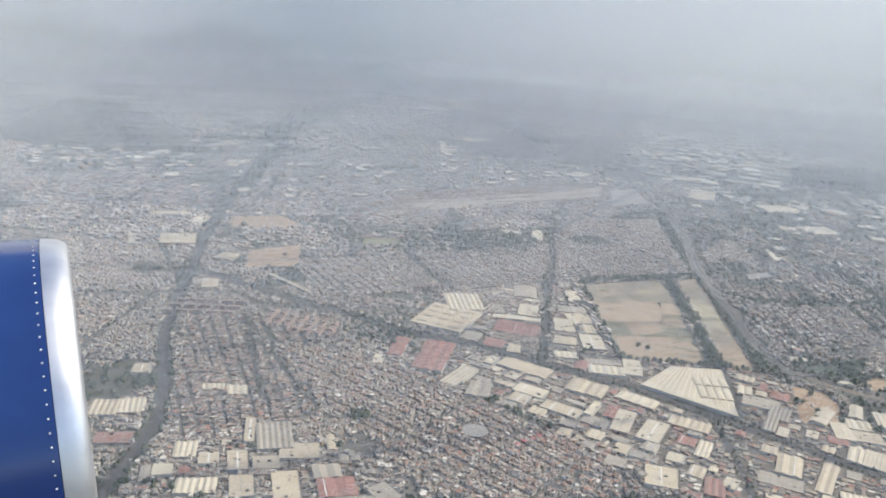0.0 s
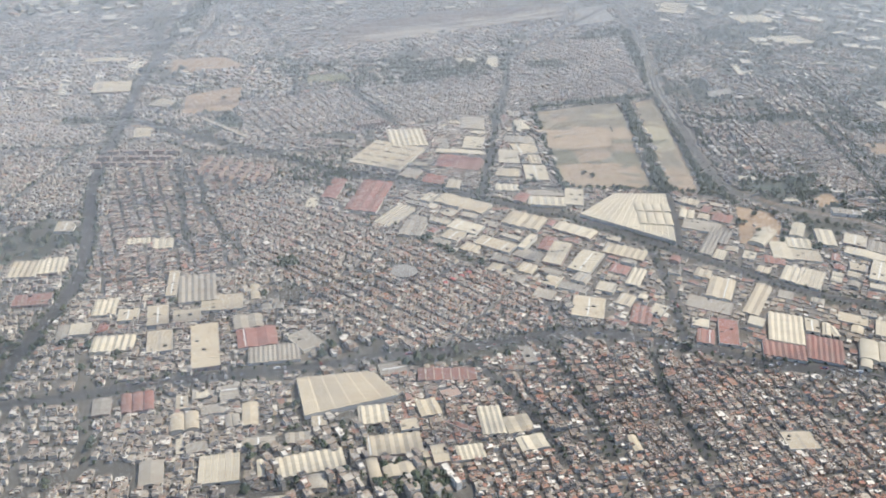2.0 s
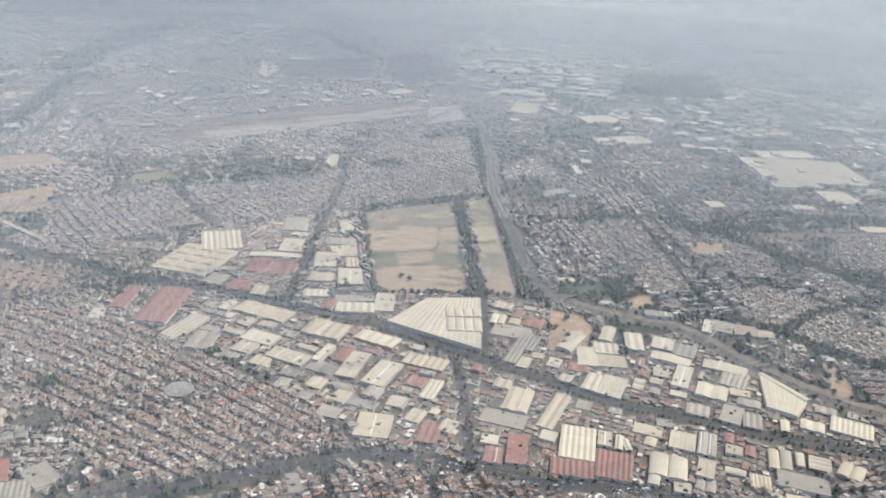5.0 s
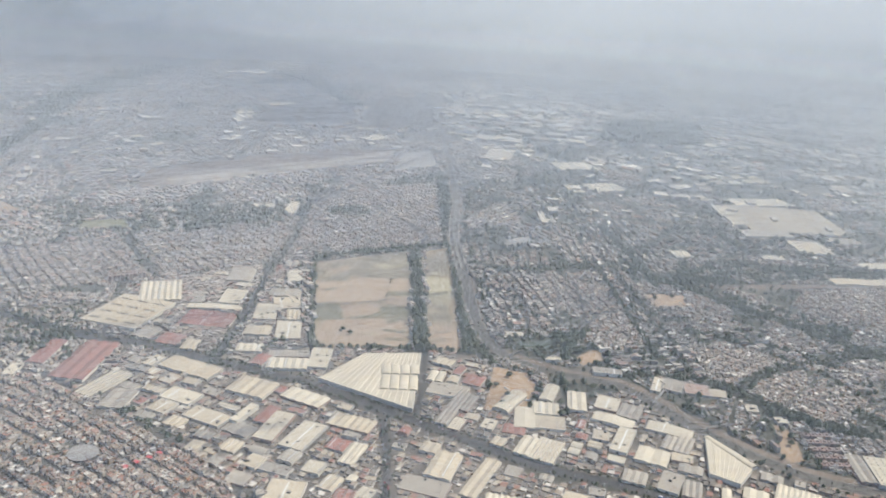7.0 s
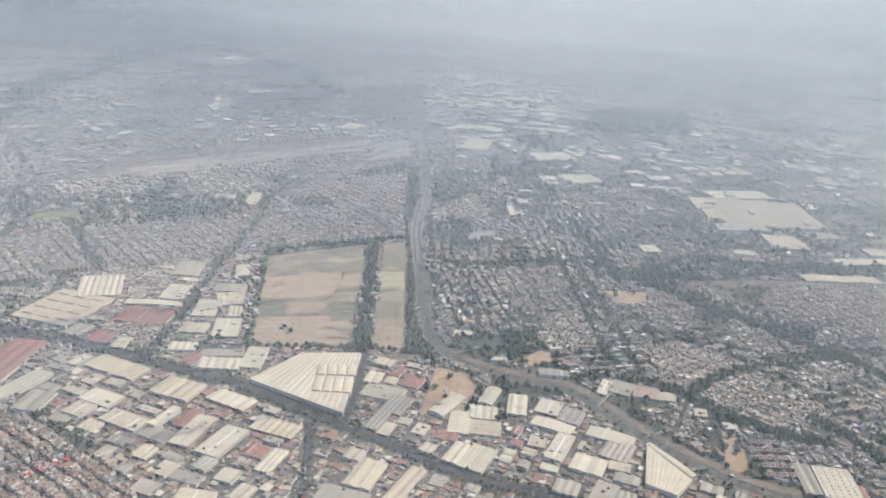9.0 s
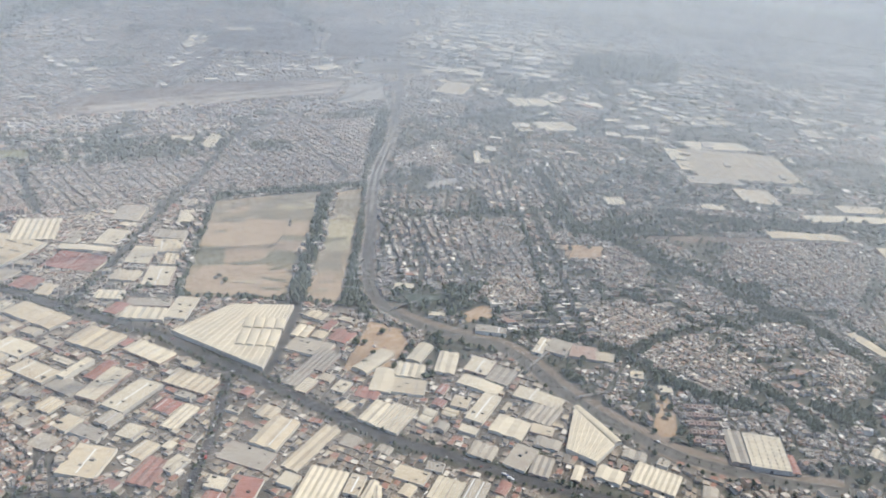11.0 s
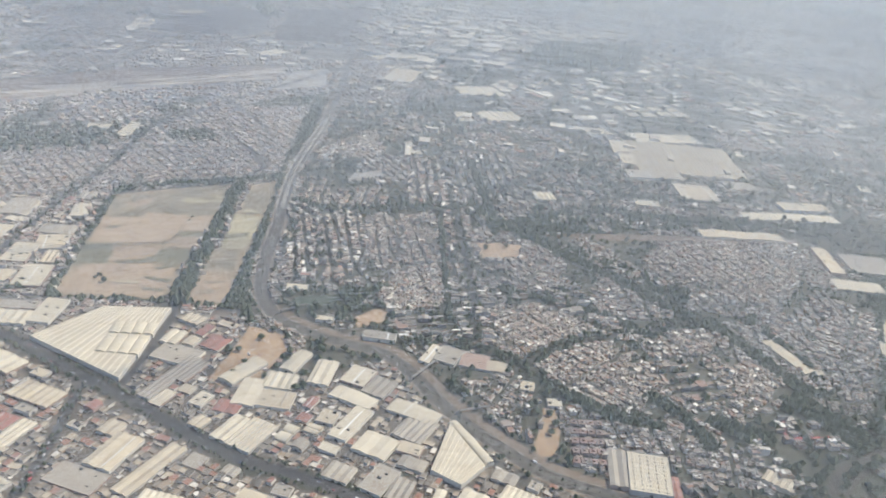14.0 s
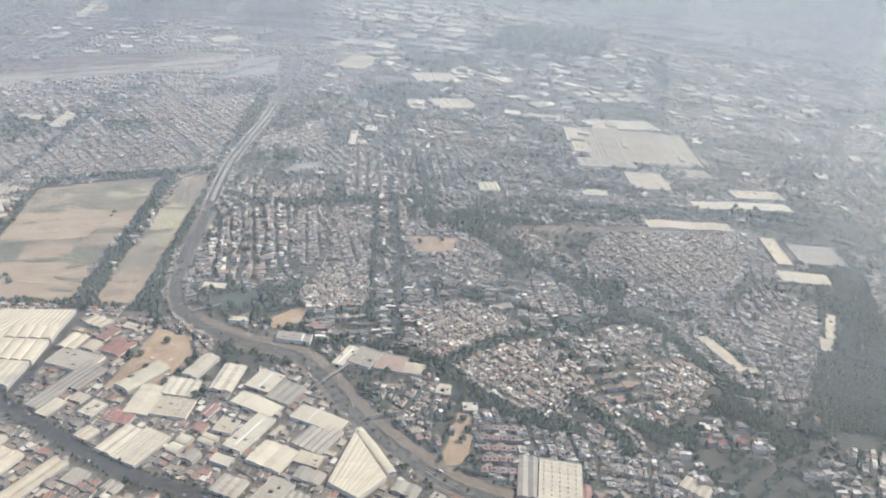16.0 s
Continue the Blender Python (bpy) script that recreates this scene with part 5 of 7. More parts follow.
# green belts between the estates
EAST_BELTS = [([(631, 1158), (668, 1107), (711, 1059), (754, 1004), (781, 974), (797, 960), (821, 899), (841, 857), (866, 850)], 16), ([(571, 1426), (584, 1277), (589, 1155)], 14), ([(618, 1200), (663, 1193), (720, 1179)], 26), ([(739, 802), (762, 787), (783, 781)], 20), ([(823, 847), (843, 810), (861, 777)], 30), ([(1048, 1119), (992, 962), (919, 811)], 60), ([(429, 985), (442, 942)], 16), ([(469, 1202), (486, 1225), (528, 1221), (569, 1244)], 7), ([(695, 831), (717, 803), (729, 763)], 12), ([(620, 830), (653, 800), (695, 787)], 12), ([(530, 935), (524, 1221)], 5), ([(584, 1011), (676, 974), (724, 934)], 10)]
for pts, width in EAST_BELTS:
    claim_line(smooth_line(pts, 6), width / 2)
claim_poly([(8 + 13.5 * math.cos(q), 714 + 13.5 * math.sin(q)) for q in np.linspace(0, 6.1, 18)])
claim_poly([(-99.7 + 9 * math.cos(q), 716 + 7 * math.sin(q)) for q in np.linspace(0, 6.1, 18)])


def quarter(poly, angle, front, depth, street, block, trees, **kw):
    QUARTERS.append(fabric(poly, angle, front, depth, street, block, trees, **kw))
    claim_poly(poly, 1.0)


quarter([(-239, 871), (-73, 838), (16, 773), (124, 701), (146, 622), (36, 592), (-30, 608), (-116, 710)], -31.5, 2.9, 4.7, 3.9, 22, 0.30, red=True, mess=0.1)
quarter([(-339, 919), (-210, 940), (-143, 751), (-153, 664), (-215, 637), (-262, 660)], -68, 3.1, 5.2, 3.6, 16, 0.34, red=True)
quarter([(-30, 540), (15, 556), (124, 600), (205, 615), (299, 595), (357, 575), (420, 560), (560, 420), (400, 380), (122, 380), (52, 470)], -74, 2.9, 4.7, 3.0, 24, 0.16, red=True, keep=True, mess=0.18)
quarter([(-287, 1165), (-89, 1247), (91, 1520), (312, 1692), (325, 1310), (122, 1245), (72, 1164), (-89, 1090), (-196, 1010)], -57, 3.4, 4.8, 4.2, 12, 0.16, fill=0.95, mess=0.25)
quarter([(351, 1103), (363, 1170), (428, 1184), (450, 1025), (423, 1002), (368, 995)], 94, 8.0, 3.8, 4.8, 3, 0.34, fill=0.9, tall=1.7)
quarter([(434, 1177), (460, 1195), (475, 1129), (476, 1070), (462, 1030), (447, 1064)], -80, 3.0, 4.6, 3.4, 16, 0.34, red=True)
quarter([(472, 1191), (496, 1196), (520, 1107), (527, 1039), (501, 997), (481, 1031), (484, 1086)], -79, 3.0, 4.6, 3.4, 16, 0.34, red=True)
quarter([(455, 1011), (474, 1056), (501, 991), (527, 1033), (534, 979), (483, 941), (460, 965)], 65, 3.0, 4.6, 3.4, 16, 0.3, red=True)
quarter([(527, 1225), (537, 1227), (544, 1029), (535, 1028)], -88, 9.0, 4.4, 4.0, 3, 0.2, fill=0.95, tall=1.5)
quarter([(543, 1228), (562, 1233), (563, 1033), (548, 1030)], -88, 3.0, 4.6, 3.4, 16, 0.35)
quarter([(479, 988), (567, 1002), (572, 942), (571, 909), (468, 894), (471, 939)], 7, 8.0, 3.8, 4.8, 3, 0.4, fill=0.88, tall=1.5, dark=True)
quarter([(567, 973), (622, 985), (660, 955), (671, 936), (622, 907), (588, 884), (564, 903)], 38, 3.0, 4.6, 3.4, 16, 0.34, red=True)
quarter([(592, 1092), (612, 1110), (650, 1048), (664, 1038), (624, 1016), (591, 1048)], -46, 3.0, 4.4, 4.2, 14, 0.35)
quarter([(625, 1120), (646, 1125), (661, 1066), (650, 1053)], -62, 3.0, 4.4, 3.6, 14, 0.3, red=True)
quarter([(590, 1009), (666, 1032), (677, 980), (697, 966), (687, 936), (658, 960), (628, 989), (588, 977)], 6, 9.0, 3.8, 7.0, 4, 0.62, fill=0.8, tall=1.6, dark=True)
quarter([(589, 855), (620, 892), (669, 924), (694, 912), (712, 874), (713, 842), (697, 818), (672, 804), (654, 806), (629, 822), (607, 843)], -46, 3.0, 4.6, 3.4, 16, 0.28, red=True)
quarter([(725, 939), (799, 966), (803, 950), (785, 922), (754, 907), (732, 899), (721, 921)], 22, 3.0, 4.6, 3.4, 16, 0.25, red=True)
quarter([(709, 882), (758, 898), (762, 848), (730, 822), (719, 857)], 20, 10.0, 3.6, 9.0, 4, 0.7, fill=0.8, tall=1.6, dark=True)
quarter([(784, 892), (818, 911), (828, 862), (813, 832), (782, 825), (774, 848)], -48, 3.0, 4.6, 3.4, 16, 0.28, red=True)
quarter([(705, 812), (724, 818), (743, 791), (741, 770), (704, 766), (697, 793)], -27, 3.4, 5.0, 4.0, 12, 0.4)
quarter([(673, 1150), (701, 1167), (743, 1099), (741, 1051), (713, 1070), (687, 1107)], -49, 3.0, 4.6, 3.4, 16, 0.34, red=True)
quarter([(756, 1120), (794, 1162), (868, 1185), (951, 1201), (961, 1163), (929, 1084), (903, 1063), (847, 1022), (809, 993), (784, 1030), (748, 1063)], -73, 3.0, 4.6, 3.4, 16, 0.28, red=True)
quarter([(847, 995), (877, 1006), (884, 957), (875, 925), (849, 939)], -67, 3.0, 4.6, 3.4, 16, 0.3)
quarter([(891, 956), (910, 991), (951, 1014), (992, 1024), (991, 1006), (934, 903), (907, 908), (874, 918)], -32, 3.2, 4.6, 4.2, 10, 0.12, red=True)
quarter([(538, 834), (584, 853), (603, 826), (585, 801), (583, 755), (565, 785), (540, 811)], -28, 3.2, 5.0, 4.0, 12, 0.45, fill=0.85)
quarter([(696, 757), (744, 770), (772, 747), (775, 717), (698, 716)], -10, 3.2, 5.0, 4.4, 10, 0.5, fill=0.75, dark=True)
quarter([(475, 1400), (526, 1424), (537, 1227), (486, 1223)], 91, 9.5, 3.6, 5.2, 3, 0.3, fill=0.92, tall=1.7)
quarter([(546, 1437), (632, 1475), (621, 1256), (553, 1246)], 89, 9.0, 3.8, 6.5, 4, 0.5, fill=0.85, tall=1.5, dark=True)
quarter([(361, 1283), (376, 1287), (394, 1203), (352, 1181)], 87, 8.0, 3.8, 4.6, 3, 0.35, fill=0.9, tall=1.6)
quarter([(401, 1252), (454, 1285), (464, 1218), (402, 1193)], 83, 8.0, 4.2, 5.0, 3, 0.3, fill=0.85, tall=1.6)
quarter([(348, 1414), (430, 1558), (451, 1423), (355, 1366)], 49, 3.6, 5.2, 3.6, 12, 0.25, red=True)

# the rest of the city: cells round scattered centres, each with its own direction and make
sites = np.array([(sx0 + rng.uniform(-60, 60), sy0 + rng.uniform(-60, 60)) for sx0 in range(-1300, 2000, 190) for sy0 in range(330, 1500, 190) if sx0 < 400]
                 + [(sx0 + rng.uniform(-45, 45), sy0 + rng.uniform(-45, 45)) for sx0 in range(450, 1900, 125) for sy0 in range(640, 1960, 125)]
                 + [(sx0 + rng.uniform(-110, 110), sy0 + rng.uniform(-110, 110)) for sx0 in range(-2200, 2700, 340) for sy0 in range(1580, 4600, 340) if sx0 < 350 or sx0 > 1950 or sy0 > 2050])
near1, near2, owner = np.full((NX, NY), 1e9), np.full((NX, NY), 1e9), np.zeros((NX, NY), int)
for i, s in enumerate(sites):
    w = window(s[0] - 620, s[0] + 620, s[1] - 620, s[1] + 620)
    if not near1[w].size:
        continue
    dd = np.hypot(GX[w[0]][:, None] - s[0], GY[w[1]][None, :] - s[1])
    first = dd < near1[w]
    near2[w] = np.where(first, near1[w], np.minimum(near2[w], dd))
    owner[w] = np.where(first, i, owner[w])
    near1[w] = np.where(first, dd, near1[w])
east_side = (GX[:, None] > 360) & (GY[None, :] < 2300) & (GX[:, None] + 0 * GY[None, :] < 3000)
edge = (near2 - near1) < np.where(east_side, 13.0, 9.0)
edge_spots = np.argwhere(edge & ~taken)
taken |= edge
wild = np.zeros((NX, NY), bool)   # parks and waste ground
for i, j in ((i, j) for i in range(0, NX, 4) for j in range(0, NY, 4)):
    x, y = GX[i], GY[j]
    q = noise.fractal(Vector((x * 0.0062, y * 0.0062, 4.2)), 1.0, 2.0, 3)
    wild[i:i + 4, j:j + 4] = q > (0.23 if x > 380 and y < 2400 else 0.46)
wild_spots = np.argwhere(wild & ~taken)
# scrub and lawn under the trees of the parks and belts
green = (wild | (edge & east_side)) & ~roofed
gi, gj = np.nonzero(green[::4, ::4])
gx, gy = X0 + CELL * 4 * gi, Y0 + CELL * 4 * gj
ok = built_up(gx, gy) & ~taken[gi * 4, gj * 4] | (edge & east_side)[gi * 4, gj * 4]
gx, gy = gx[ok], gy[ok]
V = np.stack([np.stack([gx + ox, gy + oy, np.full(len(gx), 0.04)], 1) for ox, oy in ((0, 0), (10, 0), (10, 10), (0, 10))], 1).reshape(-1, 3)
tagged(bulk("park_ground", V, np.arange(len(V)).reshape(-1, 4), M["park"], "dark dry scrub and lawn under trees", "ground"), kind="structure")
taken |= wild


def owned(f, idx):
    """Only the houses that stand in their own cell."""
    if f is None:
        return None
    i, j = np.clip(((f["x"] - X0) / CELL).astype(int), 0, NX - 1), np.clip(((f["y"] - Y0) / CELL).astype(int), 0, NY - 1)
    ok = owner[i, j] == idx
    return {k: (v[ok] if isinstance(v, np.ndarray) else v) for k, v in f.items()} if ok.any() else None


for idx, s in enumerate(sites):
    step = 340 if s[1] > 1900 or (s[1] > 1460 and s[0] < 400) else 190
    dist = math.hypot(s[0] - CENTRE[0], s[1] - CENTRE[1])
    poly = [(s[0] + step * math.cos(q), s[1] + step * math.sin(q)) for q in np.linspace(0, 2 * math.pi, 9)[:-1]]
    ang = -60 + 22 * math.sin(s[0] * 0.004) + 25 * math.cos(s[1] * 0.003) + rng.normal(0, 14) + (90 if rng.random() < 0.3 else 0)
    east = s[0] > 380 and s[1] < 2000
    works = (430 < s[0] < 1400 and s[1] > 1750 and rng.random() < 0.75) or (dist > 1800 and rng.random() < 0.05)
    red = rng.random() < (0.5 if east else 0.35)
    street_mark = len(street_trees)
    if works and dist > 900:
        f = fabric(poly, ang, 19, 18, 10, 6, 0.25, fill=0.62, tall=1.4, mess=2.0)
        if f:
            f["works"] = True
    elif dist < NEAR:
        if rng.random() < (0.3 if east else 0.12):
            f = fabric(poly, ang, 7.5, 4.2, 5.2, 4, 0.42, fill=0.88, tall=1.6, red=red, mess=0.4, dark=east)
        else:
            f = fabric(poly, ang, 3.2, 5.0, 3.6, 14, 0.42 if east else 0.28, fill=0.84 if east else 0.86, red=red, mess=0.3, dark=east and rng.random() < 0.6)
    elif dist < MID:
        f = fabric(poly, ang, 6.0, 7.0, 5.0, 12, 0.36 if east else 0.25, fill=0.82 if east else 0.84, tall=1.1, red=red, mess=1.2, dark=east and rng.random() < 0.7)
    else:
        f = fabric(poly, ang, 13.0, 15.0, 9.0, 10, 0.3, fill=0.72, tall=1.3, red=red, mess=2.5, dark=rng.random() < 0.5)
    for marks in (street_trees, street_spots):
        for k in range(street_mark, len(marks)):
            m = marks[k]
            if len(m):
                i, j = np.clip(((m[:, 0] - X0) / CELL).astype(int), 0, NX - 1), np.clip(((m[:, 1] - Y0) / CELL).astype(int), 0, NY - 1)
                marks[k] = m[owner[i, j] == idx]
    QUARTERS.append(owned(f, idx))



def far_works(poly, n, small, large, angle, label):
    """Pale works halls far off, in loose rows over a polygon."""
    P = np.array(poly, float)
    xy = rng.uniform(P.min(0), P.max(0), (n * 3, 2))
    xy = xy[inside(xy[:, 0], xy[:, 1], [tuple(p) for p in poly])][:n]
    k = len(xy)
    a = radians(angle)
    row = np.round((xy[:, 0] * math.sin(a) - xy[:, 1] * math.cos(a)) / (large * 1.5)) * large * 1.5
    along_row = xy[:, 0] * math.cos(a) + xy[:, 1] * math.sin(a)
    x, y = along_row * math.cos(a) + row * math.sin(a), along_row * math.sin(a) - row * math.cos(a)
    V, F = box_cloud(x, y, rng.uniform(small, large, k), rng.uniform(small, large * 1.2, k), a + rng.normal(0, 0.05, k), np.zeros(k), rng.uniform(4.5, 8, k))
    bulk("distant_works", V, F, M["works_pale"], label, "works")


far_works([(451, 3271), (860, 3700), (1700, 3700), (1194, 2626), (848, 2428), (670, 2115), (413, 2046)], 420, 14, 46, -14, "pale roofs of a distant works quarter in the haze")
far_works([(-359, 3273), (-163, 3450), (-111, 3063), (-268, 2947)], 45, 14, 46, 20, "pale roofs of distant works in the haze")
far_works([(-900, 1500), (-300, 1450), (-120, 1950), (-200, 2900), (-1300, 2900)], 110, 8, 28, 24, "scattered pale roofs among distant houses")
far_works([(380, 1450), (800, 1500), (1500, 1300), (1900, 2300), (420, 2050)], 90, 7, 24, -8, "scattered pale roofs among distant trees")
far_works([(-150, 1700), (330, 2000), (330, 2150), (-140, 2130)], 40, 8, 26, 24, "pale sheds beside the railway yard")

for q in QUARTERS:
    if q is not None and not q["keep"]:
        emit(q, "housing_quarter", "dense low concrete houses in rows along narrow streets")


def pick(q, keep):
    return {k: (v[keep] if isinstance(v, np.ndarray) else v) for k, v in q.items()}


def house_kind(w, d, h, seed):
    """A flat-roofed concrete house: walls, roof slab, parapet, stair hut, water tank, door and windows."""
    r = random.Random(seed)
    root = thing("house", pose(0, 0, 0), "flat-roofed concrete town house with a water tank on the roof", "house", "town houses south of the boulevard")
    hw, hd = w / 2, d / 2
    part("wall", mesh("wall", *boxes((-hw, -hd, 0, hw, hd, h)), M["house"]), root)
    t = 0.15
    part("parapet", mesh("parapet", *boxes((-hw, -hd, h, hw, -hd + t, h + 0.4), (-hw, hd - t, h, hw, hd, h + 0.4), (-hw, -hd + t, h, -hw + t, hd - t, h + 0.4), (hw - t, -hd + t, h, hw, hd - t, h + 0.4)), M["house"]), root)
    part("roof", mesh("roof", *boxes((-hw + t, -hd + t, h, hw - t, hd - t, h + 0.08)), M["house"]), root)
    sx0, sy0 = r.uniform(-hw + 0.2, 0), r.uniform(-hd + 0.2, hd * 0.3)
    part("stair_hut", mesh("stair_hut", *boxes((sx0, sy0, h + 0.08, sx0 + w * 0.4, sy0 + d * 0.28, h + 1.2)), M["house"]), root)
    k = 8
    cx, cy, rad = hw * 0.5, hd * 0.45, 0.42
    V = [(cx + rad * f * math.cos(q), cy + rad * f * math.sin(q), h + z) for z, f in ((0.08, 1), (0.8, 1), (1.0, 0.55)) for q in np.linspace(0, 2 * math.pi, k + 1)[:-1]]
    F = [(i * k + j, i * k + (j + 1) % k, (i + 1) * k + (j + 1) % k, (i + 1) * k + j) for i in range(2) for j in range(k)] + [tuple(range(2 * k, 3 * k))]
    part("water_tank", mesh("water_tank", V, F, M["tank"]), root, "black plastic water tank")
    for s in (-1,):
        y0 = s * hd
        part("door", mesh("door", *boxes((-hw * 0.7, min(y0, y0 + s * 0.05), 0, -hw * 0.7 + 0.6, max(y0, y0 + s * 0.05), 1.15)), M["dark"]), root)
        V, F = boxes(*[(px, min(y0, y0 + s * 0.04), z, px + 0.8, max(y0, y0 + s * 0.04), z + 0.7) for z in [0.6] for px in (0.1 * w,)])
        part("window", mesh("window", V, F, M["dark"]), root)
    return root


kinds = [house_kind(3.1, 4.6, 2.4, 1), house_kind(2.9, 4.2, 3.0, 2), house_kind(2.8, 5.0, 3.3, 3), house_kind(3.2, 3.8, 2.1, 4), house_kind(3.0, 4.6, 3.8, 5)]
for q in QUARTERS:
    if q is not None and q["keep"]:
        # the houses in the nearest stretch of the quarter are things of their own
        order = np.argsort(np.hypot(q["x"] - 205, q["y"] - 520))
        chosen = np.zeros(len(order), bool)
        chosen[order[:200]] = True
        for i, j in enumerate(order[:200]):
            m = pose(q["x"][j], q["y"][j], 0, 0, 0, math.degrees(q["a"][j]))
            if i < len(kinds):
                kinds[i].matrix_world = m
            else:
                copy_thing(kinds[i % len(kinds)], m)
        emit(pick(q, ~chosen), "housing_quarter", "reddish low concrete houses in rows along narrow streets")


# ---- blocks of flats ----
def flats(x, y, w, d, a, h):
    root = thing("apartment_block", pose(x, y, 0, 0, 0, a), "pinkish concrete slab block of flats", "apartment block", "slab blocks of flats")
    hw, hd = w / 2, d / 2
    part("wall", mesh("wall", *boxes((-hw, -hd, 0, hw, hd, h)), M["slab"]), root)
    part("roof", mesh("roof", *boxes((-hw - 0.15, -hd - 0.15, h, hw + 0.15, hd + 0.15, h + 0.25)), M["slab"]), root)
    part("stair_tower", mesh("stair_tower", *boxes((-0.9, -0.9, h + 0.25, 0.9, 0.9, h + 1.6)), M["slab"]), root)
    n = max(3, int(w / 1.8))
    for s in (-1, 1):
        for z in np.arange(0.5, h - 0.8, 1.6):
            y0 = s * hd
            part("window_band", mesh("window_band", *boxes((-hw + 0.4, min(y0, y0 + 0.04 * s), z, hw - 0.4, max(y0, y0 + 0.04 * s), z + 0.6)), M["window_band"]), root)


for i in range(5):
    for j in range(3):
        flats(-366 + 17 * i + 3 * j, 914 + 19 * j + 3 * i, 13, 5, 12, 6.5)
for i in range(7):
    for j in range(3):
        flats(-246 + 13 * i, 948 - 17 * j - 3.5 * i, 5, 12, -14, 6.5)
for i in range(9):
    flats(-92 + 6.2 * i * 0.7, 1086 + 2.2 * i, 3, 12, 14, 8)
for i in range(4):
    for j in range(5):
        flats(618 + 6.5 * i + 1.4 * j, 736 + 0.0 * i + 12.1 * j, 5.2, 5.6, 0, 3.4)

# ---- trees ----
OCT_V = np.array([(1, 0, 0), (0, 1, 0), (-1, 0, 0), (0, -1, 0), (0, 0, 1), (0, 0, -0.7)], float)
OCT_F = np.array([(0, 1, 4), (1, 2, 4), (2, 3, 4), (3, 0, 4), (1, 0, 5), (2, 1, 5), (3, 2, 5), (0, 3, 5)])


def crown(lumps, seed):
    """One crown, about 1 across, of ragged leaf clumps round its limbs."""
    r = np.random.default_rng(seed)
    V, F = [], []
    for i in range(lumps):
        q, rad = r.uniform(0, 2 * math.pi), 0.30 * math.sqrt(r.random())
        c = np.array([rad * math.cos(q), rad * math.sin(q), 0.42 + r.uniform(-0.12, 0.30)])
        s = r.uniform(0.16, 0.30) * (1.8 if lumps < 2 else 1.5 if lumps < 5 else 1.1)
        turn = r.uniform(0, 2 * math.pi)
        v = OCT_V * r.uniform(0.7, 1.35, (6, 1)) * s * (1.15, 1.15, 0.9)
        v = np.stack([v[:, 0] * math.cos(turn) - v[:, 1] * math.sin(turn), v[:, 0] * math.sin(turn) + v[:, 1] * math.cos(turn), v[:, 2]], 1) + c
        F.append(OCT_F + 6 * i)
        V.append(v)
    return np.vstack(V), np.vstack(F)


def woods(name, spots, lumps, label):
    """Many trees as one mesh. spots: x, y, width."""
    if len(spots) == 0:
        return
    kinds = [crown(lumps, 50 + i) for i in range(9)]
    V, F, base = [], [], 0
    which = rng.integers(0, 9, len(spots))
    for k, (cv, cf) in enumerate(kinds):
        s = spots[which == k]
        n = len(s)
        if not n:
            continue
        a = rng.uniform(0, 2 * math.pi, n)
        ca, sa = np.cos(a)[:, None], np.sin(a)[:, None]
        wd = s[:, 2:3]
        v = np.stack([(cv[:, 0] * ca - cv[:, 1] * sa) * wd + s[:, 0:1], (cv[:, 0] * sa + cv[:, 1] * ca) * wd + s[:, 1:2], cv[None, :, 2] * wd * rng.uniform(0.9, 1.4, (n, 1))], -1)
        V.append(v.reshape(-1, 3))
        F.append((cf[None] + len(cv) * np.arange(n)[:, None, None]).reshape(-1, 3) + base)
        base += len(cv) * n
    bulk(name, np.vstack(V), np.vstack(F), M["leaf"], label, "trees")


def along(name, offs, spacing, size, jitter=1.5, lo=0.0, hi=1.0):
    line, n, w = ROAD_LINES[name]
    i0, i1 = int(len(line) * lo), int(len(line) * hi)
    seg = np.linalg.norm(np.diff(line[i0:i1], axis=0), axis=1)
    cum = np.concatenate([[0], np.cumsum(seg)])
    t = np.arange(0, cum[-1], spacing)
    x, y = np.interp(t, cum, line[i0:i1, 0]), np.interp(t, cum, line[i0:i1, 1])
    nx, ny = np.interp(t, cum, n[i0:i1, 0]), np.interp(t, cum, n[i0:i1, 1])
    out = []
    for o in offs:
        out.append(np.stack([x + nx * o + rng.normal(0, jitter, len(t)), y + ny * o + rng.normal(0, jitter, len(t)), size * rng.uniform(0.6, 1.3, len(t))], 1))
    out = np.vstack(out)
    return out[rng.random(len(out)) < 0.9]


def belt(pts, width, spacing, size):
    """Trees in a belt along a line."""
    line = smooth_line(pts, 3)
    n = side_of(line)
    k = int(len(line) * 3 * width / spacing ** 2)
    i = rng.integers(0, len(line), k)
    o = rng.uniform(-width / 2, width / 2, k)
    return np.stack([line[i, 0] + n[i, 0] * o, line[i, 1] + n[i, 1] * o, size * rng.uniform(0.6, 1.3, k)], 1)


def grove(poly, count, size):
    P = np.array(poly, float)
    lo, hi = P.min(0), P.max(0)
    xy = rng.uniform(lo, hi, (count * 2, 2))
    ok = inside(xy[:, 0], xy[:, 1], [tuple(p) for p in poly])
    xy = xy[ok][:count]
    return np.column_stack([xy, size * rng.uniform(0.6, 1.4, len(xy))])


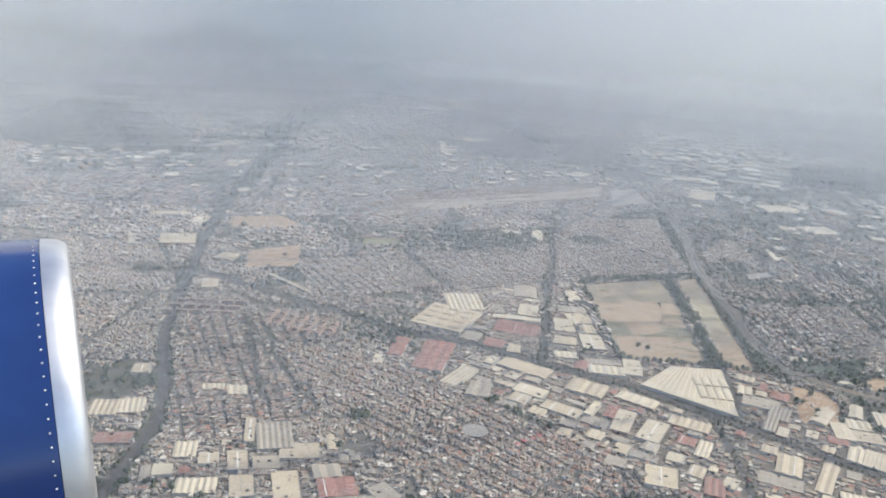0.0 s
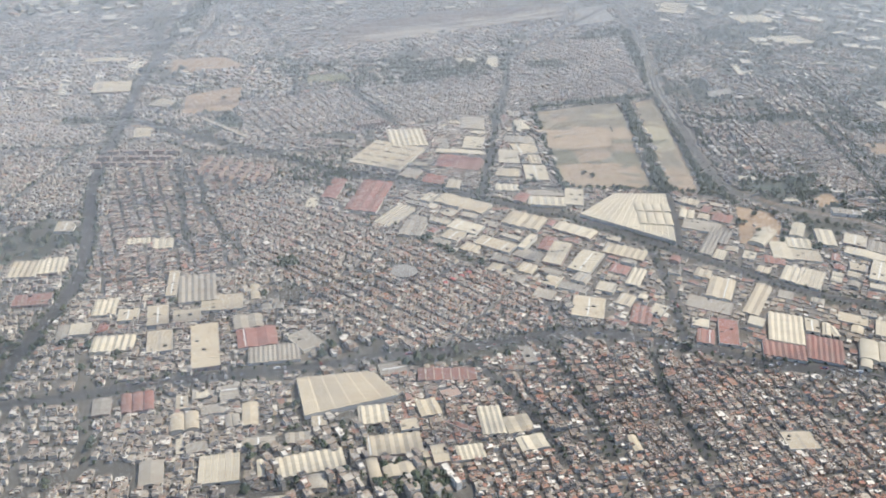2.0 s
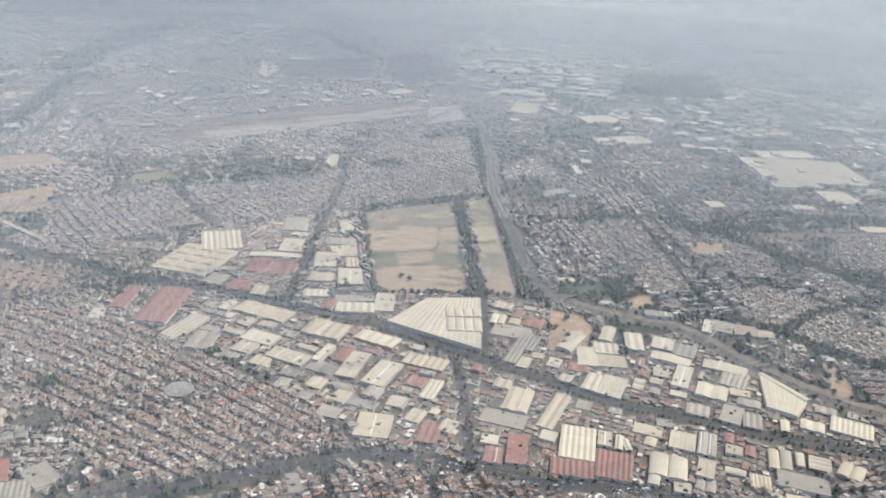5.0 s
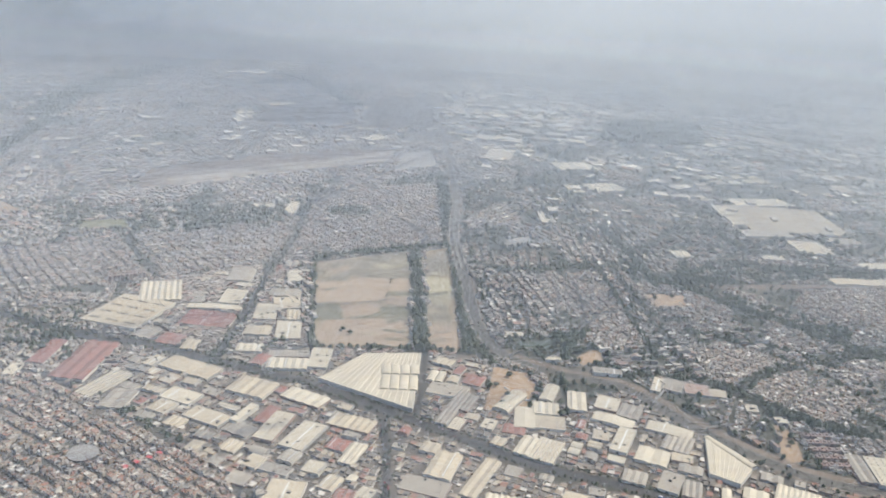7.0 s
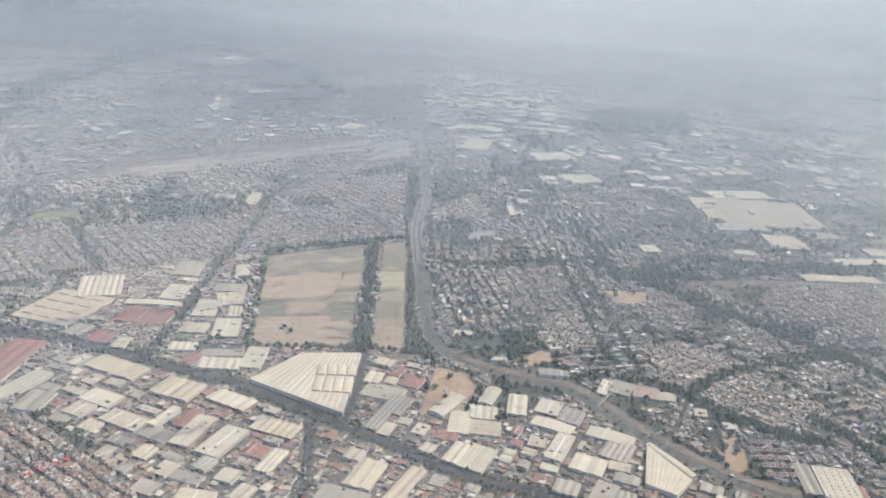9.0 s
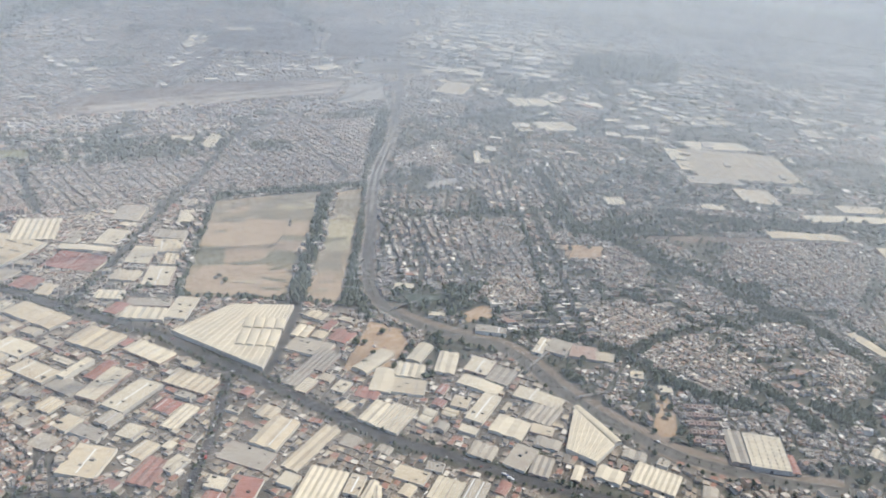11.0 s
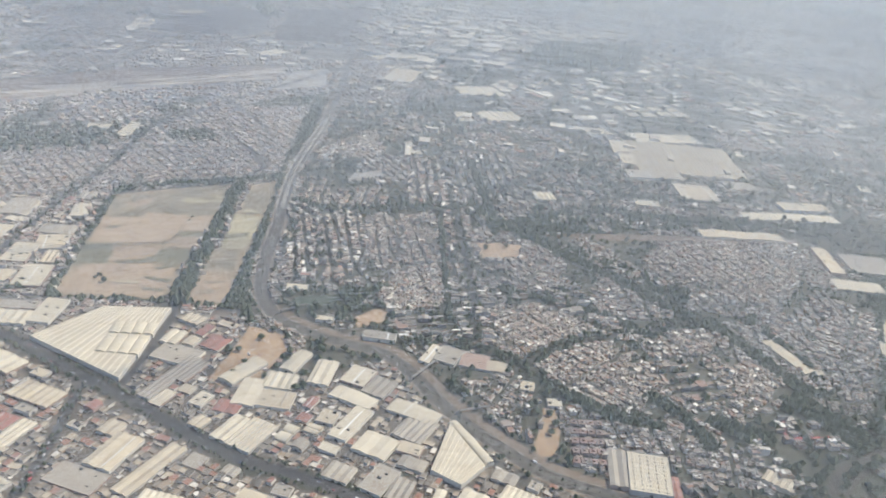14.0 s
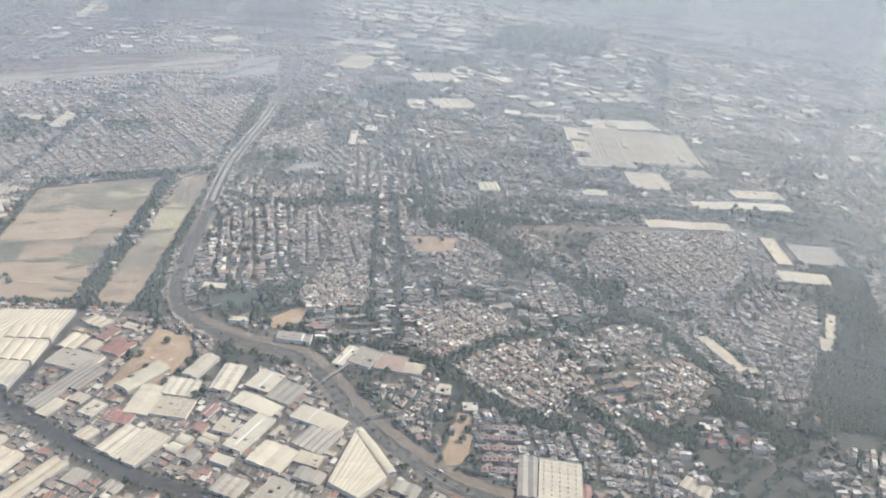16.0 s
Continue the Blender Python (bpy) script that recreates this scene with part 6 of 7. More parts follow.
belts = [
    belt([(166, 925), (140, 1198), (143, 1206)], 9, 3.0, 6), belt([(140, 1204), (270, 1262), (345, 1300)], 13, 3.2, 6.5),
    belt([(166, 921), (215, 928), (273, 933)], 6, 3.2, 5), belt([(288, 929), (328, 932)], 6, 3.2, 5), belt([(278, 930), (276, 1040), (272, 1260)], 14, 3.0, 6),
    belt([(326, 930), (325, 1100), (323, 1290)], 7, 3.0, 5.5), belt([(355, 1010), (354, 1200), (350, 1420)], 6, 3.6, 4), belt([(350, 905), (338, 940), (330, 985)], 9, 3.2, 5.5),
    belt([(320, 1300), (322, 1450), (330, 1700)], 14, 4.5, 6), along("avenue", (-6.4, 6.4), 4.5, 3.2, 0.8, lo=0.12, hi=0.95), along("left_avenue", (-7.5, 7.5), 6, 4.4, hi=0.6), along("tree_avenue", (-4, 4), 3.6, 4.8),
    along("boulevard", (-6.8, 6.8), 9, 3.2), along("ring", (-4, 4), 5, 5), along("curve", (-5, 5), 4, 5), along("interchange", (-7, 8), 6, 6), along("north", (-5, 5), 5, 6.5), along("estate", (-4.5, 4.5), 6, 5),
    along("colony", (-5, 5), 6, 5), along("south_a", (-3.4, 3.4), 5, 3), along("south_b", (-3.4, 3.4), 5, 3), along("south_c", (-3.4, 3.4), 6, 3), along("crossing", (-4, 4), 8, 3.2), along("inner_a", (-2.6, 2.6), 6, 2.6), along("inner_b", (-2.6, 2.6), 6, 2.6),
    along("works", (-4.5, 4.5), 8, 5), along("highway", (12, -18), 8, 4, hi=0.45), along("highway", (0,), 9, 2.2, 0.3, hi=0.5),
    grove([(870, 760), (1010, 800), (1150, 1000), (1020, 1250), (985, 1030), (950, 900)], 300, 6.5),
    grove([(600, 1160), (680, 1140), (790, 1030), (770, 1000), (700, 1090)], 380, 6.5), grove([(640, 1200), (980, 1215), (1100, 1290), (640, 1250)], 380, 7), grove([(-79, 1384), (-54, 1278), (111, 1394), (97, 1486)], 380, 7),
    grove([(799, 2413), (1064, 2451), (981, 2165), (738, 2154)], 1500, 15), grove([(-160, 910), (-60, 870), (-90, 1000), (-150, 990)], 170, 5), grove([(-230, 1290), (-120, 1340), (-60, 1290), (-140, 1240)], 120, 6),
    grove([(-400, 1150), (-340, 1020), (-240, 1050), (-330, 1270)], 160, 6), grove([(420, 925), (480, 905), (470, 960), (440, 980)], 70, 5.5), grove([(380, 960), (470, 1000), (460, 975), (395, 945)], 60, 6),
    grove([(640, 1300), (1100, 1330), (1200, 1500), (700, 1460)], 300, 8), grove([(350, 1450), (560, 1500), (700, 1750), (380, 1700)], 200, 8), grove([(18, 436), (60, 430), (66, 452), (22, 458)], 90, 5), grove([(-109, 711), (-92, 709), (-90, 721), (-107, 723)], 60, 5),
    grove([(1000, 1100), (1500, 1150), (1600, 1600), (1100, 1500)], 700, 8.5), grove([(335, 818), (348, 815), (352, 850), (338, 852)], 16, 6), grove([(385, 800), (410, 805), (405, 835), (390, 826)], 14, 6),
]
cells = wild_spots[(rng.random(len(wild_spots)) < 0.075) & built_up(X0 + CELL * wild_spots[:, 0], Y0 + CELL * wild_spots[:, 1])]
size = np.where(np.hypot(X0 + CELL * cells[:, 0] - CENTRE[0], Y0 + CELL * cells[:, 1] - CENTRE[1]) < NEAR, 5.5, 8.5)
keep = (size < 6) | (rng.random(len(cells)) < 0.35)
belts.append(np.column_stack([X0 + CELL * (cells[:, 0] + rng.random(len(cells))), Y0 + CELL * (cells[:, 1] + rng.random(len(cells))), size * rng.uniform(0.6, 1.4, len(cells))])[keep])
cells = edge_spots[(rng.random(len(edge_spots)) < np.where(X0 + CELL * edge_spots[:, 0] > 360, 0.10, 0.06)) & built_up(X0 + CELL * edge_spots[:, 0], Y0 + CELL * edge_spots[:, 1])]
far_off = np.hypot(X0 + CELL * cells[:, 0] - CENTRE[0], Y0 + CELL * cells[:, 1] - CENTRE[1]) > MID
cells = cells[~far_off | (rng.random(len(cells)) < 0.3)]
belts.append(np.column_stack([X0 + CELL * (cells[:, 0] + rng.random(len(cells))), Y0 + CELL * (cells[:, 1] + rng.random(len(cells))), 5.0 * rng.uniform(0.6, 1.4, len(cells))]))
belts += [*(belt(pts, width, 2.5, 4.6) for pts, width in EAST_BELTS), belt([(836, 985), (862, 877)], 12, 3.6, 6), belt([(563, 1215), (615, 1172), (682, 1176)], 22, 4, 6.5), belt([(1020, 1041), (973, 927), (933, 852), (880, 800)], 26, 4, 7), belt([(-541, 2060), (-505, 1750), (-470, 1500)], 34, 6, 8), belt([(-566, 2064), (-601, 2392), (-570, 2811), (-501, 3149), (-462, 3408)], 70, 9, 15), belt([(-470, 3444), (-235, 3067), (-62, 2898), (114, 2457)], 40, 9, 14),
          grove([(-346, 1380), (-157, 1416), (84, 1430), (83, 1326), (-109, 1267), (-237, 1297)], 420, 7)]
belts += [grove([(131, 1439), (194, 1464), (202, 1423), (148, 1396)], 150, 6), grove([(211, 1623), (269, 1673), (308, 1703), (310, 1652), (229, 1601)], 170, 6.5), grove([(314, 1480), (312, 1583), (317, 1730), (329, 1727), (333, 1539), (332, 1420)], 200, 6.5), grove([(77, 1567), (110, 1586), (117, 1548), (89, 1532)], 60, 6)]   # parks of the colony
spots = np.vstack(belts)
spots = spots[~is_roofed(spots[:, 0], spots[:, 1])]
for poly in BARE:
    spots = spots[~inside(spots[:, 0], spots[:, 1], poly)]
line = ROAD_LINES["highway"][0]
gap = np.array([np.hypot(line[:, 0] - sx1, line[:, 1] - sy1).min() for sx1, sy1 in spots[:, :2]])
spots = spots[(spots[:, 2] < 2.9) | (gap > 8.2 + 0.35 * spots[:, 2])]   # the carriageways stay clear
# bushes of the dry field
spots = np.vstack([spots, *[belt([(224, 1054), (230, 1058), (235, 1064)], 2.4, 2.2, 2.3), belt([(235, 1064), (236, 1077), (238, 1090), (238, 1106)], 1.2, 2.2, 1.8), belt([(241, 1125), (242, 1133), (240, 1139)], 2.6, 2.2, 2.5), belt([(190, 971), (192, 975), (194, 977)], 3.6, 2.2, 2.8), belt([(190, 1108), (192, 1105)], 1.5, 2.2, 2.4), belt([(209, 1143), (210, 1149)], 1.5, 2.2, 2.6), belt([(166, 1167), (173, 1165)], 3, 2.2, 2.4)]])
strees = np.vstack(street_trees)
strees[:, 2] *= rng.uniform(2.4, 4.6, len(strees))
dist = np.hypot(strees[:, 0] - CENTRE[0], strees[:, 1] - CENTRE[1])
close = dist < 800
woods("street_trees", strees[close], 5, "dusty dark green street trees between houses")
woods("street_trees", strees[~close & (dist < NEAR)], 3, "dusty dark green street trees between houses")
woods("street_trees", strees[(dist >= NEAR) & (rng.random(len(strees)) < np.where(strees[:, 0] > 380, 0.7, 0.45))], 1, "dark trees between distant houses")
dist = np.hypot(spots[:, 0] - CENTRE[0], spots[:, 1] - CENTRE[1])
woods("tree_belts", spots[dist < 900], 4, "belts of dusty dark green trees along roads and fields")
woods("tree_belts", spots[(dist >= 900) & (dist < 1400)], 2, "belts of dark trees in the haze")
woods("tree_belts", spots[dist >= 1400], 1, "belts of dark trees in the haze")


def tree_kind(seed):
    """A single tree: tapered trunk with limbs, and a crown of leaf clumps."""
    r = random.Random(seed)
    root = thing("tree", pose(0, 0, 0), "lone dusty green tree on bare earth", "tree", "lone trees on the earth lots")
    V, F = [], []

    def limb(p, q, r0, r1):
        p, q = Vector(p), Vector(q)
        m = (q - p).to_track_quat("Z", "Y").to_matrix()
        base = len(V)
        for c, rr in ((p, r0), (q, r1)):
            for k in range(6):
                V.append(c + m @ Vector((rr * math.cos(k * math.pi / 3), rr * math.sin(k * math.pi / 3), 0)))
        F.extend((base + k, base + (k + 1) % 6, base + 6 + (k + 1) % 6, base + 6 + k) for k in range(6))

    limb((0, 0, 0), (0.05, 0.1, 1.8), 0.28, 0.18)
    for i in range(5):
        q = i * 1.26 + r.uniform(-0.3, 0.3)
        limb((0.05, 0.1, 1.7), (1.3 * math.cos(q), 1.3 * math.sin(q), 2.8 + r.uniform(0, 0.8)), 0.12, 0.04)
    part("trunk", mesh("trunk", V, F, M["bark"]), root)
    cv, cf = crown(22, seed)
    part("crown", mesh("crown", cv * 6.0, [tuple(int(i) for i in t) for t in cf], M["leaf"]), root)
    return root


tree_a, tree_b = tree_kind(301), tree_kind(302)
lone = [(352, 822), (358, 838), (349, 858), (364, 880), (372, 896), (386, 884), (391, 846), (377, 820), (604, 770), (609, 782), (606, 795), (575, 1112), (599, 1120), (201, 964), (-296, 1180)]
tree_a.matrix_world, tree_b.matrix_world = pose(*lone[0], 0), pose(*lone[1], 0)
for i, (tx, ty) in enumerate(lone[2:]):
    copy_thing((tree_a, tree_b)[i % 2], pose(tx, ty, 0, 0, 0, 67 * i))


# ---- cars ----
def car_kind(name, L, W, H, label, cat):
    root = thing(name, pose(0, 0, 0), label, cat, "cars on the roads")
    V = [(-L / 2, -W / 2, 0.15), (L / 2, -W / 2, 0.15), (L / 2, W / 2, 0.15), (-L / 2, W / 2, 0.15), (-L / 2, -W / 2, 0.45 * H), (L / 2, -W / 2, 0.42 * H), (L / 2, W / 2, 0.42 * H), (-L / 2, W / 2, 0.45 * H)]
    F = box(0, 0, 0, 1, 1, 1)[1]
    part("body", mesh("body", V, F, M["car"]), root)
    a, c = -L * 0.42, L * 0.22
    V = [(a, -W * 0.46, 0.44 * H), (c, -W * 0.46, 0.43 * H), (c, W * 0.46, 0.43 * H), (a, W * 0.46, 0.44 * H), (a * 0.8, -W * 0.4, H), (c * 0.5, -W * 0.4, H), (c * 0.5, W * 0.4, H), (a * 0.8, W * 0.4, H)]
    part("cabin", mesh("cabin", V, F, M["car"]), root)
    return root


car = car_kind("car", 2.2, 0.95, 0.75, "small car on asphalt", "car")
bus = car_kind("bus", 5.6, 1.25, 1.6, "pale city bus on asphalt", "bus")
first_car = first_bus = True
crng = random.Random(3)
for name, lanes, count, lo, hi in (("boulevard", (-3.8, -1.6, 1.6, 3.8), 170, 0.2, 0.85), ("avenue", (-3.2, -1.3, 1.3, 3.2), 45, 0.3, 0.85), ("crossing", (-2.4, -0.9, 0.9, 2.4), 26, 0.1, 0.95), ("highway", (-5.8, -4, -2.1, 2.1, 4, 5.8), 44, 0.05, 0.5), ("left_avenue", (-4, -1.6, 1.6, 4), 20, 0.05, 0.3), ("south_a", (-2, 2), 12, 0.05, 0.5), ("works", (-2.2, 2.2), 14, 0.05, 0.7)):
    line, n, w = ROAD_LINES[name]
    used = set()
    for i in range(count):
        j, o = int(len(line) * crng.uniform(lo, hi)), crng.choice(lanes)
        if (j, o) in used:
            continue
        used.add((j, o))
        p = line[j] + n[j] * o
        ang = math.degrees(math.atan2(-n[j][0], n[j][1])) + (180 if o > 0 else 0)
        m = pose(p[0], p[1], 0.12, 0, 0, ang)
        src, first = (bus, first_bus) if crng.random() < 0.08 else (car, first_car)
        if first:
            src.matrix_world = m
            if src is car:
                first_car = False
            else:
                first_bus = False
        else:
            copy_thing(src, m)

# lorries and cars in the lorry park
for i in range(5):
    for j in range(9):
        if crng.random() < 0.7:
            copy_thing(bus if j > 5 else car, pose(-108 + 4.6 * i - 1.6 * j + crng.uniform(-0.4, 0.4), 467 + 4.4 * j + crng.uniform(-0.4, 0.4) + 0.4 * i, 0.08, 0, 0, 17 + crng.choice((0, 180)) + crng.uniform(-4, 4)))


for i in range(22):
    copy_thing(bus if i % 5 == 0 else car, pose(crng.uniform(356, 390), crng.uniform(826, 892), 0.08, 0, 0, crng.uniform(0, 360)))


# ---- hills ----
hill(-960, 1945, 250, 170, 80, 1.0)
hill(-1215, 3185, 780, 260, 175, 2.0)
hill(-1830, 3080, 760, 330, 270, 3.0)
hill(-700, 3700, 620, 300, 90, 4.0)


# ---- bridges, reservoir, tarpaulins ----
def footbridge(x, y, length, a):
    root = thing("footbridge", pose(x, y, 0, 0, 0, a), "pale concrete footbridge over the motorway", "footbridge", "footbridges over the motorway")
    L = length / 2
    part("deck", mesh("deck", *boxes((-L, -0.9, 3.2, L, 0.9, 3.55)), M["yard"]), root)
    for s in (-1, 1):
        part("railing", mesh("railing", *boxes((-L, s * 0.9 - 0.06, 3.55, L, s * 0.9 + 0.06, 4.1)), M["steel"]), root)
        part("pier", mesh("pier", *boxes((s * (L - 1.5) - 0.4, -0.6, 0, s * (L - 1.5) + 0.4, 0.6, 3.2)), M["yard"]), root)
        part("stair", mesh("stair", [(s * L, -0.8, 3.5), (s * L, 0.8, 3.5), (s * (L + 5), 0.8, 0), (s * (L + 5), -0.8, 0), (s * L, -0.8, 2.9), (s * L, 0.8, 2.9), (s * (L + 4.2), 0.8, 0), (s * (L + 4.2), -0.8, 0)], box(0, 0, 0, 1, 1, 1)[1], M["yard"]), root)


footbridge(506, 846, 34, 56)
footbridge(548, 794, 30, 20)
footbridge(384, 936, 28, 36)


def reservoir(x, y, r):
    """A round covered reservoir, slightly domed, with a rim."""
    root = thing("reservoir", pose(x, y, 0), "round grey covered water reservoir among houses", "reservoir")
    k = 40
    V = [(r * math.cos(q), r * math.sin(q), z) for z in (0, 1.6) for q in np.linspace(0, 2 * math.pi, k + 1)[:-1]]
    part("wall", mesh("wall", V, [(i, (i + 1) % k, k + (i + 1) % k, k + i) for i in range(k)], M["yard"]), root)
    V = [(r * f * math.cos(q), r * f * math.sin(q), 1.6 + 0.5 * (1 - f * f)) for f in (1.02, 0.7, 0.35) for q in np.linspace(0, 2 * math.pi, k + 1)[:-1]] + [(0, 0, 2.1)]
    F = [(i * k + j, i * k + (j + 1) % k, (i + 1) * k + (j + 1) % k, (i + 1) * k + j) for i in range(2) for j in range(k)] + [(2 * k + j, 2 * k + (j + 1) % k, 3 * k) for j in range(k)]
    part("roof", mesh("roof", V, F, M["yard"]), root)


reservoir(8, 714, 12)


def awning(x, y, w, d, a, h):
    root = thing("market_awning", pose(x, y, 0, 0, 0, a), "red market awning stretched over stalls", "awning", "red awnings")
    V = [(-w / 2, -d / 2, h), (w / 2, -d / 2, h), (w / 2, d / 2, h), (-w / 2, d / 2, h), (-w / 2, 0, h + 0.6), (w / 2, 0, h + 0.6)]
    part("cloth", mesh("cloth", V, [(0, 1, 5, 4), (4, 5, 2, 3)], M["red"]), root)
    for sx1 in (-1, 1):
        for sy1 in (-1, 1):
            cx, cy = sx1 * w * 0.48, sy1 * d * 0.48
            part("post", mesh("post", *boxes((cx - 0.08, cy - 0.08, 0, cx + 0.08, cy + 0.08, h + 0.02)), M["steel"]), root)


for i in range(4):
    awning(47 + 7 * i - (i % 2), 694 + 7 * i, 3.6 - 0.2 * i, 5, 40 + 17 * i, 3.6)
for i in range(5):
    awning(796 + 8 * i, 783 + 1.2 * i, 7, 2.4, 8 + 4 * i, 2.2)
for i in range(4):
    awning(796 + 1.5 * i, 788 + 6 * i, 2.2, 6, 12, 2.2)


# ---- haze ----
def scattering(name, shade):
    """Fine droplets that scatter light to both sides. Gives the material's nodes and the shader."""
    m = bpy.data.materials.new(name)
    m.use_nodes = True
    nt = m.node_tree
    nt.nodes.clear()
    tint = (0.942 * shade, 0.979 * shade, 0.998 * shade, 1)
    lit = node(nt, "ShaderNodeMixShader", {0: 0.5, 1: node(nt, "ShaderNodeBsdfDiffuse", {0: tint}).outputs[0], 2: node(nt, "ShaderNodeBsdfTranslucent", {0: tint}).outputs[0]})
    return m, nt, lit.outputs[0]


# the strata bow round the city's edge: foot and outward direction
BOW = np.array([(0, 0, math.sin(radians(q)), math.cos(radians(q))) for q in (-105, -90, -75, -60, -48, -37, -26.5)]
               + [(540, 270, math.sin(radians(q)), math.cos(radians(q))) for q in (-26.5, -15, -4, 7, 18, 29, 40, 52, 66)])


def smog(radius, cover, reach, top, pitch):
    """Thin strata of smog over the city, thicker with height up to reach, that let part of the view through.
    Every other one leans outwards."""
    m, nt, lit = scattering("smog", 0.88 if radius < 800 else 0.98)
    nt.links.new(lit, node(nt, "ShaderNodeOutputMaterial").inputs[0])
    step = radius * pitch
    rng = np.random.default_rng(int(radius))
    z = np.arange(0.6, top, step)
    s = np.clip(z / reach, 0, 1)
    f = np.clip((top - z) / 130, 0, 1)   # thinning out towards the top
    width = cover * s * s * (3 - 2 * s) * f * f * (3 - 2 * f) * step
    lean = np.where(np.arange(len(z)) % 2 == 1, radians(24), 0.0)
    width = width / np.cos(lean - radians(24)) * math.cos(radians(24))
    z = z + rng.uniform(-0.2, 0.2, len(z)) * step
    r0 = radius + rng.uniform(-0.4, 0.4, len(z))
    n, k = len(z), len(BOW)
    wave = rng.uniform(-0.35, 0.35, (n, k)) * step
    V = []
    for side in (-0.5, 0.5):
        r = (r0 + side * width * np.sin(lean))[:, None]
        h = (z + side * width * np.cos(lean))[:, None] + wave
        V.append(np.stack([BOW[:, 0] + r * BOW[:, 2], BOW[:, 1] + r * BOW[:, 3], h], -1).reshape(-1, 3))
    i = (np.arange(n)[:, None] * k + np.arange(k - 1)[None]).ravel()
    tagged(bulk("smog", np.concatenate(V), np.stack([i, i + 1, n * k + i + 1, n * k + i], 1), m, "thin level strata of pale grey smog over the city", "smog"), group="strata of smog")


for radius, cover, reach, top, pitch in ((240, 0.075, 90, 290, 0.0004), (400, 0.165, 100, 290, 0.00017), (610, 0.225, 110, 290, 0.00017), (860, 0.32, 115, 290, 0.00014),
                                         (1160, 0.36, 115, 285, 0.00010), (1520, 0.345, 105, 280, 0.00009), (1950, 0.34, 95, 270, 0.00009)):
    smog(radius, cover, reach, top, pitch)


def far_haze(radius, cover, reach):
    """A veil of haze further off."""
    m, nt, lit = scattering("far_haze", 0.99)
    z = node(nt, "ShaderNodeSeparateXYZ", {0: world_place(nt)}).outputs[2]
    up = node(nt, "ShaderNodeMapRange", {0: z, 1: 0.0, 2: reach, 3: 0.0, 4: cover}, interpolation_type="SMOOTHSTEP").outputs[0]
    out = node(nt, "ShaderNodeMixShader", {0: up, 1: node(nt, "ShaderNodeBsdfTransparent").outputs[0], 2: lit})
    nt.links.new(out.outputs[0], node(nt, "ShaderNodeOutputMaterial").inputs[0])
    q = np.linspace(radians(-75), radians(70), 120)
    x, y = 380 + radius * np.sin(q), 130 + radius * np.cos(q)
    V = np.concatenate([np.stack([x, y, np.full(len(q), 0.3)], 1), np.stack([x, y, np.full(len(q), 500.0)], 1)])
    i = np.arange(len(q) - 1)
    tagged(bulk("haze", V, np.stack([i, i + 1, len(q) + i + 1, len(q) + i], 1), m, "thin pale grey haze hanging over the distant city", "haze"), group="veils of haze", kind="structure")


for radius, cover, reach in ((2150, 0.18, 110), (2350, 0.22, 110), (2600, 0.30, 110), (2850, 0.42, 120), (3150, 0.50, 130), (3500, 0.60, 140), (3900, 0.70, 150)):
    far_haze(radius, cover, reach)

# far distance lost in smog: a wall whose haze glows by emission, paler upward
m = bpy.data.materials.new("far_smog_glow")
m.use_nodes = True
nt = m.node_tree
nt.nodes.clear()
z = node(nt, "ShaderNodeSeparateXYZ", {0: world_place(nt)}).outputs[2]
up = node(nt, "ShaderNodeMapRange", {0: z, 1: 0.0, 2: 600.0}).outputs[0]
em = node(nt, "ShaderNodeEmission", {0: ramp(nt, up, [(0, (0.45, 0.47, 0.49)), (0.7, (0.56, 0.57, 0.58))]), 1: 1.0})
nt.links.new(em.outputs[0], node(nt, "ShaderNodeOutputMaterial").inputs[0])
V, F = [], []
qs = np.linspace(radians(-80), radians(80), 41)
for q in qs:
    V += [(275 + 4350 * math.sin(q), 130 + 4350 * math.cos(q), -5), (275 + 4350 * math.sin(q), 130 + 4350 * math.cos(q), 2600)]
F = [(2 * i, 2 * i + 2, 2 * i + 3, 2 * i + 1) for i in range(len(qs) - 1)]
tagged(new("backdrop", mesh("backdrop", V, F, m)), "pale grey backdrop glowing like the smog that swallows the far distance", "backdrop", kind="structure")


# ---- the jet engine beside the cabin window ----
def lathe(profile, k=72):
    """A surface of revolution about x. profile: x and radius."""
    V = [(px, r * math.cos(q), r * math.sin(q)) for px, r in profile for q in np.linspace(0, 2 * math.pi, k + 1)[:-1]]
    F = [(i * k + j, i * k + (j + 1) % k, (i + 1) * k + (j + 1) % k, (i + 1) * k + j) for i in range(len(profile) - 1) for j in range(k)]
    return V, F


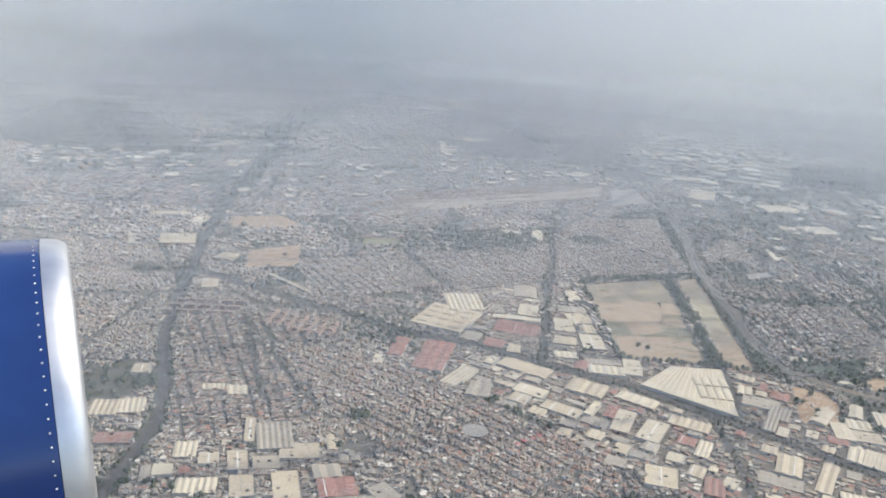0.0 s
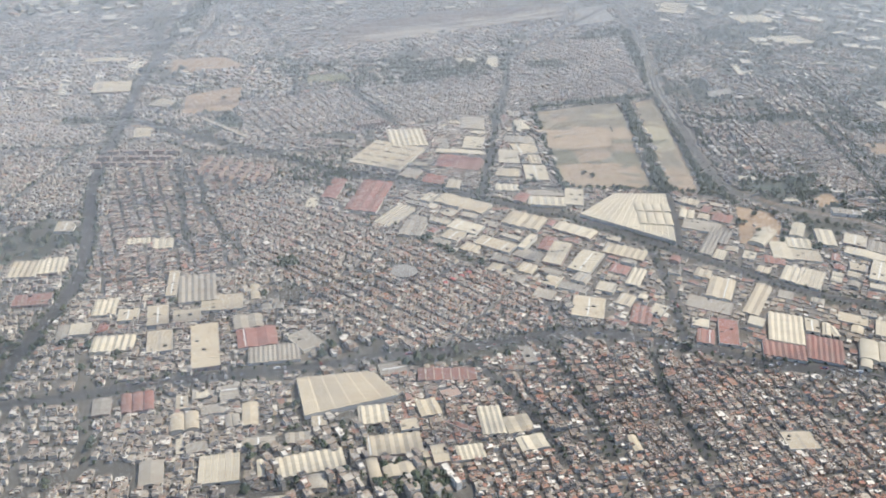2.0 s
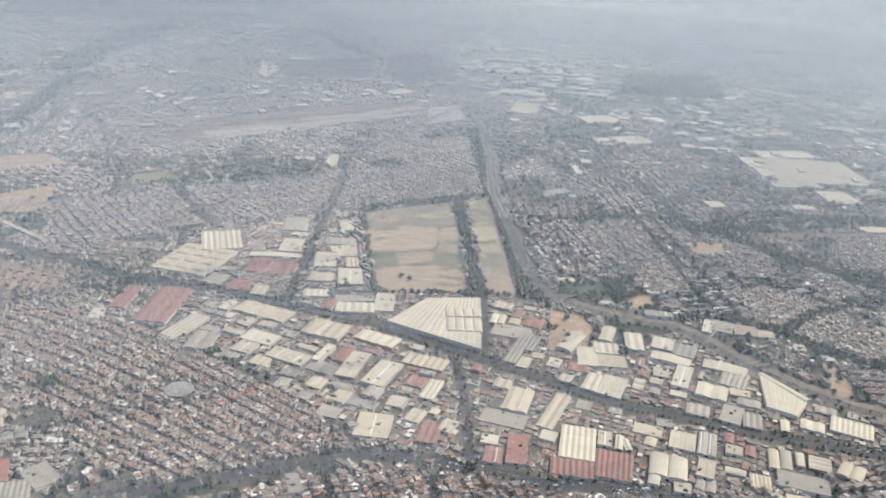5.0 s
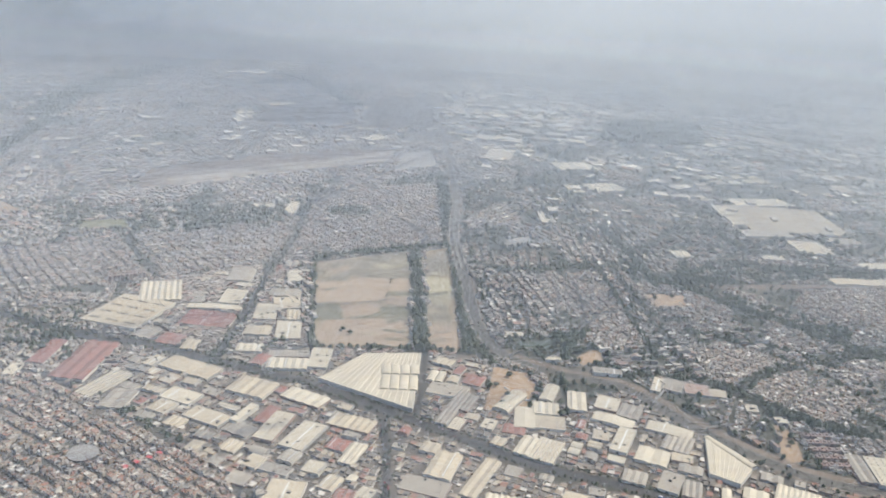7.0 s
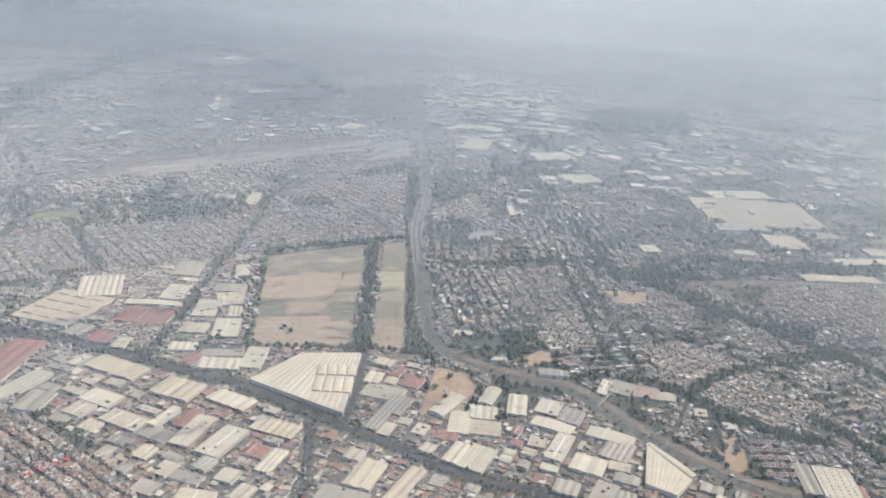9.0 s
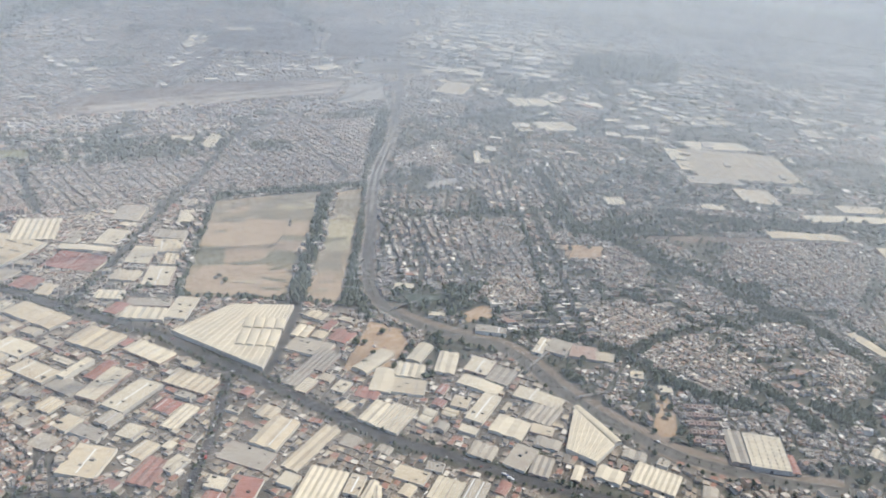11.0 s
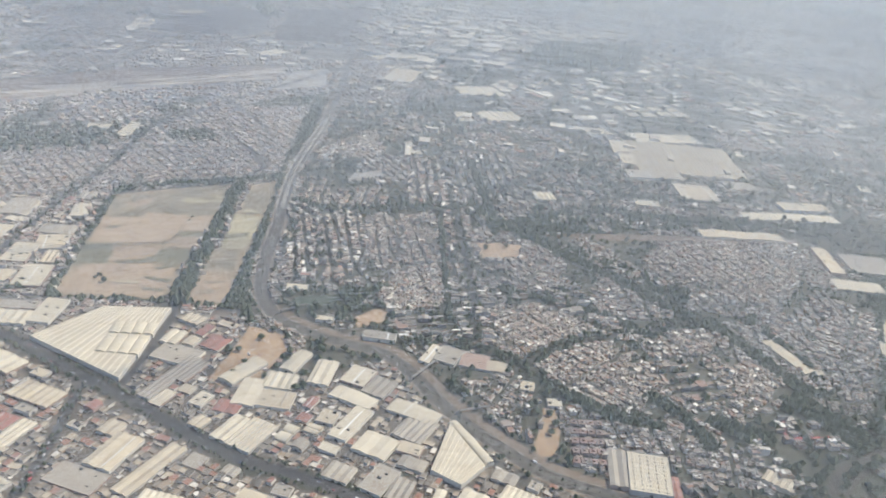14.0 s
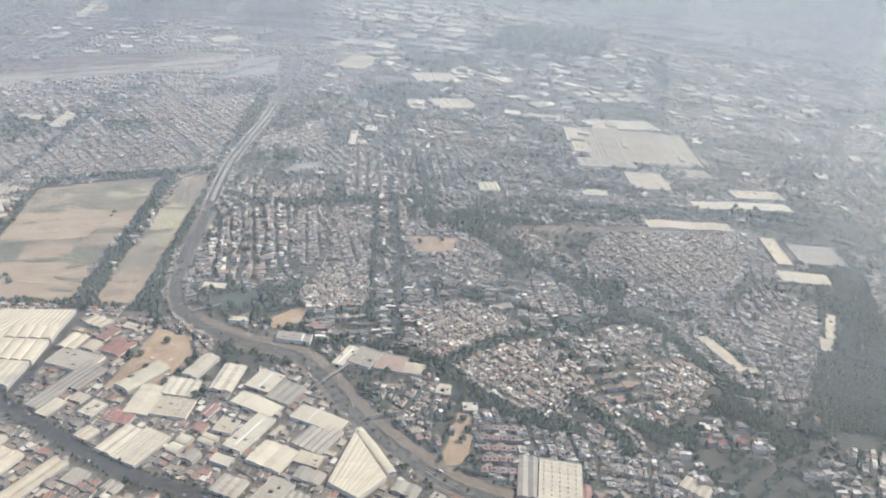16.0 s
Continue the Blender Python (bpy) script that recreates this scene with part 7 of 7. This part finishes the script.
def engine(m):
    root = thing("jet_engine", m, "deep blue jet engine cowling with a polished silver intake lip", "jet engine")
    blue, nt, b = shader("deep_blue_gloss_paint", 0.22, 0.0, 0.0)
    p = place(nt)
    nt.links.new(ramp(nt, noise_at(nt, p, 1.6, 4), [(0.3, (0.016, 0.040, 0.15)), (0.7, (0.024, 0.058, 0.20))]), b.inputs["Base Color"])
    b.inputs["Coat Weight"].default_value = 0.5
    silver, nt, b = shader("polished_aluminium", 0.42, 0.9, 0.0)
    p = place(nt)
    nt.links.new(ramp(nt, noise_at(nt, p, 5, 5), [(0.3, (0.62, 0.63, 0.65)), (0.7, (0.80, 0.81, 0.82))]), b.inputs["Base Color"])
    grey, nt, b = shader("intake_duct_grey", 0.5)
    b.inputs["Base Color"].default_value = (0.25, 0.25, 0.26, 1)
    lip = [(-0.135, 1.0), (-0.10, 0.998), (-0.065, 0.992), (-0.035, 0.982), (-0.012, 0.965), (0.0, 0.945), (-0.004, 0.925), (-0.03, 0.89), (-0.09, 0.85), (-0.16, 0.82)]
    part("intake_lip", mesh("intake_lip", *lathe(lip), silver, True), root, "polished silver intake lip")
    cowl = [(-0.138, 1.0), (-0.4, 1.015), (-0.8, 1.03), (-1.3, 1.035), (-1.9, 1.02), (-2.5, 0.97), (-3.0, 0.88), (-3.3, 0.80)]
    part("cowl", mesh("cowl", *lathe(cowl), blue, True), root)
    part("intake_duct", mesh("intake_duct", *lathe([(-0.16, 0.82), (-0.5, 0.80), (-1.0, 0.80), (-1.02, 0.0)], 48), grey, True), root, "grey intake duct")
    part("nozzle", mesh("nozzle", *lathe([(-3.3, 0.80), (-3.3, 0.55), (-3.9, 0.40), (-3.9, 0.0)], 48), grey, True), root, "grey exhaust nozzle")
    rivet = mesh("rivet", *lathe([(0.0, 0.0), (0.002, 0.003), (0.0, 0.0055)], 8), silver)
    for q in np.linspace(0, 2 * math.pi, 97)[:-1]:
        o = part("rivet", rivet, root)
        o.matrix_basis = Matrix.Translation((-0.165, 1.003 * math.cos(q), 1.003 * math.sin(q))) @ Matrix.Rotation(q, 4, "X") @ Matrix.Rotation(radians(90), 4, "Z")


engine(pose(10.618 - 0.4405 * 4.8 - 0.8975 * 0.13, 2.116 + 0.8977 * 4.8 - 0.4404 * 0.13, 380.577 - 2.42, 0, -3.8, 29.5))
